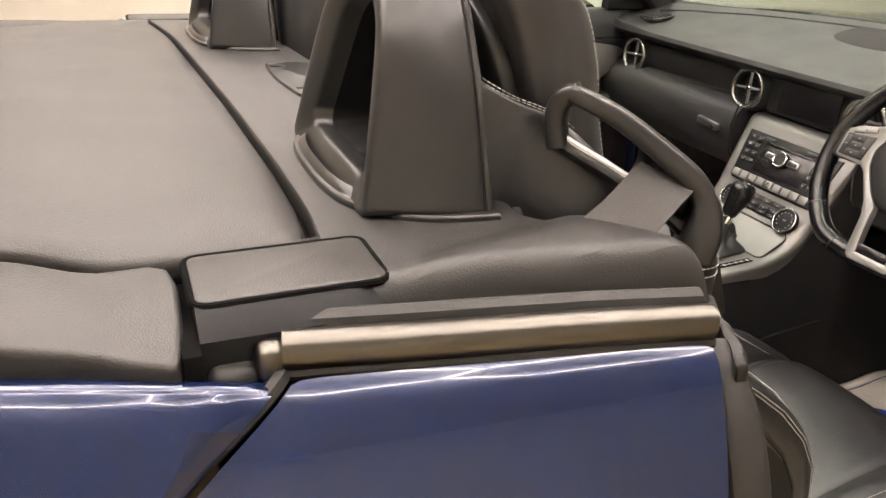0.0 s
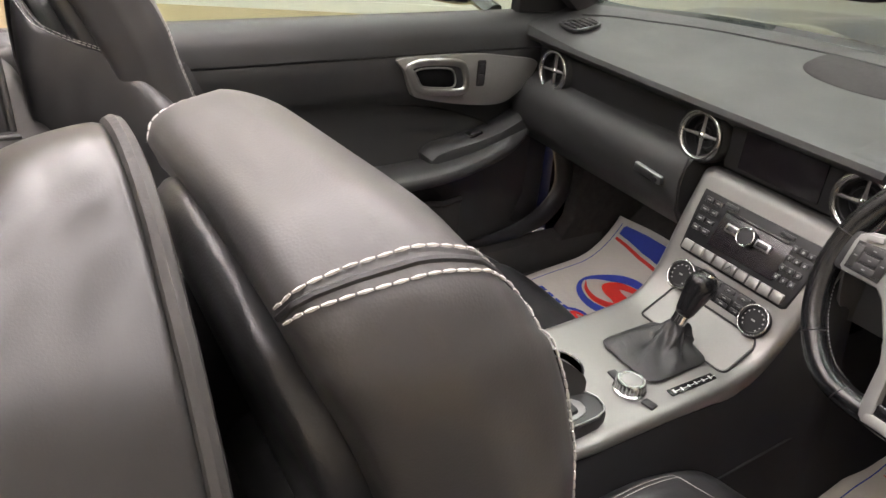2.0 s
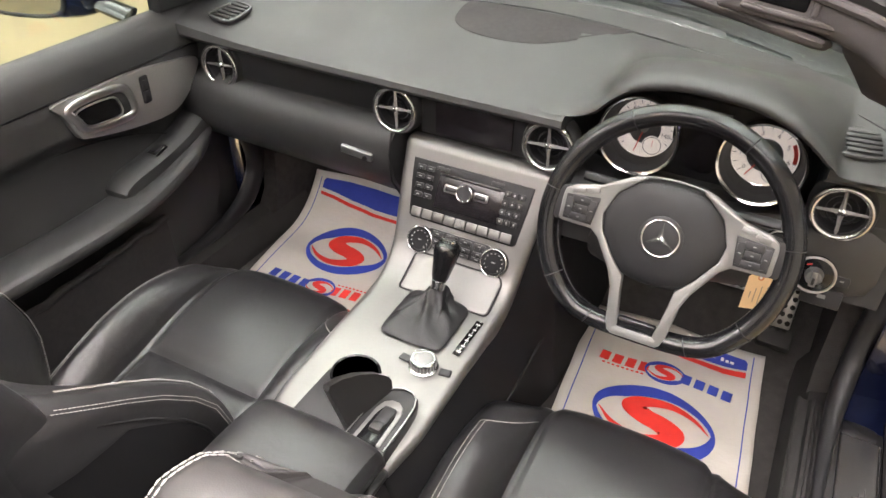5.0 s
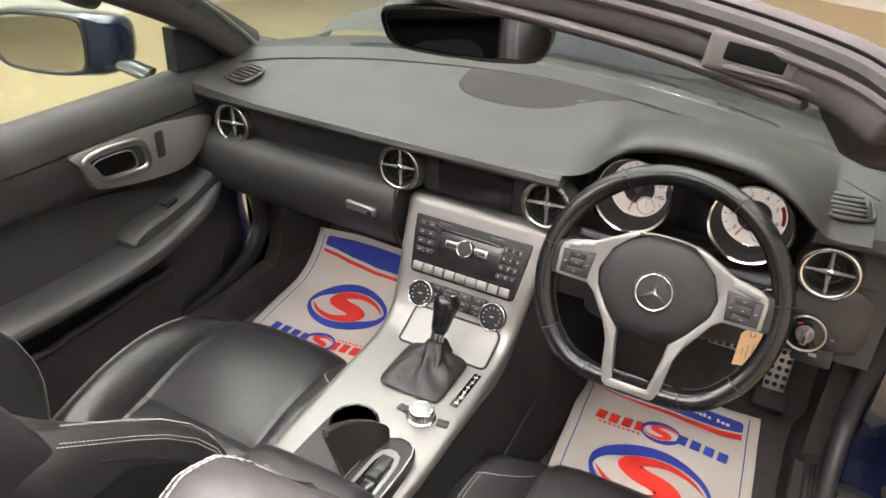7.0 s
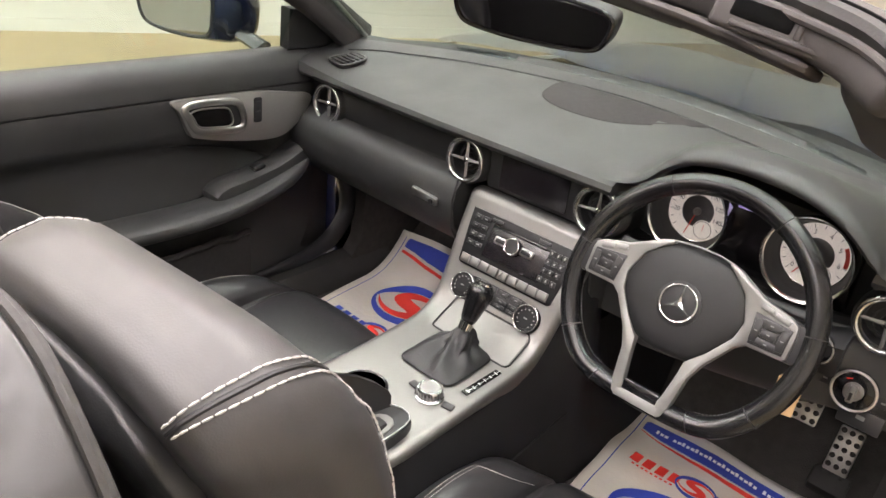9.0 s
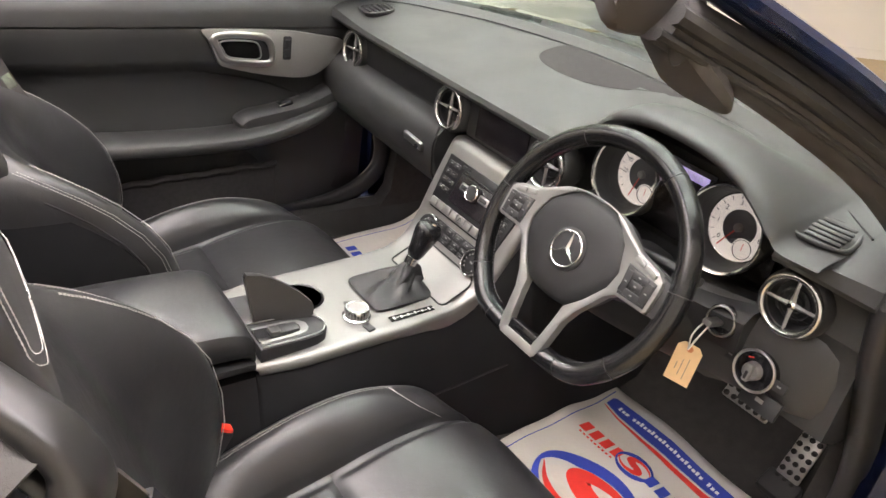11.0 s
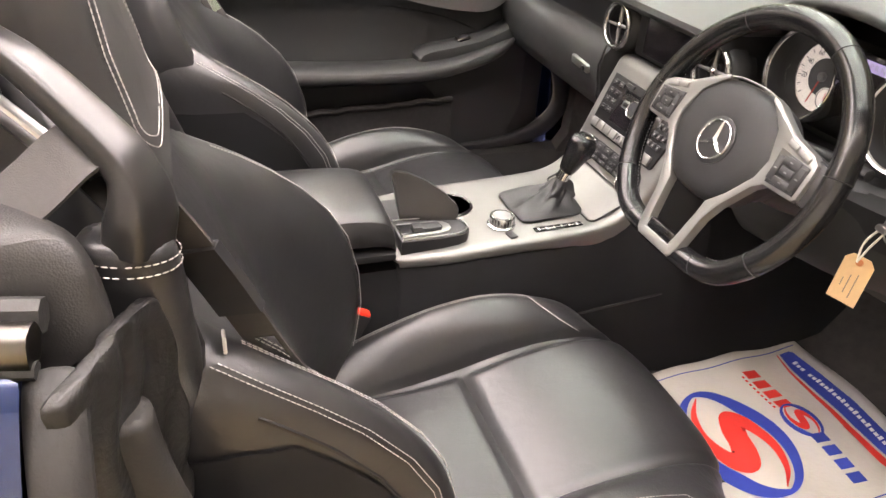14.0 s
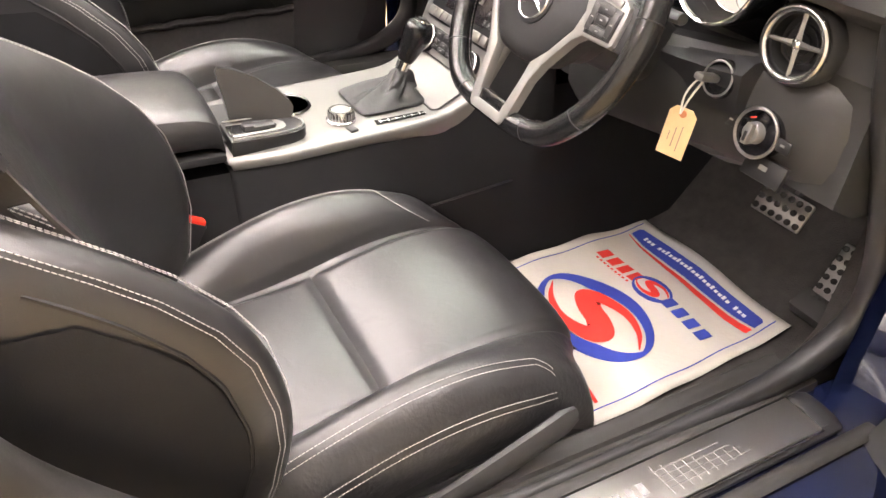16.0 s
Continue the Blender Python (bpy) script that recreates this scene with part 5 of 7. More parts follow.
# cup holder with its raised cover, and the key tray panel
cup = part("cup_holder", shift(lathe([(0.041, 0.0), (0.039, 0.002), (0.036, 0.0), (0.035, -0.06), (0.001, -0.06)], 36), -0.020, -0.392, 0.5635), GLOSSY, con, "open black cup holder")
# Black disc across the mouth paints the shade down the well.
part("well_shade", shift(lathe([(0.036, 0.0), (0.001, 0.0)], 36), -0.020, -0.392, 0.5645), VOID, cup)
part("tray_base", shift(rbox(0.135, 0.125, 0.006, 0.003), 0.005, -0.465, 0.5605), DARK, con)
fl = [(-0.498, 0.568), (-0.511, 0.650), (-0.506, 0.656), (-0.48, 0.653), (-0.445, 0.643), (-0.410, 0.627), (-0.388, 0.611), (-0.384, 0.602), (-0.389, 0.580), (-0.396, 0.568)]
fl = [(-0.511 + (y + 0.511) * 0.84, z - 0.10 * max(0, y + 0.47)) for y, z in fl]
flap = plane_x(0.040, fl, 0.012, 0.0025, 1)
fv = arr(flap[0])
fv[:, 0] += 0.20 * (fv[:, 1] + 0.45) - 0.25 * (fv[:, 2] - 0.568)
part("cup_cover", (fv, flap[1]), HOOP, con, "tilted black cup holder cover")
fob = [(0.040, -0.518), (0.043, -0.440), (0.048, -0.415), (0.058, -0.402), (0.074, -0.395), (0.090, -0.397), (0.102, -0.406), (0.108, -0.422), (0.110, -0.450), (0.110, -0.518)]
fb = part("key_panel", shift(prism(fob, 0.03, 0.0025, 3), 0, 0, 0.577), PLASTIC, con, "gloss black switch panel")
part("panel_rim", tube([(0.075 + (x - 0.075) * 0.93, -0.457 + (y + 0.457) * 0.95, 0.5795) for x, y in fob], 0.0012, 6), STEEL, fb, "thin pale rim line")
fs = [(0.053, -0.512), (0.055, -0.450), (0.060, -0.434), (0.070, -0.426), (0.082, -0.426), (0.092, -0.433), (0.097, -0.449), (0.099, -0.512)]
part("silver_surround", shift(prism(fs, 0.006, 0.002), 0, 0, 0.5795), SILVER, fb, "silver roof switch surround")
part("switch_bed", shift(prism([(0.078 + (x - 0.078) * 0.72, -0.478 + (y + 0.470) * 0.86) for x, y in fs], 0.006, 0.001), 0, 0, 0.5802), GLOSSY, fb)
part("roof_switch", shift(rbox(0.022, 0.050, 0.012, 0.004), 0.078, -0.468, 0.5795), BUTTON, fb)
part("switch_tip", shift(rbox(0.020, 0.018, 0.010, 0.004), 0.078, -0.484, 0.583), BUTTON, fb)

# gear lever, gaiter and storage lid
gx, gy = 0.020, -0.235
gait = thing("gear_lever", (gx, gy, 0.568), "leather gear lever with chrome cap over a black gaiter", "gear lever")
rings = []
for t, sc, dx, dy in ((0.0, 1.0, 0, 0), (0.003, 1.0, 0, 0), (0.006, 0.97, 0, 0.001), (0.010, 0.86, 0, 0.004), (0.0135, 0.74, 0.001, 0.008), (0.0170, 0.61, 0.001, 0.014), (0.0200, 0.50, 0.002, 0.019), (0.0235, 0.43, 0.003, 0.024), (0.029, 0.40, 0.003, 0.027), (0.034, 0.30, 0.004, 0.031), (0.041, 0.28, 0.004, 0.034), (0.052, 0.20, 0.004, 0.037)):
    ring = []
    for k in range(48):
        a = 2 * math.pi * k / 48
        c, s = math.cos(a), math.sin(a)
        q = 1 / (abs(c) ** 9 + abs(s) ** 9) ** (1 / 9)
        w = 1 + (0.13 * math.sin(5 * a + 110 * t) + 0.08 * math.sin(8 * a - 170 * t)) * max(0, min(1, (t - 0.006) * 80)) * (1 if sc > 0.22 else 0.4)
        ring.append((gx + dx + 0.060 * q * c * sc * w, gy + dy + 0.062 * q * s * sc * w, 0.5685 + 0.035 * (q * s * 0.062 * sc) + t + 0.0045 * math.sin(6 * a + 200 * t) * max(0, min(1, (t - 0.004) * 60)) * (1 if sc > 0.22 else 0.3)))
    rings.append(ring)
part("gaiter", loft(rings), GAITER, gait, "creased black leather gaiter", sub=1)
part("gaiter_seam", stitches([(gx + 0.018 * (1 - t) + 0.004, gy - 0.058 * (1 - t) - 0.004 + 0.02 * t, 0.5745 + 0.03 * t) for t in np.linspace(0, 0.8, 20)], 0.004, 0.003, 0.0005), DARK, gait)
axis = Vector((0.05, 0.36, 0.93))
lm = frame_of((gx + 0.004, gy + 0.036, 0.622), axis, (0, 1, 0))
part("collar", xf(lathe([(0.0125, -0.004), (0.0125, 0.010), (0.0115, 0.011)], 24), lm), CHROME, gait, "chrome collar")
rings = []
for h, a, b, oy in ((0.008, 0.0125, 0.0125, 0), (0.016, 0.0150, 0.0160, 0), (0.032, 0.0172, 0.0195, 0.001), (0.047, 0.0200, 0.0235, 0.002), (0.060, 0.0225, 0.0265, 0.002), (0.071, 0.0225, 0.0265, 0.002), (0.079, 0.0190, 0.0225, 0.002), (0.083, 0.012, 0.014, 0.002)):
    rings.append([(a * math.cos(q), oy + b * math.sin(q), h) for q in np.linspace(0, 2 * math.pi, 24, endpoint=False)])
part("knob", xf(loft(rings), lm), LEATHER_RIM, gait, "black leather knob", sub=1)
part("cap", xf(lathe([(0.0135, 0.0825), (0.0135, 0.0850), (0.009, 0.0865), (0.001, 0.0865)], 28), lm @ Matrix.Translation((0, 0.002, -0.0005))), CHROME, gait, "chrome cap")
part("cap_mark", xf(lathe([(0.0085, 0.0865), (0.0085, 0.0872), (0.001, 0.0872)], 24), lm @ Matrix.Translation((0, 0.002, 0))), DARK, gait)

lidp = []
for x, y in round_rect(0.172, 0.062, 0.010, 6, 0.022, -0.150):
    lidp.append((x, y))
lg = prism(lidp, 0.004, 0.0015)
lv = arr(lg[0])
lv[:, 2] += np.interp(lv[:, 1], [c[1] for c in cp[:58]], [c[2] for c in cp[:58]]) + 0.0015
part("storage_lid", (lv, lg[1]), TRIM, con, "brushed aluminium storage lid")
part("lid_gap", tube([(x, y, it(y, [c[1] for c in cp[:58]], [c[2] for c in cp[:58]]) + 0.0005) for x, y in round_rect(0.177, 0.067, 0.011, 6, 0.022, -0.150)], 0.0018, 6, closed=True), DARK, con)
gl = part("gear_label", xf(rbox(0.014, 0.088, 0.003, 0.0015), pose(0.1045, -0.240, 0.5695, 3, 0, -2)), GLOSSY, con, "gloss black gear gate label")
for i, (dx, dy, w, h) in enumerate(((0.0, -0.036, 0.007, 0.007), (0.001, -0.022, 0.006, 0.006), (0.001, -0.008, 0.005, 0.006), (0.001, 0.006, 0.006, 0.005), (0.002, 0.020, 0.005, 0.006), (0.002, 0.034, 0.007, 0.006))):
    part("gear_mark", xf(rbox(w, h * 0.5, 0.0008, 0), pose(0.1045 + dx, -0.240 + dy, 0.5713 + 0.05 * dy, 3, 0, -2)), DIMMARK, gl)
    part("gear_line", xf(rbox(0.001, 0.008, 0.0006, 0), pose(0.1048 + dx, -0.233 + dy, 0.5713 + 0.05 * dy, 3, 0, -2)), DIMMARK, gl)
kn = part("control_knob", shift(lathe([(0.024, 0.0), (0.0245, 0.004), (0.0215, 0.006), (0.0215, 0.018), (0.0200, 0.0205), (0.016, 0.0205), (0.015, 0.0195), (0.001, 0.0195)], 48), 0.069, -0.330, 0.563), SATIN, con, "knurled chrome control knob")
part("knob_top", shift(lathe([(0.0155, 0.0), (0.015, 0.0016), (0.001, 0.0016)], 32), 0.069, -0.330, 0.5823), SILVER, kn)
for i in range(48):
    a = 2 * math.pi * i / 48
    if i % 2 == 0:
        part("knurl", xf(rbox(0.0012, 0.0014, 0.010, 0), pose(0.069 + 0.0217 * math.cos(a), -0.330 + 0.0217 * math.sin(a), 0.576, 0, 0, math.degrees(a))), SILVER, kn)
for x, rz in ((0.034, -6), (0.106, 10)):
    part("knob_button", xf(rbox(0.020, 0.014, 0.005, 0.0015), pose(x, -0.326, 0.5645, 2, 0, rz)), BUTTON, con)

# control stack
SC = Vector((0.008, -0.0635, 0.7145))
SN = Vector((0, -0.89, 0.45))
SM = frame_of(SC, SN, (0, 0, 1))


def on_stack(geo, x, y, h=0.0):
    return xf(geo, SM @ Matrix.Translation((x, y, h)))


radio = thing("radio_unit", tuple(SC), "black radio and control panel with silver keys", "car radio")
po = [(-0.118, 0.052), (0.118, 0.052), (0.116, 0.020), (0.108, -0.052), (0.102, -0.056), (-0.098, -0.056), (-0.104, -0.052), (-0.115, 0.020)]
part("face", on_stack(prism(po, 0.012, 0.003), 0, 0, 0.0035), RADIO, radio)
part("disc_slot", on_stack(rbox(0.120, 0.005, 0.002, 0.0008), 0, 0.034, 0.0048), GLOSSY, radio)
part("radio_display", on_stack(rbox(0.128, 0.060, 0.002, 0.001), 0.004, 0.003, 0.0040), SCREEN, radio, "dark glossy radio window")
for i in range(9):
    b = part("silver_key", on_stack(rbox(0.0205, 0.017, 0.006, 0.002), -0.0885 + 0.0222 * i, -0.0435, 0.0055), TRIM, radio, "silver key")
    if i == 4:
        tri = [(-0.006, -0.0045), (0.006, -0.0045), (0, 0.006)]
        part("hazard_mark", on_stack(tube([(x, y, 0) for x, y in tri], 0.0006, 5, closed=True), -0.0885 + 0.0222 * i, -0.0435, 0.0090), DARK, b)
for c in range(2):
    for r in range(4):
        k = part("radio_key", on_stack(rbox(0.0165, 0.009, 0.004, 0.0015), -0.098 + 0.0185 * c + 0.0015 * r, 0.038 - 0.0165 * r, 0.0045), BUTTON, radio)
        part("key_mark", on_stack(rbox(0.006, 0.0018, 0.0006, 0), -0.098 + 0.0185 * c + 0.0015 * r, 0.038 - 0.0165 * r, 0.0066), GREYMARK, k)
for c in range(3):
    for r in range(4):
        k = part("number_key", on_stack(rbox(0.0115, 0.0095, 0.004, 0.0015), 0.0735 + 0.0135 * c - 0.001 * r, 0.032 - 0.0165 * r, 0.0045), BUTTON, radio)
        part("key_mark", on_stack(rbox(0.003, 0.004, 0.0006, 0), 0.0735 + 0.0135 * c - 0.001 * r, 0.032 - 0.0165 * r, 0.0066), GREYMARK, k)
for x in (-0.055, 0.052):
    part("long_key", on_stack(rbox(0.026, 0.007, 0.004, 0.0015), x, 0.0435, 0.0045), BUTTON, radio)
kr = part("volume_knob", on_stack(lathe([(0.0155, 0.0), (0.0155, 0.010), (0.014, 0.012), (0.011, 0.0125), (0.001, 0.0115)], 36), -0.002, 0.012, 0.004), PLASTIC, radio, "black volume knob with chrome rim")
part("knob_rim", on_stack(torus(0.0145, 0.0018, 36, 8), -0.002, 0.012, 0.0150), CHROME, kr)
for s in (-1, 1):
    part("knob_wing", on_stack(rbox(0.028, 0.014, 0.006, 0.002), -0.002 + s * 0.029, 0.012, 0.006), STEEL, radio, "silver wing key")
    part("wing_inlay", on_stack(rbox(0.021, 0.008, 0.003, 0.001), -0.002 + s * 0.029, 0.012, 0.0085), BUTTON, radio)

clim = thing("climate_panel", (0.012, -0.104, 0.635), "black climate panel with two chrome-ringed dials", "climate control")
CM = frame_of((0.012, -0.1015, 0.640), (0, -0.87, 0.49), (0, 0, 1))
part("panel", xf(prism(round_rect(0.125, 0.036, 0.006, 5), 0.010, 0.002), CM @ Matrix.Translation((0.0, 0, 0.0030))), RADIO, clim)
for x in (-0.042, -0.014, 0.014, 0.042):
    for y in (0.011, -0.003, -0.013):
        part("panel_key", xf(rbox(0.022, 0.0085 if y > 0 else 0.007, 0.003, 0.001), CM @ Matrix.Translation((x, y, 0.0035))), BUTTON, clim)
        part("key_mark", xf(rbox(0.006, 0.0016, 0.0005, 0), CM @ Matrix.Translation((x, y, 0.0052))), GREYMARK, clim)
for x in (-0.073, 0.075):
    m = CM @ Matrix.Translation((x, -0.008, 0.0))
    k = part("climate_dial", xf(lathe([(0.0255, -0.006), (0.0255, 0.006), (0.0235, 0.009), (0.0195, 0.009), (0.0185, 0.007), (0.001, 0.007)], 44), m), RADIO, clim, "black dial in a chrome ring")
    part("dial_ring", xf(torus(0.0238, 0.0018, 44, 8), m @ Matrix.Translation((0, 0, 0.0075))), SATIN, k, "satin chrome ring")
    for i in range(11):
        a = radians(225 - 27 * i)
        part("dial_mark", xf(lathe([(0.0011, 0), (0.0011, 0.0006)], 8), m @ Matrix.Translation((0.0165 * math.cos(a), 0.0165 * math.sin(a), 0.0071))), DIMMARK, k)
    part("dial_symbol", xf(rbox(0.007, 0.0025, 0.0006, 0), m @ Matrix.Translation((0, 0, 0.0073))), GREYMARK, k)
# ---------------------------------------------------------------- seats
CEN = cr([(-0.72, 0.400), (-0.64, 0.398), (-0.54, 0.402), (-0.46, 0.415), (-0.39, 0.434), (-0.32, 0.447), (-0.25, 0.449), (-0.200, 0.437), (-0.168, 0.410), (-0.162, 0.380), (-0.182, 0.350), (-0.215, 0.335)], 80)
RID = cr([(-0.72, 0.400), (-0.66, 0.424), (-0.58, 0.456), (-0.50, 0.482), (-0.43, 0.494), (-0.37, 0.494), (-0.31, 0.482), (-0.25, 0.462), (-0.207, 0.430), (-0.190, 0.390), (-0.208, 0.358), (-0.240, 0.338)], 80)
# across the cushion: offset, share of the ridge, drop
ACROSS = [(0.0, 0.0, 0.0), (0.07, 0.0, 0.0), (0.115, 0.03, 0.001), (0.138, 0.10, 0.0), (0.160, 0.62, 0.0), (0.185, 0.95, 0.0), (0.205, 1.0, 0.003), (0.225, 0.98, 0.016), (0.240, 0.95, 0.040), (0.247, 0.92, 0.075), (0.245, 0.9, 0.12)]
SU = cr([(a[0], a[1], a[2]) for a in ACROSS], 60)


def cushion(k, t):
    """k: place across (-1 to 1 by the section's own length), t: along from the rear to under the front."""
    j = abs(k) * 59
    i = int(min(j, 58))
    u, r, d = SU[i] + (SU[i + 1] - SU[i]) * (j - i)
    a = t * 79
    b = int(min(a, 78))
    c = CEN[b] + (CEN[b + 1] - CEN[b]) * (a - b)
    e = RID[b] + (RID[b + 1] - RID[b]) * (a - b)
    y, z = c + (e - c) * r
    z -= d * (1 - 0.65 * max(0.0, (t - 0.55) / 0.45))
    if k < 0:   # the inner bolster is fuller
        z += 0.009 * r * math.sin(math.pi * min(1, t * 1.25))
        u = u if u < 0.138 else 0.138 + (u - 0.138) * 1.10
    front = max(0.0, (t - 0.55) / 0.45)
    y -= 0.035 * front * (u / 0.25) ** 3
    return math.copysign(u, k), y, z


def k_of(u):
    return float(np.interp(u, SU[:, 0], np.linspace(0, 1, 60)))


def t_of(y):
    return float(np.interp(y, CEN[:66, 0], np.linspace(0, 65 / 79, 66)))


def padded(fn, k0, k1, t0, t1, nu, nv, crease=0.007, width=0.016, edges=(1, 1, 1, 1), puff=0.0):
    """A panel of a surface whose edges are tucked in, as at a sewn seam."""
    def at(u, v):
        k, t = k0 + (k1 - k0) * u, t0 + (t1 - t0) * v
        p = arr(fn(k, t))
        e = 1e-3
        du = arr(fn(min(k + e, 1), t)) - arr(fn(max(k - e, -1), t))
        dv = arr(fn(k, min(t + e, 1))) - arr(fn(k, max(t - e, 0)))
        n = np.cross(du, dv)
        n /= np.linalg.norm(n) + 1e-12
        if fn is cushion and n[2] < 0 and t < 0.8:
            n = -n
        lu, lv = np.linalg.norm(du) / (2 * e) * abs(k1 - k0), np.linalg.norm(dv) / (2 * e) * abs(t1 - t0)
        ds = [u * lu if edges[0] else 9, (1 - u) * lu if edges[1] else 9, v * lv if edges[2] else 9, (1 - v) * lv if edges[3] else 9]
        d = min(ds)
        return p - n * crease * math.exp(-(d / width) ** 2 * 2) + n * puff * math.sin(math.pi * u) * math.sin(math.pi * v)
    return sheet(at, nu, nv)


# backrest: half width, bolster front, middle front, back, by height
BZ = [0.34, 0.38, 0.42, 0.46, 0.52, 0.573, 0.636, 0.68, 0.722, 0.752, 0.780, 0.802, 0.822, 0.845, 0.875, 0.91, 0.96, 1.01, 1.06, 1.09, 1.112, 1.126, 1.136]
BW = [0.190, 0.215, 0.232, 0.240, 0.246, 0.249, 0.250, 0.249, 0.246, 0.242, 0.235, 0.224, 0.208, 0.190, 0.172, 0.155, 0.141, 0.137, 0.126, 0.112, 0.092, 0.065, 0.025]
BR = [-0.66, -0.636, -0.622, -0.612, -0.602, -0.605, -0.621, -0.647, -0.686, -0.724, -0.766, -0.803, -0.830, -0.846, -0.858, -0.866, -0.874, -0.880, -0.885, -0.892, -0.902, -0.914, -0.934]
BF = [-0.70, -0.702, -0.705, -0.710, -0.722, -0.736, -0.756, -0.770, -0.784, -0.795, -0.806, -0.816, -0.828, -0.840, -0.850, -0.858, -0.866, -0.872, -0.877, -0.884, -0.896, -0.910, -0.932]
BB = [-0.80, -0.82, -0.832, -0.842, -0.858, -0.872, -0.888, -0.900, -0.912, -0.921, -0.930, -0.938, -0.945, -0.952, -0.960, -0.968, -0.976, -0.981, -0.983, -0.981, -0.975, -0.966, -0.952]


def lean(z):
    """The headrest stands a little outboard of the cushion."""
    k = min(1, max(0, (z - 0.84) / 0.12))
    return -0.010 * k * k * (3 - 2 * k)


def back_ring(z, n=64):
    w, r, f, b = (it(z, BZ, q) for q in (BW, BR, BF, BB))
    deep, d = r - f, r - b
    half = [(0, f), (0.30 * w, f + 0.02 * deep), (0.52 * w, f + 0.16 * deep), (0.70 * w, f + 0.62 * deep), (0.84 * w, f + 0.96 * deep), (0.925 * w, r + 0.002), (0.985 * w, r - min(0.016, 0.14 * d)), (1.0 * w, r - min(0.052, 0.36 * d)), (0.985 * w, r - 0.60 * d), (0.95 * w, b + min(0.045, 0.22 * d)), (0.86 * w, b + min(0.014, 0.08 * d)), (0.55 * w, b), (0.0, b - 0.004)]
    pts = half + [(-u, y) for u, y in half[-2:0:-1]]
    return [(p[0] + lean(z), p[1], z) for p in cr(pts, n, closed=True)]


# headrest: its outline seen from the front (offset from its middle, height), crown first
HEAD_MID = -0.022
HEAD_HALF = [(0.0, 1.1350), (0.04, 1.1350), (0.07, 1.1342), (0.088, 1.1310), (0.102, 1.1252), (0.113, 1.1152), (0.120, 1.1012), (0.124, 1.088), (0.127, 1.06), (0.130, 1.03), (0.133, 0.98), (0.136, 0.93), (0.138, 0.88)]
HEAD_OUT = cr([(-u, z, 0) for u, z in HEAD_HALF[::-1]] + [(u, z, 0) for u, z in HEAD_HALF[1:]], 121)
HEAD_NRM = np.gradient(HEAD_OUT, axis=0)
HEAD_NRM = np.stack([-HEAD_NRM[:, 1], HEAD_NRM[:, 0]], 1) / np.linalg.norm(HEAD_NRM, axis=1)[:, None]
# across its edge from the front face to the rear face: inset from the outline, share of the depth
HEAD_EDGE = [(0.0, 0.032, 0.0), (0.08, 0.020, 0.02), (0.18, 0.0105, 0.08), (0.30, 0.004, 0.22), (0.5, 0.0006, 0.53), (0.72, 0.0045, 0.77), (0.85, 0.0090, 0.90), (0.93, 0.0135, 0.965), (1.0, 0.0215, 1.0)]


def head_front(z):
    return it(z, [0.88, 0.93, 1.0, 1.04, 1.065, 1.088, 1.105, 1.13, 1.145], [-0.832, -0.846, -0.863, -0.868, -0.875, -0.884, -0.892, -0.902, -0.907])


def head_rear(z):
    return it(z, [0.88, 1.0, 1.023, 1.046, 1.068, 1.09, 1.11, 1.145], [-0.921, -0.936, -0.943, -0.950, -0.958, -0.968, -0.974, -0.980])


def head_at(a, q):
    """A place on the headrest's edge: a along its outline (0 to 120), q from the front face (0) to the rear (1)."""
    i = int(min(max(a, 0), 119))
    o = HEAD_OUT[i] + (HEAD_OUT[i + 1] - HEAD_OUT[i]) * (a - i)
    n = HEAD_NRM[i] + (HEAD_NRM[i + 1] - HEAD_NRM[i]) * (a - i)
    inset, b = (it(q, [e[0] for e in HEAD_EDGE], [e[r] for e in HEAD_EDGE]) for r in (1, 2))
    x, z = o[0] - n[0] * inset, o[1] - n[1] * inset
    z -= 0.020 * max(0, (0.46 - q) / 0.46) ** 1.5 * max(0, n[1])   # the crown rolls over to the front
    z += 0.08 * x * min(1, max(0, (z - 1.0) / 0.1))   # its outer shoulder sits a little higher
    yf, yr = head_front(o[1]), head_rear(o[1])
    return HEAD_MID + x, yf + (yr - yf) * b, z


def head_arc(x, q):
    """Where along the outline the crown's edge stands x from the middle."""
    xs = np.maximum.accumulate([head_at(a, q)[0] - HEAD_MID for a in range(60, 92)])
    return float(np.interp(x, xs, range(60, 92)))


def head_side(p, q):
    """Carries a place from the outer half over to the inner half for q = -1."""
    x = p[0] - HEAD_MID
    drop = 0.16 * x * min(1, max(0, (p[2] - 1.0) / 0.1)) if q < 0 else 0.0
    return HEAD_MID + q * x, p[1], p[2] - drop


def head_face(x, z):
    """A place on its front face."""
    return HEAD_MID + x, head_front(z) + 0.004 * math.cos(min(1.5, abs(x) / 0.09)), z


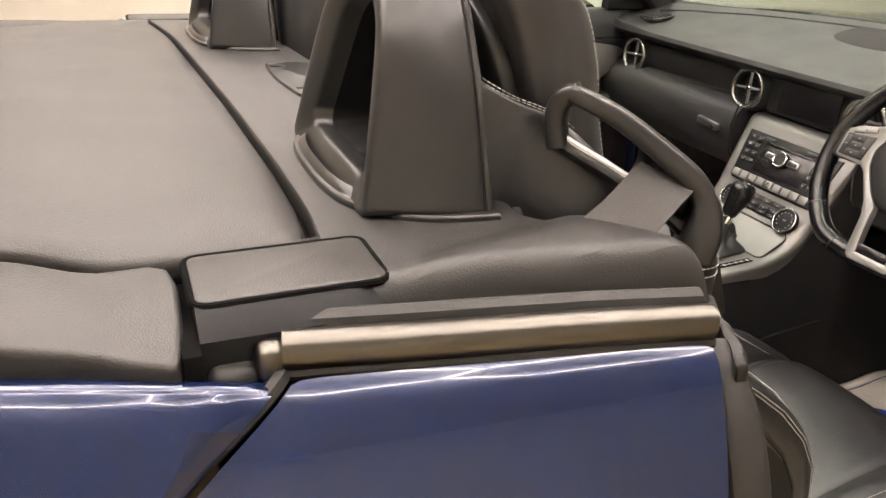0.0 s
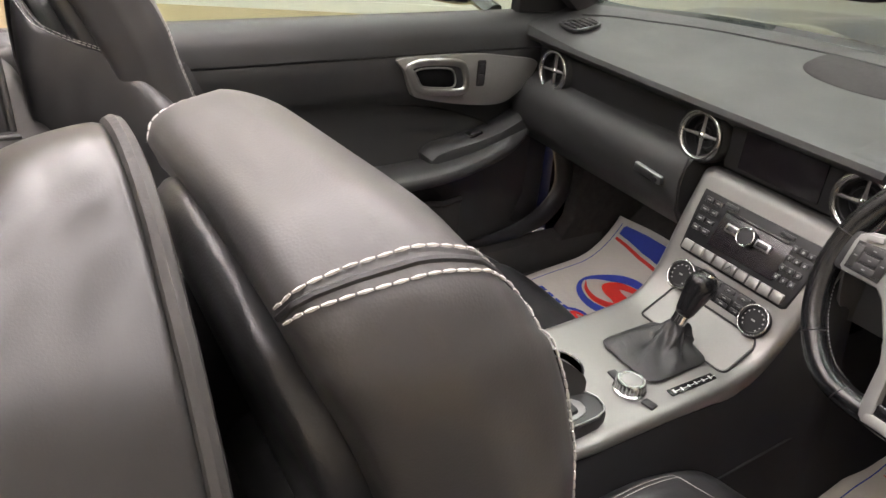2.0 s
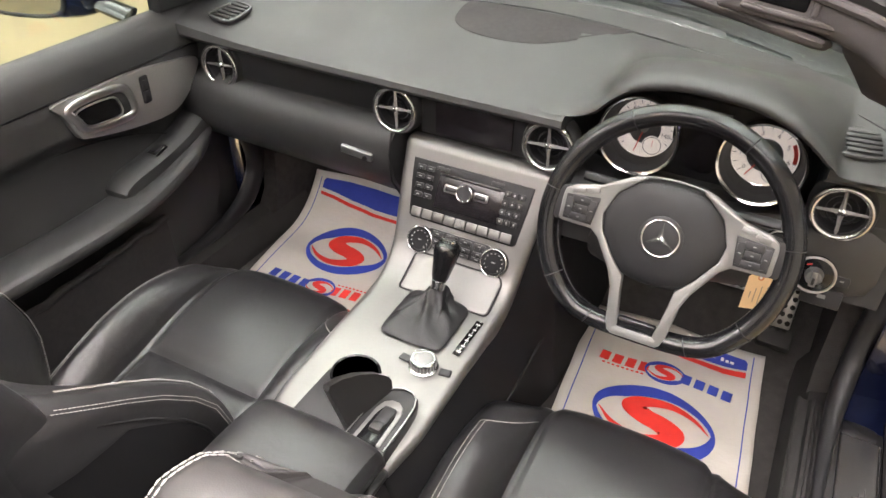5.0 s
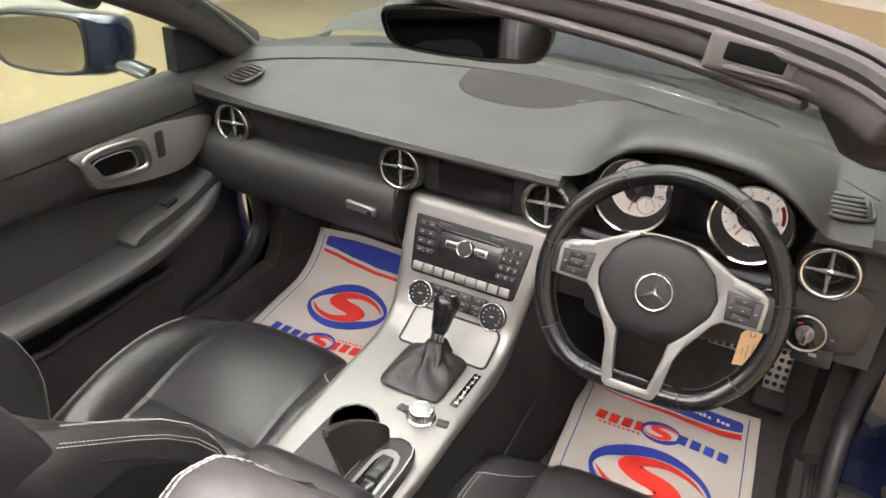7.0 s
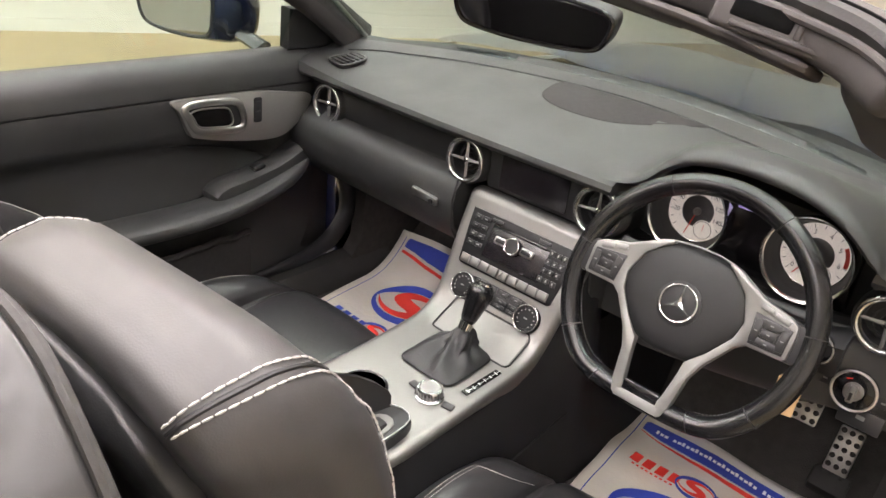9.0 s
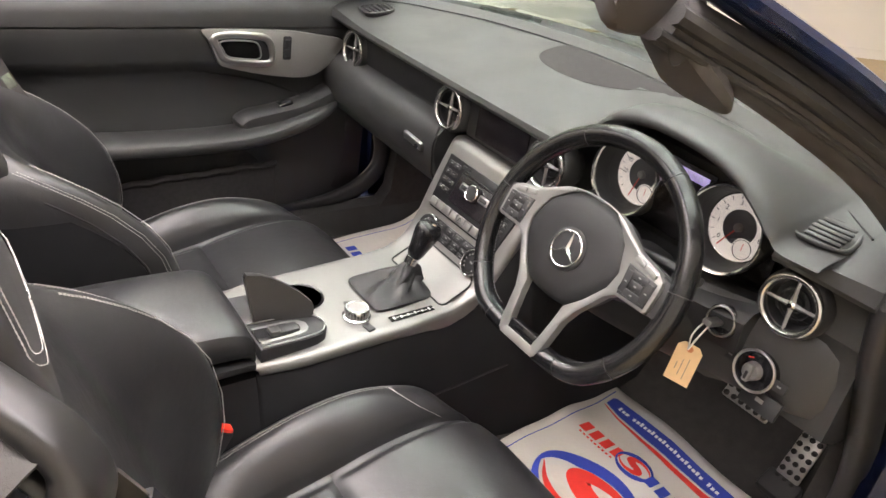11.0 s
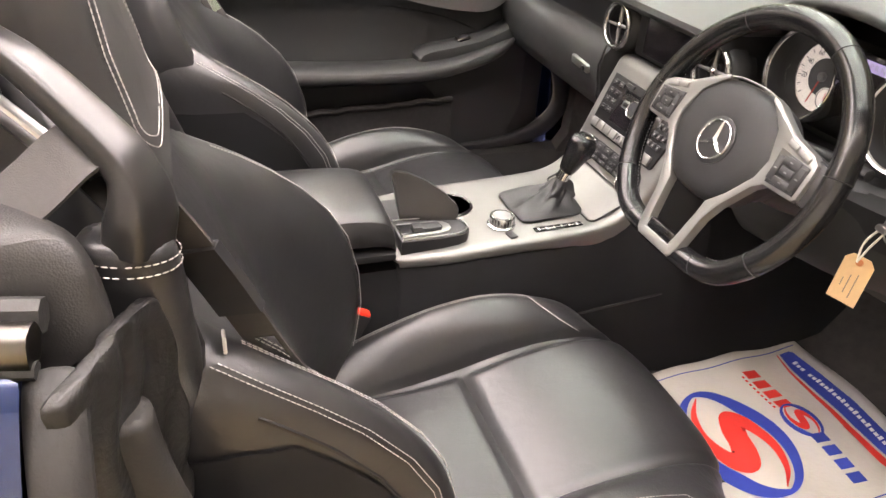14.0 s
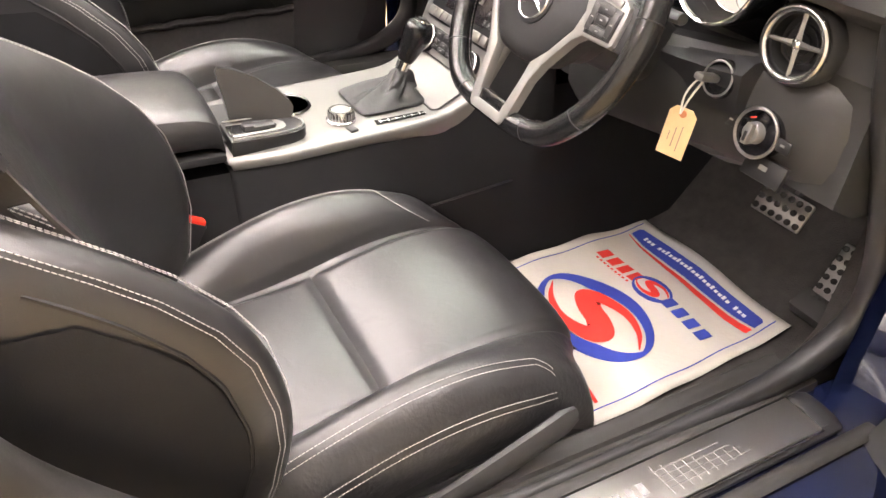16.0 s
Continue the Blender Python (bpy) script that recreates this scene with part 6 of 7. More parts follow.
def seat(name, cx, dy, s, label, worn, recline=0.0):
    """A leather seat; s = 1 puts its outer side to +x; recline leans its back further."""
    th = thing(name, (cx, -0.5 + dy, 0.30), label, "seat", group="leather seats")

    def P(geo):
        v = arr(geo[0]) * (s, 1, 1) + (cx, dy, 0)
        v[:, 1] -= recline * np.maximum(0, v[:, 2] - 0.55)
        return v, geo[1]
    tj = t_of(-0.457)
    kc = k_of(0.138)
    part("cushion_front", P(padded(cushion, -kc, kc, tj, 1, 60, 84, crease=0.0065, width=0.014, puff=0.010)), LEATHER, th, "smooth black leather cushion pad")
    part("cushion_rear", P(padded(cushion, -kc, kc, 0, tj, 60, 48, crease=0.0065, width=0.014, puff=0.014)), LEATHER, th, "perforated black leather seat base panel")
    for q in (-1, 1):
        b = part("side_bolster", P(padded(cushion, q * kc, q * 1, 0, 1, 40, 70, crease=0.0065, width=0.014, edges=(1, 0, 0, 0))), worn if q > 0 else LEATHER, th, "creased leather side bolster" if q > 0 else "black leather side bolster")
        for ku in (0.205, 0.2125):
            row = [arr(cushion(q * k_of(ku), t)) + (0, 0, 0.0008) for t in np.linspace(0.05, t_of(-0.265) if q < 0 else t_of(-0.235), 90)]
            if q > 0:   # the outer row swings down to the lower seam
                row += [arr(cushion(k_of(ku + 0.016 * w), t_of(-0.235) + 0.035 * math.sin(w * 1.5708))) + (0, 0, 0.0010) for w in np.linspace(0.05, 1, 16)]
            # the row bends in to the front seam
            row += [arr(cushion(q * k_of(ku - (ku - 0.142) * w), t_of(-0.265) + 0.03 * w)) + (0, 0, 0.0012) for w in np.linspace(0.05, 1, 20) if q < 0]
            part("stitching", P(stitches(row)), THREAD, b, "pale double stitching")
        if q > 0:
            for ku in (0.2395, 0.2425):
                row = [arr(cushion(k_of(ku - 0.013 * max(0, min(1, (t - 0.40) / 0.45)) ** 2), t)) + (0.0012, 0, 0) for t in np.linspace(0.05, t_of(-0.235) + 0.030, 110)]
                part("stitching", P(stitches(row)), THREAD, b, "pale double stitching")
    # core under the pads
    core = []
    for t in np.linspace(0.02, 0.96, 20):
        core.append([arr(cushion(k, t)) - (0, 0, 0.020) for k in np.linspace(-0.94, 0.94, 24)])
    part("cushion_core", P(loft(core, closed=False, caps=False)), DARK, th)
    # backrest
    zs = np.concatenate([np.linspace(0.34, 0.74, 14), np.linspace(0.76, 0.90, 12), [0.915, 0.926, 0.934, 0.938]])
    back = part("backrest", P(loft([back_ring(z) if z < 0.91 else [(x * (1 - ((z - 0.90) / 0.040) ** 2), y + (-0.915 - y) * ((z - 0.90) / 0.042) ** 2, z) for x, y, z in back_ring(z)] for z in zs])), LEATHER, th, "tall black leather backrest with deep bolsters", sub=1, angle=80)
    for q in (-1, 1):
        for off, dyy in ((0.868, 0.003), (0.880, 0.003), (0.985, -0.013), (0.996, -0.019)):
            row = []
            for z in np.linspace(0.42, 0.80, 80):
                w, r = it(z, BZ, BW), it(z, BZ, BR)
                row.append((q * (off * w + (0.0012 if off > 0.9 else 0)), r + dyy, z + 0.001))
            part("stitching", P(stitches(row, up=(1, 0, 0))), THREAD, back, "pale double stitching")
        seam = []
        for z in np.linspace(0.40, 0.765, 40):
            w, r, b2 = it(z, BZ, BW), it(z, BZ, BR), it(z, BZ, BB)
            seam.append((q * (w + 0.0008), r - 0.044 - 0.10 * max(0, 0.55 - z), z - 0.01))
        pan = []
        for z in np.linspace(0.37, 0.735, 18):
            w, r2, b2 = it(z, BZ, BW), it(z, BZ, BR), it(z, BZ, BB)
            y0 = r2 - 0.046 - 0.10 * max(0, 0.55 - z) - 0.20 * max(0, z - 0.68)
            pan.append([(q * (w * f + 0.003), y0 + (b2 + 0.05 - y0) * a, z - 0.012) for a, f in ((0, 1.0), (0.3, 0.999), (0.7, 0.99), (1.0, 0.96))])
        part("side_panel", P(loft(pan, closed=False, caps=False)), SIDE_PLASTIC, th, "matt black bolster side")
        part("side_seam", P(tube(seam, 0.0022, 6, up=(1, 0, 0))), DARK, back)
    # headrest pillow with a narrower panel behind it
    rings = [[head_at(a, q) for a in range(121)] for q in np.linspace(0, 1, 25)]
    cap_f = [[(HEAD_MID + (p[0] - HEAD_MID) * f, head_front(0.98 + (p[2] - 0.98) * f) + 0.004 * (1 - f), 0.98 + (p[2] - 0.98) * f) for p in rings[0]] for f in (0.05, 0.35, 0.65, 0.85)]
    cap_r = [[(HEAD_MID + (p[0] - HEAD_MID) * f, head_rear(0.98 + (p[2] - 0.98) * f), 0.98 + (p[2] - 0.98) * f) for p in rings[-1]] for f in (0.85, 0.5, 0.05)]
    pil = part("headrest", P(loft(cap_f + rings + cap_r)), LEATHER_LIT, th, "built-in leather headrest pillow", angle=80)
    rp = []
    for z in (0.84, 0.90, 0.96, 1.0, 1.03, 1.055, 1.075, 1.090, 1.100, 1.105):
        w = it(z, [0.84, 0.95, 1.0, 1.03, 1.055, 1.075, 1.09, 1.10, 1.105], [0.105, 0.108, 0.110, 0.106, 0.099, 0.089, 0.074, 0.054, 0.030])
        d = 0.024 if z < 1.09 else 0.024 - 0.9 * (z - 1.09)
        rp.append([(HEAD_MID + x * w * 0.92, -0.936 - 0.30 * (z - 1.0) + y * d, z) for x, y in round_rect(2.0, 2.0, 0.55, 6)])
    part("rear_panel", P(loft(rp)), LEATHER, th, "recessed leather panel behind the headrest", sub=1, angle=70)
    for q in (-1, 1):   # a double row over the crown, down the front edge and round across the foot
        a_mid = head_arc(0.105, 0.5)
        for o, edge_q in ((-0.0038, 0.05), (0.0038, 0.13)):
            a0 = head_arc(0.105 + o, 0.5)
            row = [head_at(a0, w) for w in np.linspace(1.0, 0.24, 46)]
            row += [head_at(a0 + 6.0 * (1 - math.cos(k * 1.5708)), 0.24 + (edge_q - 0.24) * math.sin(k * 1.5708)) for k in np.linspace(0.04, 1, 24)]
            a1 = float(np.interp(0.046, 0.998 - HEAD_OUT[61:, 1], range(61, 121)))
            row += [head_at(a, edge_q) for a in np.linspace(a0 + 6.4, a1, 90)]
            # round the pad's foot and across to its middle
            x0, y0, z0 = row[-1]
            for k in np.linspace(0.06, 1, 26):
                x1, z1 = x0 - HEAD_MID - 0.048 * (1 - math.cos(k * 1.5708)), z0 - (0.036 + o) * math.sin(k * 1.5708)
                x1, y1, z1 = head_face(x1, z1)
                row.append((x1, y1 + (y0 - y1) * max(0, 1 - 1.6 * k), z1))
            row += [head_face((row[-1][0] - HEAD_MID) * (1 - k), z1) for k in np.linspace(0.04, 1, 30)]
            row = [arr(p) + (0.0009 if p[0] > 0.07 else 0, 0.0012 if i > 64 else 0, 0.0010 if i < 64 else 0) for i, p in enumerate(row)]
            row = [head_side(p, q) for p in row]
            part("stitching", P(stitches(row, 0.0052, 0.0044, 0.00070, up=(0.4, -0.4, 0.8))), THREAD, pil, "pale headrest stitching")
        groove = [head_at(a_mid, w) for w in np.linspace(1.0, 0.24, 46)] + [head_at(a_mid + 6.0 * (1 - math.cos(k * 1.5708)), 0.24 - 0.15 * math.sin(k * 1.5708)) for k in np.linspace(0.04, 1, 24)]
        part("crown_seam", P(tube([head_side(p, q) for p in groove], 0.0013, 6, up=(1, 0, 0))), DARK, pil)
    # shoulder wing between the headrest and the belt post
    wing_u = [(0.058, -1.006, 1.072), (0.080, -1.002, 1.056), (0.102, -0.994, 1.040), (0.112, -0.981, 1.031), (0.117, -0.963, 1.022), (0.124, -0.946, 1.016), (0.131, -0.926, 1.006), (0.158, -0.903, 0.980), (0.188, -0.884, 0.936), (0.214, -0.868, 0.880), (0.228, -0.858, 0.82)]
    edge = cr(wing_u, 26)
    for q in (-1, 1):
        wr = []
        for u, y, z in edge:
            d = min(1, max(0, (z - 0.74) / 0.12))
            wr.append([(q * u, y + a * min(1, max(0.35, (u - 0.02) / 0.11)), z - b * d) for a, b in ((-0.044, 0.14), (-0.036, 0.05), (-0.018, 0.012), (-0.005, 0.0), (0.005, 0.003), (0.030, 0.030), (0.054, 0.080), (0.064, 0.15), (0.0, 0.18))])
        wing_part = part("shoulder_wing", P(loft(wr)), LEATHER, th, "curved leather shoulder wing", sub=1, angle=70)
        for o in (-0.006, -0.0005):
            part("stitching", P(stitches([(q * u, y + o, z + 0.0015) for u, y, z in edge[1:17]])), THREAD, wing_part, "pale edge stitching")
    part("sewn_label", P(shift(rbox(0.012, 0.003, 0.016, 0.001), 0.212, -0.806, 0.812)), THREAD, th, "small pale sewn label")
    # hard shell behind, valance, lever
    sh = [[(u * it(z, BZ, BW) * 0.90, it(z, BZ, BB) - 0.010 + 0.016 * abs(u) ** 3, z) for u in np.linspace(-1, 1, 15)] for z in np.linspace(0.42, 0.93, 12)]
    shell = part("back_shell", P(loft(sh, closed=False, caps=False)), PLASTIC, th)
    m = shell.modifiers.new("thick", "SOLIDIFY")
    m.thickness = 0.008
    for q in (-1, 1):
        vp = [[(q * x, y, z) for x, z in ((0.225, 0.275), (0.247, 0.29), (0.252, 0.33), (0.246, top), (0.225, top))] for y, top in ((-0.70, 0.345), (-0.5, 0.365), (-0.38, 0.372), (-0.31, 0.358), (-0.27, 0.335))]
        part("side_valance", P(loft(vp)), DARK, th, "black plastic seat valance", sub=1)
    lev = cr([(0.262, -0.50, 0.332), (0.268, -0.44, 0.360), (0.268, -0.34, 0.398), (0.262, -0.262, 0.420)], 14)
    part("adjuster_lever", P(tube(lev, [0.006] + [0.011] * 12 + [0.007], 10, r2=[0.008] + [0.022] * 12 + [0.014])), PLASTIC, th, "black seat adjuster lever")
    for q in (-1, 1):
        part("seat_rail", P(shift(rbox(0.03, 0.50, 0.025, 0.004), q * 0.20, -0.47, 0.302)), DARK, th)
    return th


seat("bucket_seat", 0.392, 0.0, 1, "black leather driver's seat with pale stitching and worn bolster", LEATHER_WORN)
seat("bucket_seat", -0.355, 0.045, -1, "black leather passenger seat with pale stitching", LEATHER, 0.08)

# ---------------------------------------------------------------- rear deck, roof lid, roll hoops
deck = thing("rear_deck", (0, -1.05, 0.90), "black grained rear deck behind the seats", "rear deck")


# the lid's front edge, from the car's one side to the other
LID_X = [-0.56, -0.509, -0.357, 0.12, 0.40, 0.50, 0.56]
LID_Y = [-1.212, -1.204, -1.181, -1.155, -1.146, -1.147, -1.152]


def askew(x):
    """The deck's far end lies a little further back."""
    return -0.072 * max(0, 0.2 - x)


def deck_at(x, t):
    """t: 0 at the lid, 1 at the front edge; past 1 the edge curls down."""
    a = abs(x)
    front = it(a, [0.0, 0.50, 0.545, 0.60, 0.640, 0.68], [-0.960, -0.960, -0.968, -0.918, -0.884, -0.876])
    rear = it(x, LID_X, LID_Y) + 0.004
    y = rear + (front + askew(x) - rear) * min(t, 1)
    z = 0.936
    edge = it(y, [-1.15, -1.1, -1.0, -0.9, -0.872], [0.640, 0.646, 0.662, 0.676, 0.680])
    line = it(y, [-1.12, -0.98, -0.9], [0.618, 0.578, 0.55])
    k = min(1, max(0, (a - line) / 0.018))
    z += 0.012 * k * k * (3 - 2 * k) * min(1, max(0, (y + 1.13) / 0.08))
    r = max(0, a - (edge - 0.022)) / 0.022
    z -= 0.040 * r ** 2.2
    e = max(0, t - 0.90) / 0.10
    z -= 0.012 * min(e, 1) ** 3
    if t > 1:
        z -= (t - 1) * 0.45
        y += 0.012 * math.sin(min(1, (t - 1) * 8) * 1.57)
    if t < 0.003:
        z -= 0.03
    elif t < 0.01:
        z -= 0.002
    return x, y, z


xs = np.concatenate([np.linspace(-0.684, -0.5, 22), np.linspace(-0.45, 0.45, 13), np.linspace(0.5, 0.684, 22)])
ts = [0.0, 0.004, 0.012, 0.05, 0.15, 0.3, 0.45, 0.6, 0.72, 0.82, 0.90, 0.94, 0.97, 1.0, 1.03, 1.08, 1.2, 1.5]
part("deck_panel", loft([[deck_at(x, t) for t in ts] for x in xs], closed=False, caps=False), VINYL, deck, "black grained deck panel", sub=1)
for s in (-1, 1):
    flap = part("side_flap", shift(prism([(s * x, y) for x, y in round_rect(0.070, 0.126, 0.008, 5, 0.590, -1.180)], 0.02, 0.002, 2), 0, 0, 0.9372), VINYL, deck, "grained hinged flap")
    # Black tube paints the shade in the gap round the flap.
    part("flap_gap", tube([(s * x, y, 0.9345) for x, y in round_rect(0.0735, 0.1295, 0.010, 5, 0.590, -1.180)], 0.0026, 6, closed=True), VOID, deck)
    rows = [[(s * (x + o), y, z) for x, z in ((0.545, 0.9345), (0.628, 0.9350), (0.636, 0.9335), (0.650, 0.922), (0.650, 0.87), (0.545, 0.86))] for y, o in ((-1.244, -0.002), (-1.20, -0.001), (-1.150, -0.002), (-1.11, -0.020))]
    part("deck_side", loft(rows), SIDE_PLASTIC, deck, "rounded deck edge")
    quarter = smooth_outline([(0.562, -1.255), (0.652, -1.255), (0.656, -1.275), (0.635, -1.32), (0.60, -1.44), (0.56, -1.62), (0.50, -1.8), (0.42, -1.8), (0.46, -1.6), (0.485, -1.45), (0.515, -1.36), (0.552, -1.305)], 40)
    cov = prism([(s * x, y) for x, y in quarter], 0.03, 0.005, 3)
    part("quarter_cover", ([(x, y, z + 0.9345 - 0.26 * max(0, abs(x) - 0.59)) for x, y, z in cov[0]], cov[1]), VINYL, deck, "grained black quarter cover")
    part("gap_shadow", shift(rbox(0.10, 0.012, 0.05, 0.002), s * 0.608, -1.2495, 0.895), VOID, deck)
    part("hinge_block", shift(rbox(0.026, 0.032, 0.026, 0.008, 3), s * 0.647, -1.226, 0.892), RUBBER, deck, "worn rubber end block")
    part("hinge_bolt", shift(rbox(0.012, 0.008, 0.008, 0.002), s * 0.640, -1.250, 0.896), STEEL, deck)
lid_o = cr([(0.550, -1.158), (0.556, -1.172), (0.554, -1.25), (0.548, -1.30), (0.505, -1.365), (0.47, -1.48), (0.42, -1.66), (0.30, -1.78), (0.0, -1.82)], 40)
lid_front = [(x, it(x, LID_X, LID_Y) - 0.0025) for x in np.linspace(-0.515, 0.535, 24)]
outline = lid_front + [(x, y) for x, y in lid_o] + [(-x, y - 0.045 * max(0, (y + 1.82) / 0.66)) for x, y in lid_o[-2::-1]]
roofl = thing("roof_cover_lid", (0, -1.4, 0.90), "large black grained lid over the folded roof", "roof lid")
rings = []
for f, h in ((1.0, 0.90), (1.0, 0.928), (0.996, 0.934), (0.985, 0.9375), (0.93, 0.941), (0.8, 0.946), (0.6, 0.950), (0.35, 0.953), (0.1, 0.954)):
    rings.append([(x * f, -1.45 + (y + 1.45) * f, h) for x, y in outline])
part("lid_panel", loft(rings), VINYL, roofl, "black grained vinyl")
# Black tube in the gap paints its shade.
part("lid_gap", tube([(x * 1.006, -1.45 + (y + 1.45) * 1.007, 0.921) for x, y in outline], 0.0040, 6, closed=True), VOID, roofl)
part("centre_plate", shift(prism(smooth_outline([(-0.084, -1.060), (-0.070, -1.068), (0.0, -1.072), (0.08, -1.066), (0.128, -1.052), (0.128, -0.985), (0.0, -0.982), (-0.072, -0.988)], 60), 0.008, 0.002), 0, 0, 0.9405), HOOP, deck, "grey plastic plate between the hoops")
for x, y in ((-0.052, -1.056), (0.088, -1.049)):
    part("plate_slot", xf(rbox(0.020, 0.008, 0.002, 0.0005), pose(x, y, 0.9412, 0, 0, 75)), DARK, deck)


def closed_arch(half, foot, n=60, m=14):
    """An arch from its half outline (offset, height), closed along a rounded foot."""
    arch = cr([(-u, 0, z) for u, z in half] + [(u, 0, z) for u, z in half[-2::-1]], n)
    r = 0.010
    u, z = half[0]
    base = [(u - r * (1 - math.cos(a)), 0, z - (z - foot) * math.sin(a)) for a in np.linspace(0.2, 1.5708, 5)]
    base += [(x, 0, foot) for x in np.linspace(u - r - 0.004, -u + r + 0.004, m)]
    base += [(-p[0], 0, p[2]) for p in base[4::-1]]
    return np.concatenate([arch, arr(base)])


def roll_hoop(cx, dy, turn):
    h = thing("roll_hoop", (cx, -1.05 + dy, 0.93), "satin dark grey roll-over hoop with an open window", "roll hoop", group="roll hoops")
    m = Matrix.Translation((cx, -1.052 + dy, 0.937)) @ Matrix.Rotation(turn, 4, "Z")

    def H(geo):
        return xf((arr(geo[0]), geo[1]), m)
    bead = closed_arch([(0.150, 0.004), (0.137, 0.045), (0.121, 0.085), (0.105, 0.118), (0.084, 0.155), (0.060, 0.183), (0.032, 0.205), (0.0, 0.212)], -0.002)
    edge = closed_arch([(0.128, 0.008), (0.115, 0.060), (0.101, 0.108), (0.085, 0.143), (0.062, 0.169), (0.032, 0.186), (0.0, 0.191)], -0.001)
    win = closed_arch([(0.086, 0.036), (0.077, 0.062), (0.064, 0.098), (0.050, 0.134), (0.032, 0.151), (0.014, 0.157), (0.0, 0.158)], 0.020)

    def mix(a, b, f, y, lean_f, swell=0.0):
        p = a + (b - a) * f
        out = p * (1 + swell, 1, 1 + swell * 0.6)
        out[:, 1] = y + lean_f * 0.20 * p[:, 2]
        return out
    rings = [bead * (0.02, 0, 0.02) + (0, 0.040, 0.08), mix(bead, edge, 0.9, 0.043, 0), mix(bead, edge, 0.06, 0.049, 0), mix(bead, edge, 0.0, 0.044, 0)]
    for k in np.linspace(0.1, 0.86, 9):   # outer skin, slightly full
        rings.append(mix(bead, edge, k, 0.044 - 0.090 * k, k, 0.035 * math.sin(k * 3.1)))
    rings += [mix(bead, edge, 0.95, -0.0475, 1, 0.008), mix(edge, win, 0.0, -0.0510, 1, 0.0), mix(edge, win, 0.12, -0.0530, 1), mix(edge, win, 0.3, -0.0525, 1), mix(edge, win, 0.6, -0.0490, 1), mix(edge, win, 0.88, -0.0450, 1), mix(edge, win, 0.97, -0.0430, 1), mix(edge, win, 1.0, -0.0395, 1)]
    rings += [win * (0.96, 1, 0.985) + np.stack([0 * win[:, 0], -0.030 + 0.20 * win[:, 2], 0 * win[:, 0]], 1), win * (0.93, 1, 0.975) + np.stack([0 * win[:, 0], -0.026 + 0.20 * win[:, 2], 0 * win[:, 0]], 1)]
    part("hoop", H(loft([[tuple(p) for p in r] for r in rings], caps=False)), HOOP, h, "satin grey moulded hoop", sub=1, angle=60)
    deep = win * (0.92, 1, 0.97)
    recess = [deep + np.stack([0 * win[:, 0], y + f * 0.20 * win[:, 2], 0 * win[:, 0]], 1) for y, f in ((-0.026, 1), (0.0, 0.6), (0.030, 0.1), (0.034, 0))]
    recess.append(recess[-1] * (0.02, 1, 0.02) + (0, 0, 0.08))
    part("window_recess", H(loft([[tuple(p) for p in r] for r in recess], caps=False)), SIDE_PLASTIC, h, "dark recess behind the hoop window")
    part("front_bead", H(tube([(p[0] * 0.99, 0.050, p[2] * 0.992) for p in bead[:60]], 0.0034, 8)), RUBBER, h, "black rubber bead")
    half_f = [(0.160, 0.056), (0.157, 0.030), (0.150, 0.002), (0.137, -0.022), (0.116, -0.044), (0.088, -0.060), (0.045, -0.067), (0.0, -0.068)]
    foot = cr([(-u, y, 0) for u, y in half_f] + [(u, y, 0) for u, y in half_f[-2::-1]], 60)
    skirt = []
    for f, z in ((1.0, -0.004), (1.0, 0.0025), (0.985, 0.0045), (0.955, 0.0040), (0.93, 0.0045), (0.90, 0.008), (0.84, 0.011)):
        skirt.append([(x * f, y * f, z) for x, y, _ in foot])
    part("foot_trim", H(loft(skirt, closed=False, caps=False)), HOOP, h, "moulded foot trim", sub=1)
    return h


roll_hoop(0.397, 0.0, 0.0)
roll_hoop(-0.352, -0.032, 0.035)

# ---------------------------------------------------------------- belt guides and belts


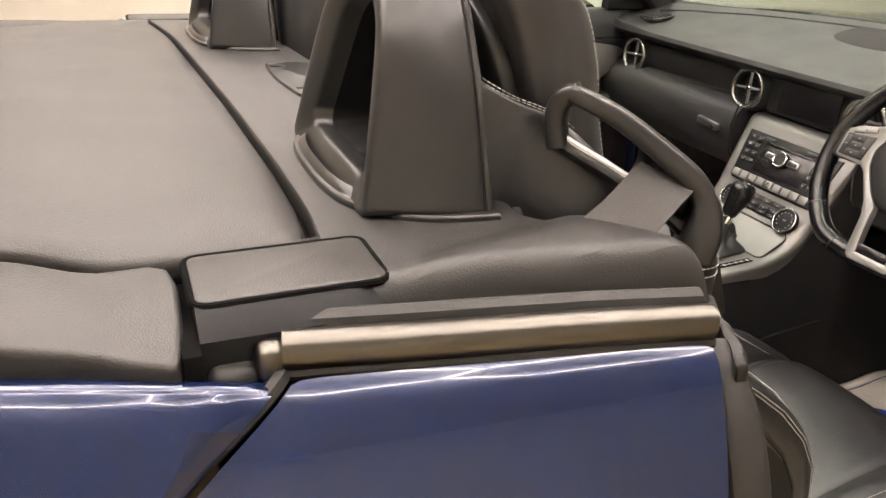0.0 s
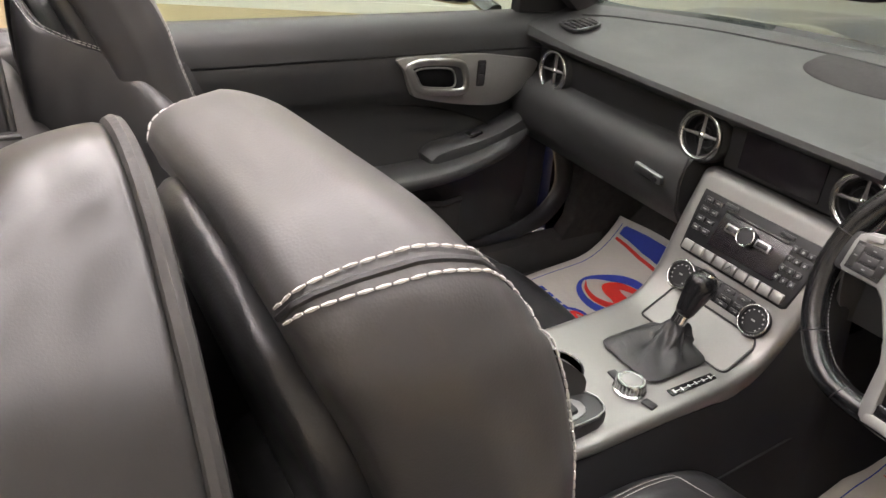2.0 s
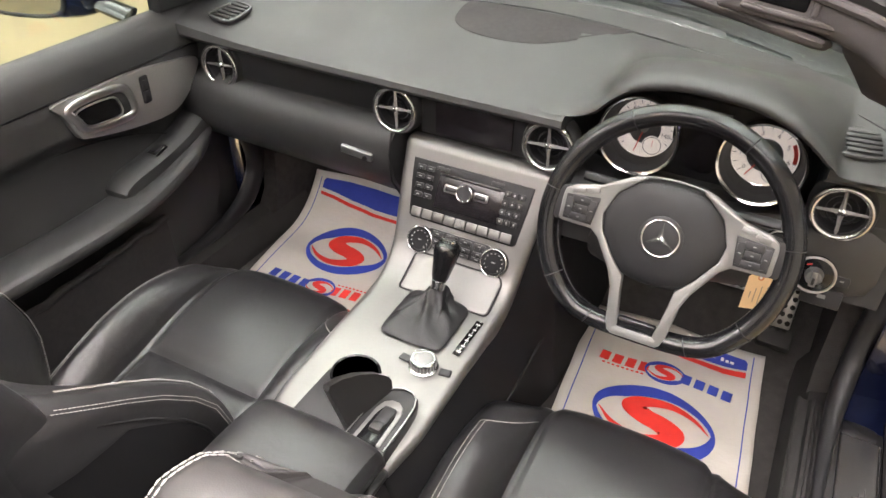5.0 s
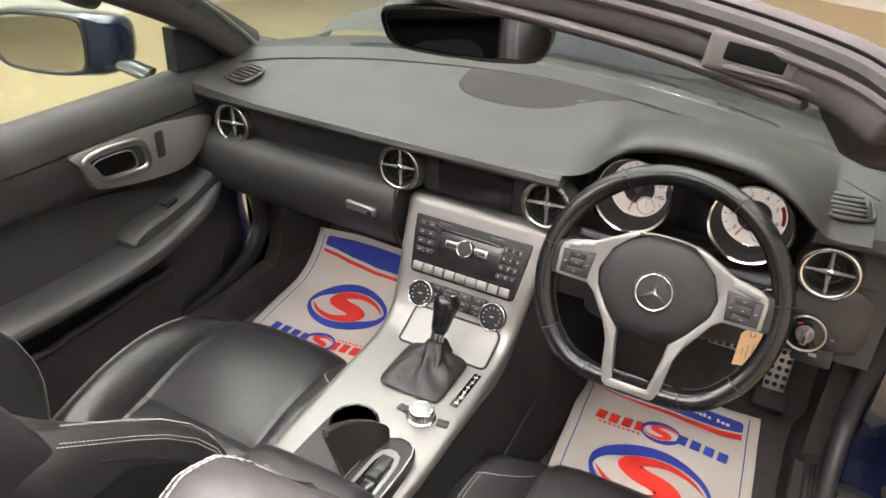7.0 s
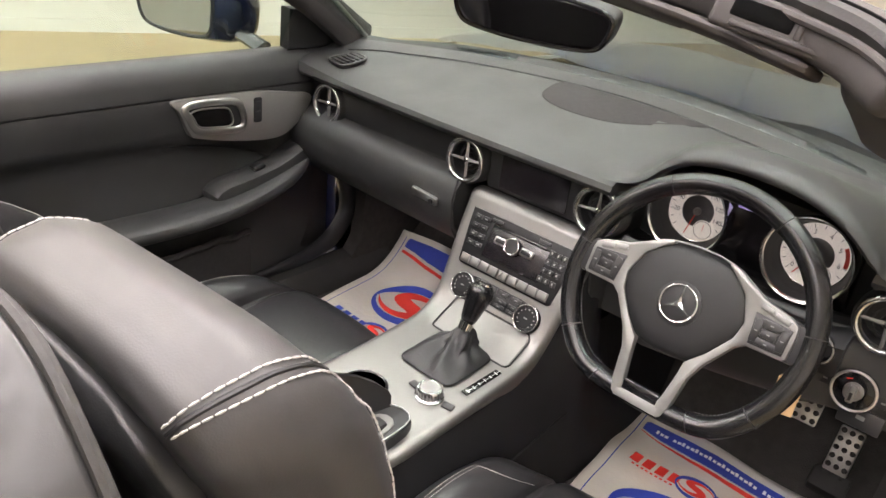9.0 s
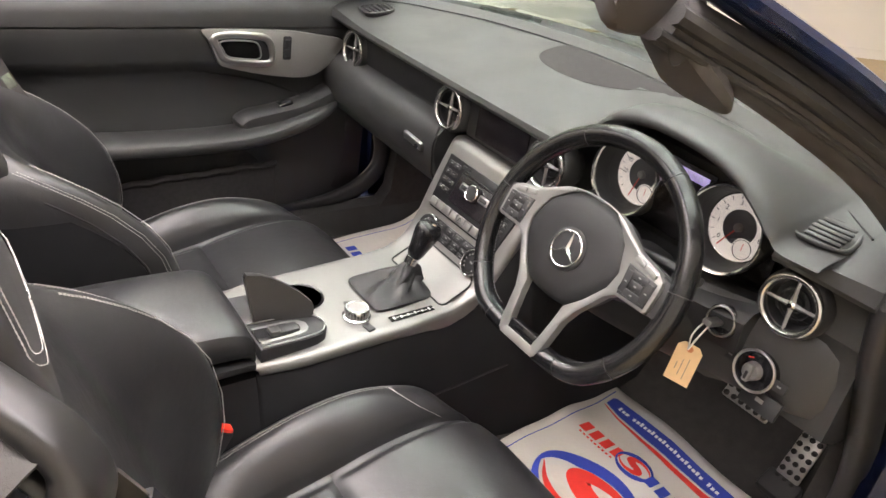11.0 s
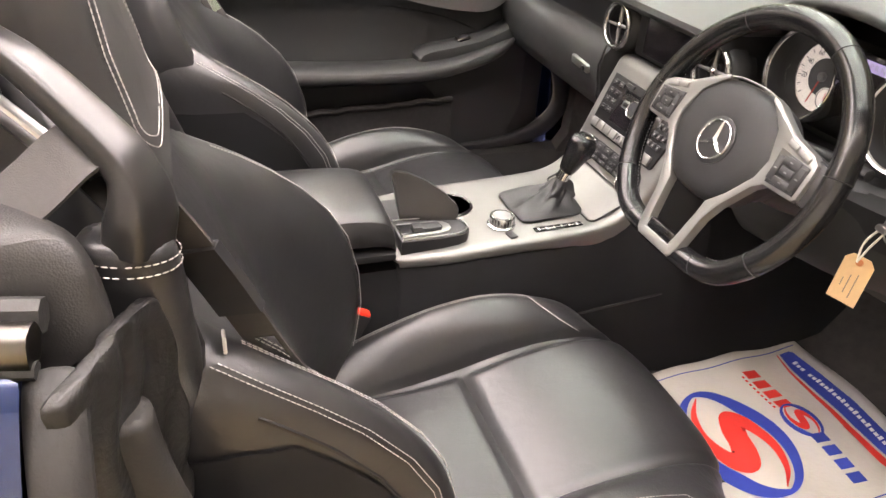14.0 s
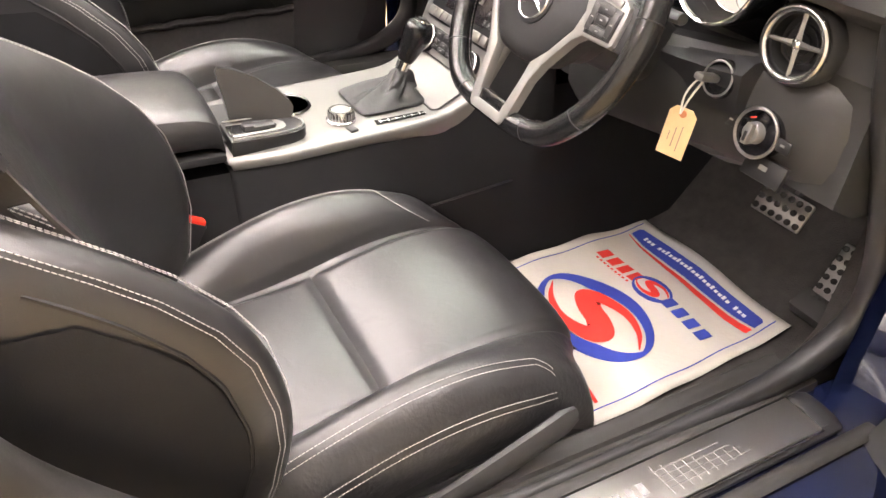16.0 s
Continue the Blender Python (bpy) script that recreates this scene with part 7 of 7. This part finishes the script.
def belt_guide(cx, s, dy=0.0):
    g = thing("belt_guide", (cx + s * 0.235, -0.86 + dy, 0.80), "satin grey seat belt guide loop on a stitched leather post", "belt guide", group="belt guides")

    def Q(p):
        return arr(p) * (s, 1, 1) + (cx, dy, 0)
    post = cr([(0.205, -0.880, 0.58), (0.212, -0.878, 0.68), (0.218, -0.873, 0.78), (0.229, -0.868, 0.85), (0.236, -0.862, 0.90), (0.238, -0.857, 0.925)], 14)
    part("post", tube([Q(p) for p in post], list(np.linspace(0.070, 0.028, 14)), 16, up=(1, 0, 0), r2=list(np.linspace(0.042, 0.020, 14)), power=2.4), LEATHER, g, "black leather post", sub=1)
    for zz in (0.905, 0.913):
        ring = [Q((0.2365 + 0.0248 * math.cos(a), -0.860 + 0.0335 * math.sin(a), zz - 0.10 * 0.0375 * math.sin(a))) for a in np.linspace(0, 2 * math.pi, 50)]
        part("stitching", stitches(ring, 0.0055, 0.004), THREAD, g, "pale stitched cuff")
    top = cr([(0.238, -0.852, 0.915), (0.237, -0.846, 0.948), (0.230, -0.852, 0.972), (0.212, -0.872, 0.993), (0.185, -0.902, 1.018), (0.165, -0.926, 1.031), (0.158, -0.934, 1.034)], 40)
    part("upper_bar", tube([Q(p) for p in top], [0.023] * 4 + list(np.linspace(0.023, 0.018, 8)) + list(np.linspace(0.018, 0.013, 28)), 16, up=(0.3 * s, 0.6, 0.7), r2=[0.016] * 4 + list(np.linspace(0.016, 0.010, 8)) + list(np.linspace(0.010, 0.007, 28)), power=5.0), HOOP, g, "satin grey loop", angle=50)
    end_bar = cr([(0.163, -0.929, 1.036), (0.154, -0.939, 1.029), (0.151, -0.942, 1.012), (0.155, -0.939, 0.990)], 14)
    part("end_bar", tube([Q(p) for p in end_bar], 0.012, 14, up=(0.7 * s, 0.7, 0), r2=0.009, power=3.5), HOOP, g, angle=50)
    low = cr([(0.152, -0.944, 1.002), (0.160, -0.934, 0.990), (0.185, -0.908, 0.974), (0.215, -0.876, 0.952), (0.232, -0.858, 0.935)], 20)
    part("lower_bar", tube([Q(p) for p in low], 0.009, 10, up=(0, 0, 1), r2=0.007), HOOP, g)
    part("loop_liner", tube([Q(p) + (0, 0, 0.006) for p in low[4:16]], 0.005, 8, r2=0.003), STEEL, g)
    return g


belt_guide(0.386, 1)
belt_guide(-0.355, -1, 0.028)


def ribbon(path, width_dirs, w=0.024, th=0.0012):
    """A flat strap along a path, given its width direction at each point."""
    p, d = arr(path), arr(width_dirs)
    k = len(p)
    out = []
    for i in range(k):
        t = p[min(i + 1, k - 1)] - p[max(i - 1, 0)]
        t /= np.linalg.norm(t)
        s = d[i] - t * (d[i] @ t)
        s /= np.linalg.norm(s)
        n = np.cross(t, s)
        out.append([p[i] + s * w + n * th, p[i] + s * w - n * th, p[i] - s * w - n * th, p[i] - s * w + n * th])
    return loft(out)


for cx, s, dy in ((0.392, 1, 0.0), (-0.355, -1, 0.028)):
    bl = thing("seat_belt", (cx + s * 0.23, -0.85, 0.30), "dark grey seat belt threaded through its guide loop", "seat belt", group="seat belts")

    def Q(p):
        return arr(p) * (s, 1, 1) + (cx, dy, 0)
    pa = cr([(0.228, -0.985, 0.895), (0.225, -0.945, 0.930), (0.222, -0.912, 0.953), (0.216, -0.880, 0.978), (0.207, -0.868, 0.972)], 16)
    part("upper_strap", ribbon([Q(p) for p in pa], [(s * 0.80, 0.55, -0.25)] * 16, 0.024), WEBBING, bl, "ribbed belt webbing")
    pb = cr([(0.207, -0.868, 0.972), (0.210, -0.840, 0.933), (0.202, -0.808, 0.87), (0.194, -0.762, 0.769), (0.187, -0.714, 0.692), (0.182, -0.698, 0.62), (0.176, -0.71, 0.54), (0.176, -0.74, 0.42)], 30)
    part("lower_strap", ribbon([Q(p) for p in pb], [(s * 0.45, 0.8, 0.2)] * 30, 0.017), WEBBING, bl, "dark belt webbing beside the backrest")
    lower = [Q(p) for p in pb]
    wd = [(s * 0.45, 0.8, 0.2)] * 30
    tg = part("tongue", ribbon(lower[7:11], wd[7:11], 0.019, 0.0050), PLASTIC, bl, "black buckle tongue")
    part("tongue_blade", ribbon([p + arr((s * 0.003, 0.004, 0)) for p in lower[11:13]], wd[11:13], 0.009, 0.0022), CHROME, tg, "bright steel blade")
for cx, s in ((0.388, 1), (-0.355, -1)):
    bk = thing("belt_buckle", (cx - s * 0.232, -0.60, 0.42), "black belt buckle with a red release button", "belt buckle", group="belt buckles")
    m = pose(cx - s * 0.236, -0.612, 0.452, -28, 0, 0)
    part("buckle_body", xf(rbox(0.022, 0.040, 0.075, 0.005), m), PLASTIC, bk)
    part("release_button", xf(rbox(0.017, 0.034, 0.012, 0.003), m @ Matrix.Translation((0, 0, 0.036))), BUCKLE_RED, bk, "red release button")

# loose rubber seal end at the rear of the door opening
seal_end = thing("rubber_seal", (0.685, -0.87, 0.80), "crumpled black rubber seal end beside the belt strip", "rubber seal")
def crumpled(x0, x1, y0, y1, z0, z1, folds, depth):
    """A hanging rubber sleeve with uneven folds, closed behind."""
    rings = []
    for v in np.linspace(0, 1, 26):
        front, rear = [], []
        for u in np.linspace(0, 1, 30):
            k = math.sin(math.pi * min(1, v * 1.15 + 0.1)) ** 0.5 if v < 0.82 else 1.0
            wave = 0.5 * math.sin(folds * u + 3.2 * v + 1.3 * math.sin(5 * v + 4 * u)) + 0.35 * math.sin(2.1 * folds * u - 6.5 * v + 2.0 * math.sin(3.1 * u + 7 * v)) + 0.25 * math.sin(9 * v + 5 * u * v)
            bulge = 0.010 * math.sin(math.pi * v) ** 2 * (1 - u)
            x = x0 + (x1 - x0) * u - bulge * 0.6
            y = y0 + (y1 - y0) * u + depth * wave * k + bulge
            z = z1 + (z0 - z1) * v + 0.004 * math.sin(6 * u + 2 * v) * v
            front.append((x, y, z))
            rear.append((x, y - 0.012, z))
        rings.append(front + rear[::-1])
    return loft(rings)


part("sleeve", crumpled(0.644, 0.742, -0.846, -0.892, 0.690, 0.893, 11.0, 0.0065), WRINKLED, seal_end, "folded rubber sleeve", sub=1, angle=70)
part("hanging_flap", crumpled(0.668, 0.750, -0.842, -0.892, 0.55, 0.720, 7.0, 0.0045), WRINKLED, seal_end, "hanging rubber flap", sub=1, angle=70)
# ---------------------------------------------------------------- paper floor mats


def paper_mat(name, drape, label, spin, turned=False):
    """drape: a place (u, v) on the sheet -> the world. u across 0..1, v along 0..1 from the near edge."""
    t = thing(name, drape(0.5, 0.5, -0.004), label, "floor mat", group="paper mats")

    def put(outline, h, name2, material, label2=""):
        bm = bmesh.new()
        vs = [bm.verts.new((x, y, 0)) for x, y in outline]
        bm.faces.new(vs)
        bmesh.ops.triangulate(bm, faces=bm.faces)
        for _ in range(2):
            long = [e for e in bm.edges if e.calc_length() > 0.08]
            if long:
                bmesh.ops.subdivide_edges(bm, edges=long, cuts=1)
                bmesh.ops.triangulate(bm, faces=[f for f in bm.faces if len(f.verts) > 3])
        v, f = from_bm(bm)
        top = arr([drape(p[0], p[1], h) for p in v])
        return part(name2, (top, f), material, t, label2)
    sheet_geo = sheet(lambda a, b: drape(a, b, 0.0), 24, 30)
    base = part("paper", sheet_geo, PAPER, t, "creased off-white paper")
    so = base.modifiers.new("thick", "SOLIDIFY")
    so.thickness, so.offset = 0.0008, -1
    # printed header at the far end, plain band at the near end; turned sheets swap them
    def T(u, v):
        return (1 - u, 1 - v) if turned else (u, v)
    band = [(0.085, 0.955), (0.10, 0.968), (0.90, 0.968), (0.915, 0.955), (0.915, 0.905), (0.75, 0.868), (0.55, 0.862), (0.35, 0.880), (0.20, 0.905), (0.085, 0.918)]
    head_band = [(0.085, 0.925), (0.10, 0.938), (0.90, 0.938), (0.915, 0.925), (0.915, 0.880), (0.80, 0.862), (0.60, 0.846), (0.40, 0.846), (0.20, 0.860), (0.085, 0.878)]
    sweep = [(0.085, 0.868), (0.20, 0.850), (0.40, 0.834), (0.60, 0.834), (0.80, 0.850), (0.915, 0.868), (0.915, 0.832), (0.80, 0.814), (0.60, 0.806), (0.40, 0.816), (0.20, 0.840), (0.085, 0.863)]
    put([T(u, v) for u, v in head_band], 0.0012, "blue_band", BLUE, "blue printed band with a line of small white letters")
    put([T(u, v) for u, v in sweep], 0.0012, "red_sweep", RED, "red printed sweep")
    put([T(1 - u, 1 - v) for u, v in band], 0.0012, "blue_band", BLUE, "blue printed band")
    low = [(0.085, 0.900), (0.20, 0.888), (0.35, 0.862), (0.55, 0.842), (0.75, 0.846), (0.915, 0.880), (0.915, 0.866), (0.75, 0.828), (0.55, 0.822), (0.35, 0.842), (0.20, 0.870), (0.085, 0.884)]
    put([T(1 - u, 1 - v) for u, v in low], 0.0012, "red_sweep", RED, "red printed sweep")
    for i in range(27):
        if i in (3, 23):
            continue
        u = 0.16 + 0.0255 * i
        w, h = 0.016 + 0.002 * (i % 3), 0.016 + 0.006 * ((i * 7) % 3 == 0)
        put([T(*q) for q in ((u, 0.888), (u + w, 0.888), (u + w, 0.888 + h), (u, 0.888 + h))], 0.002, "small_letter_bar", WHITE)

    def strip(pairs, h, name2, material, label2=""):
        g = loft([[drape(*p, h), drape(*q, h)] for p, q in pairs], closed=False, caps=False)
        return part(name2, g, material, t, label2)

    for a in (0.055, 0.939):
        strip([((a, v), (a + 0.006, v)) for v in np.linspace(0.03, 0.97, 40)], 0.0016, "border_line", BLUE)

    # two word bars with a small swirl between, read from the far end
    def words(vc):
        for base_u, m in ((0.135, RED), (0.585, BLUE)):
            for i in range(4):
                u = base_u + 0.073 * i
                put([T(*p) for p in ((u, vc - 0.030), (u + 0.052, vc - 0.030), (u + 0.060, vc + 0.030), (u + 0.008, vc + 0.030))], 0.0012, "letter_bar", m, "bold printed letter bar")
        for i in range(9):
            u = 0.16 + 0.027 * i
            put([T(*p) for p in ((u, vc - 0.050), (u + 0.015, vc - 0.050), (u + 0.015, vc - 0.040), (u, vc - 0.040))], 0.0012, "small_letter_bar", RED)
        logo(*T(0.5, vc), 0.30)

    def logo(uc, vc, size):
        W, H = spin

        def S(x, y):
            return uc + size * x / W, vc + size * y / H
        for sg in (1, -1):
            pairs = []
            for a in np.linspace(-18, 205, 44):
                k = (a + 18) / 223
                wd = 0.040 * math.sin(min(1, k * 1.25) * math.pi / 2) * min(1, (1 - k) * 3.2)
                c, s2 = math.cos(radians(a)), math.sin(radians(a))
                pairs.append((S(sg * 0.138 * c, sg * 0.112 * s2), S(sg * (0.138 - wd) * c, sg * (0.112 - wd) * s2)))
            strip(pairs, 0.0014, "blue_arc", BLUE, "blue printed arc")
        mid = cr([(0.122, 0.012), (0.085, 0.046), (0.03, 0.064), (-0.030, 0.052), (-0.046, 0.026), (-0.02, 0.006), (0.02, -0.006), (0.046, -0.026), (0.030, -0.052), (-0.03, -0.064), (-0.085, -0.046), (-0.122, -0.012)], 80)
        pairs = []
        for i in range(80):
            d = mid[min(i + 1, 79)] - mid[max(i - 1, 0)]
            d /= np.linalg.norm(d)
            k = min(i, 79 - i) / 39.5
            wd = 0.0015 + 0.0300 * min(1, k * 1.3) ** 1.1
            nx, ny = -d[1] * wd, d[0] * wd * 0.8
            pairs.append((S(mid[i][0] + nx, mid[i][1] + ny), S(mid[i][0] - nx, mid[i][1] - ny)))
        strip(pairs, 0.002, "red_swirl", RED, "red printed swirl")
    logo(*T(0.5, 0.45 if turned else 0.372), 0.80 if turned else 0.86)
    words(0.745 if turned else 0.668)
    return t


def drape_driver(u, v, h):
    x = 0.191 + 0.382 * u + (1 - v) * (0.038 - 0.004 * u)
    y = -0.190 + 0.467 * v + 0.004 * math.sin(3 * u)
    z = 0.300 + h + 0.004 * math.sin(9 * u + 4 * v) * (0.5 + 0.5 * v) + 0.002 * math.sin(21 * v) + 0.06 * max(0, (v - 0.86)) * 0.4
    return x, y, z


def drape_passenger(u, v, h):
    x = -0.575 + 0.375 * u - 0.075 * v
    s = 0.50 * v
    if s < 0.30:
        y, z = -0.125 + s, 0.303
    else:
        a = s - 0.30
        y, z = 0.175 + a * (1 - 0.55 * a), 0.303 + 2.2 * a * a
    return x, y + 0.02 * u, z + h + 0.004 * math.sin(8 * u + 5 * v)


paper_mat("paper_mat", drape_driver, "off-white printed paper mat on the driver's floor", (0.375, 0.50))
paper_mat("paper_mat", drape_passenger, "off-white printed paper mat bent up the passenger footwell", (0.375, 0.50), True)

# ---------------------------------------------------------------- key tag
tag = thing("key_tag", (0.505, -0.062, 0.66), "manila paper tag tied to the ignition key", "key tag")
TMX = frame_of((0.507, -0.048, 0.692), (0.35, -0.93, 0.1), (0.06, 0, 1))
to = [(-0.0185, -0.032), (0.0185, -0.032), (0.0185, 0.026), (0.011, 0.034), (-0.011, 0.034), (-0.0185, 0.026)]
part("card", xf(prism(to, 0.0008, 0), TMX), MANILA, tag, "buff card")
part("eyelet", xf(lathe([(0.0048, 0.0), (0.0048, 0.0006), (0.002, 0.0008)], 20), TMX @ Matrix.Translation((0, 0.026, 0.0))), mat("eyelet_card", (0.55, 0.20, 0.08), 0.7, vary=0.1), tag)
for i, (x, w) in enumerate(((0.006, 0.034), (-0.002, 0.026), (-0.009, 0.012))):
    part("ink_line", xf(rbox(0.0012, w, 0.0003, 0), TMX @ Matrix.Translation((x, -0.006, 0.0003))), INK, tag)
for o in (-0.004, 0.005):
    part("string", tube(cr([(0.507, -0.050, 0.719), (0.507 + o, -0.046, 0.741), (0.511 + o, -0.038, 0.760), (0.516, -0.032, 0.770)], 14), 0.0014, 6), STRING, tag, "white cotton string")
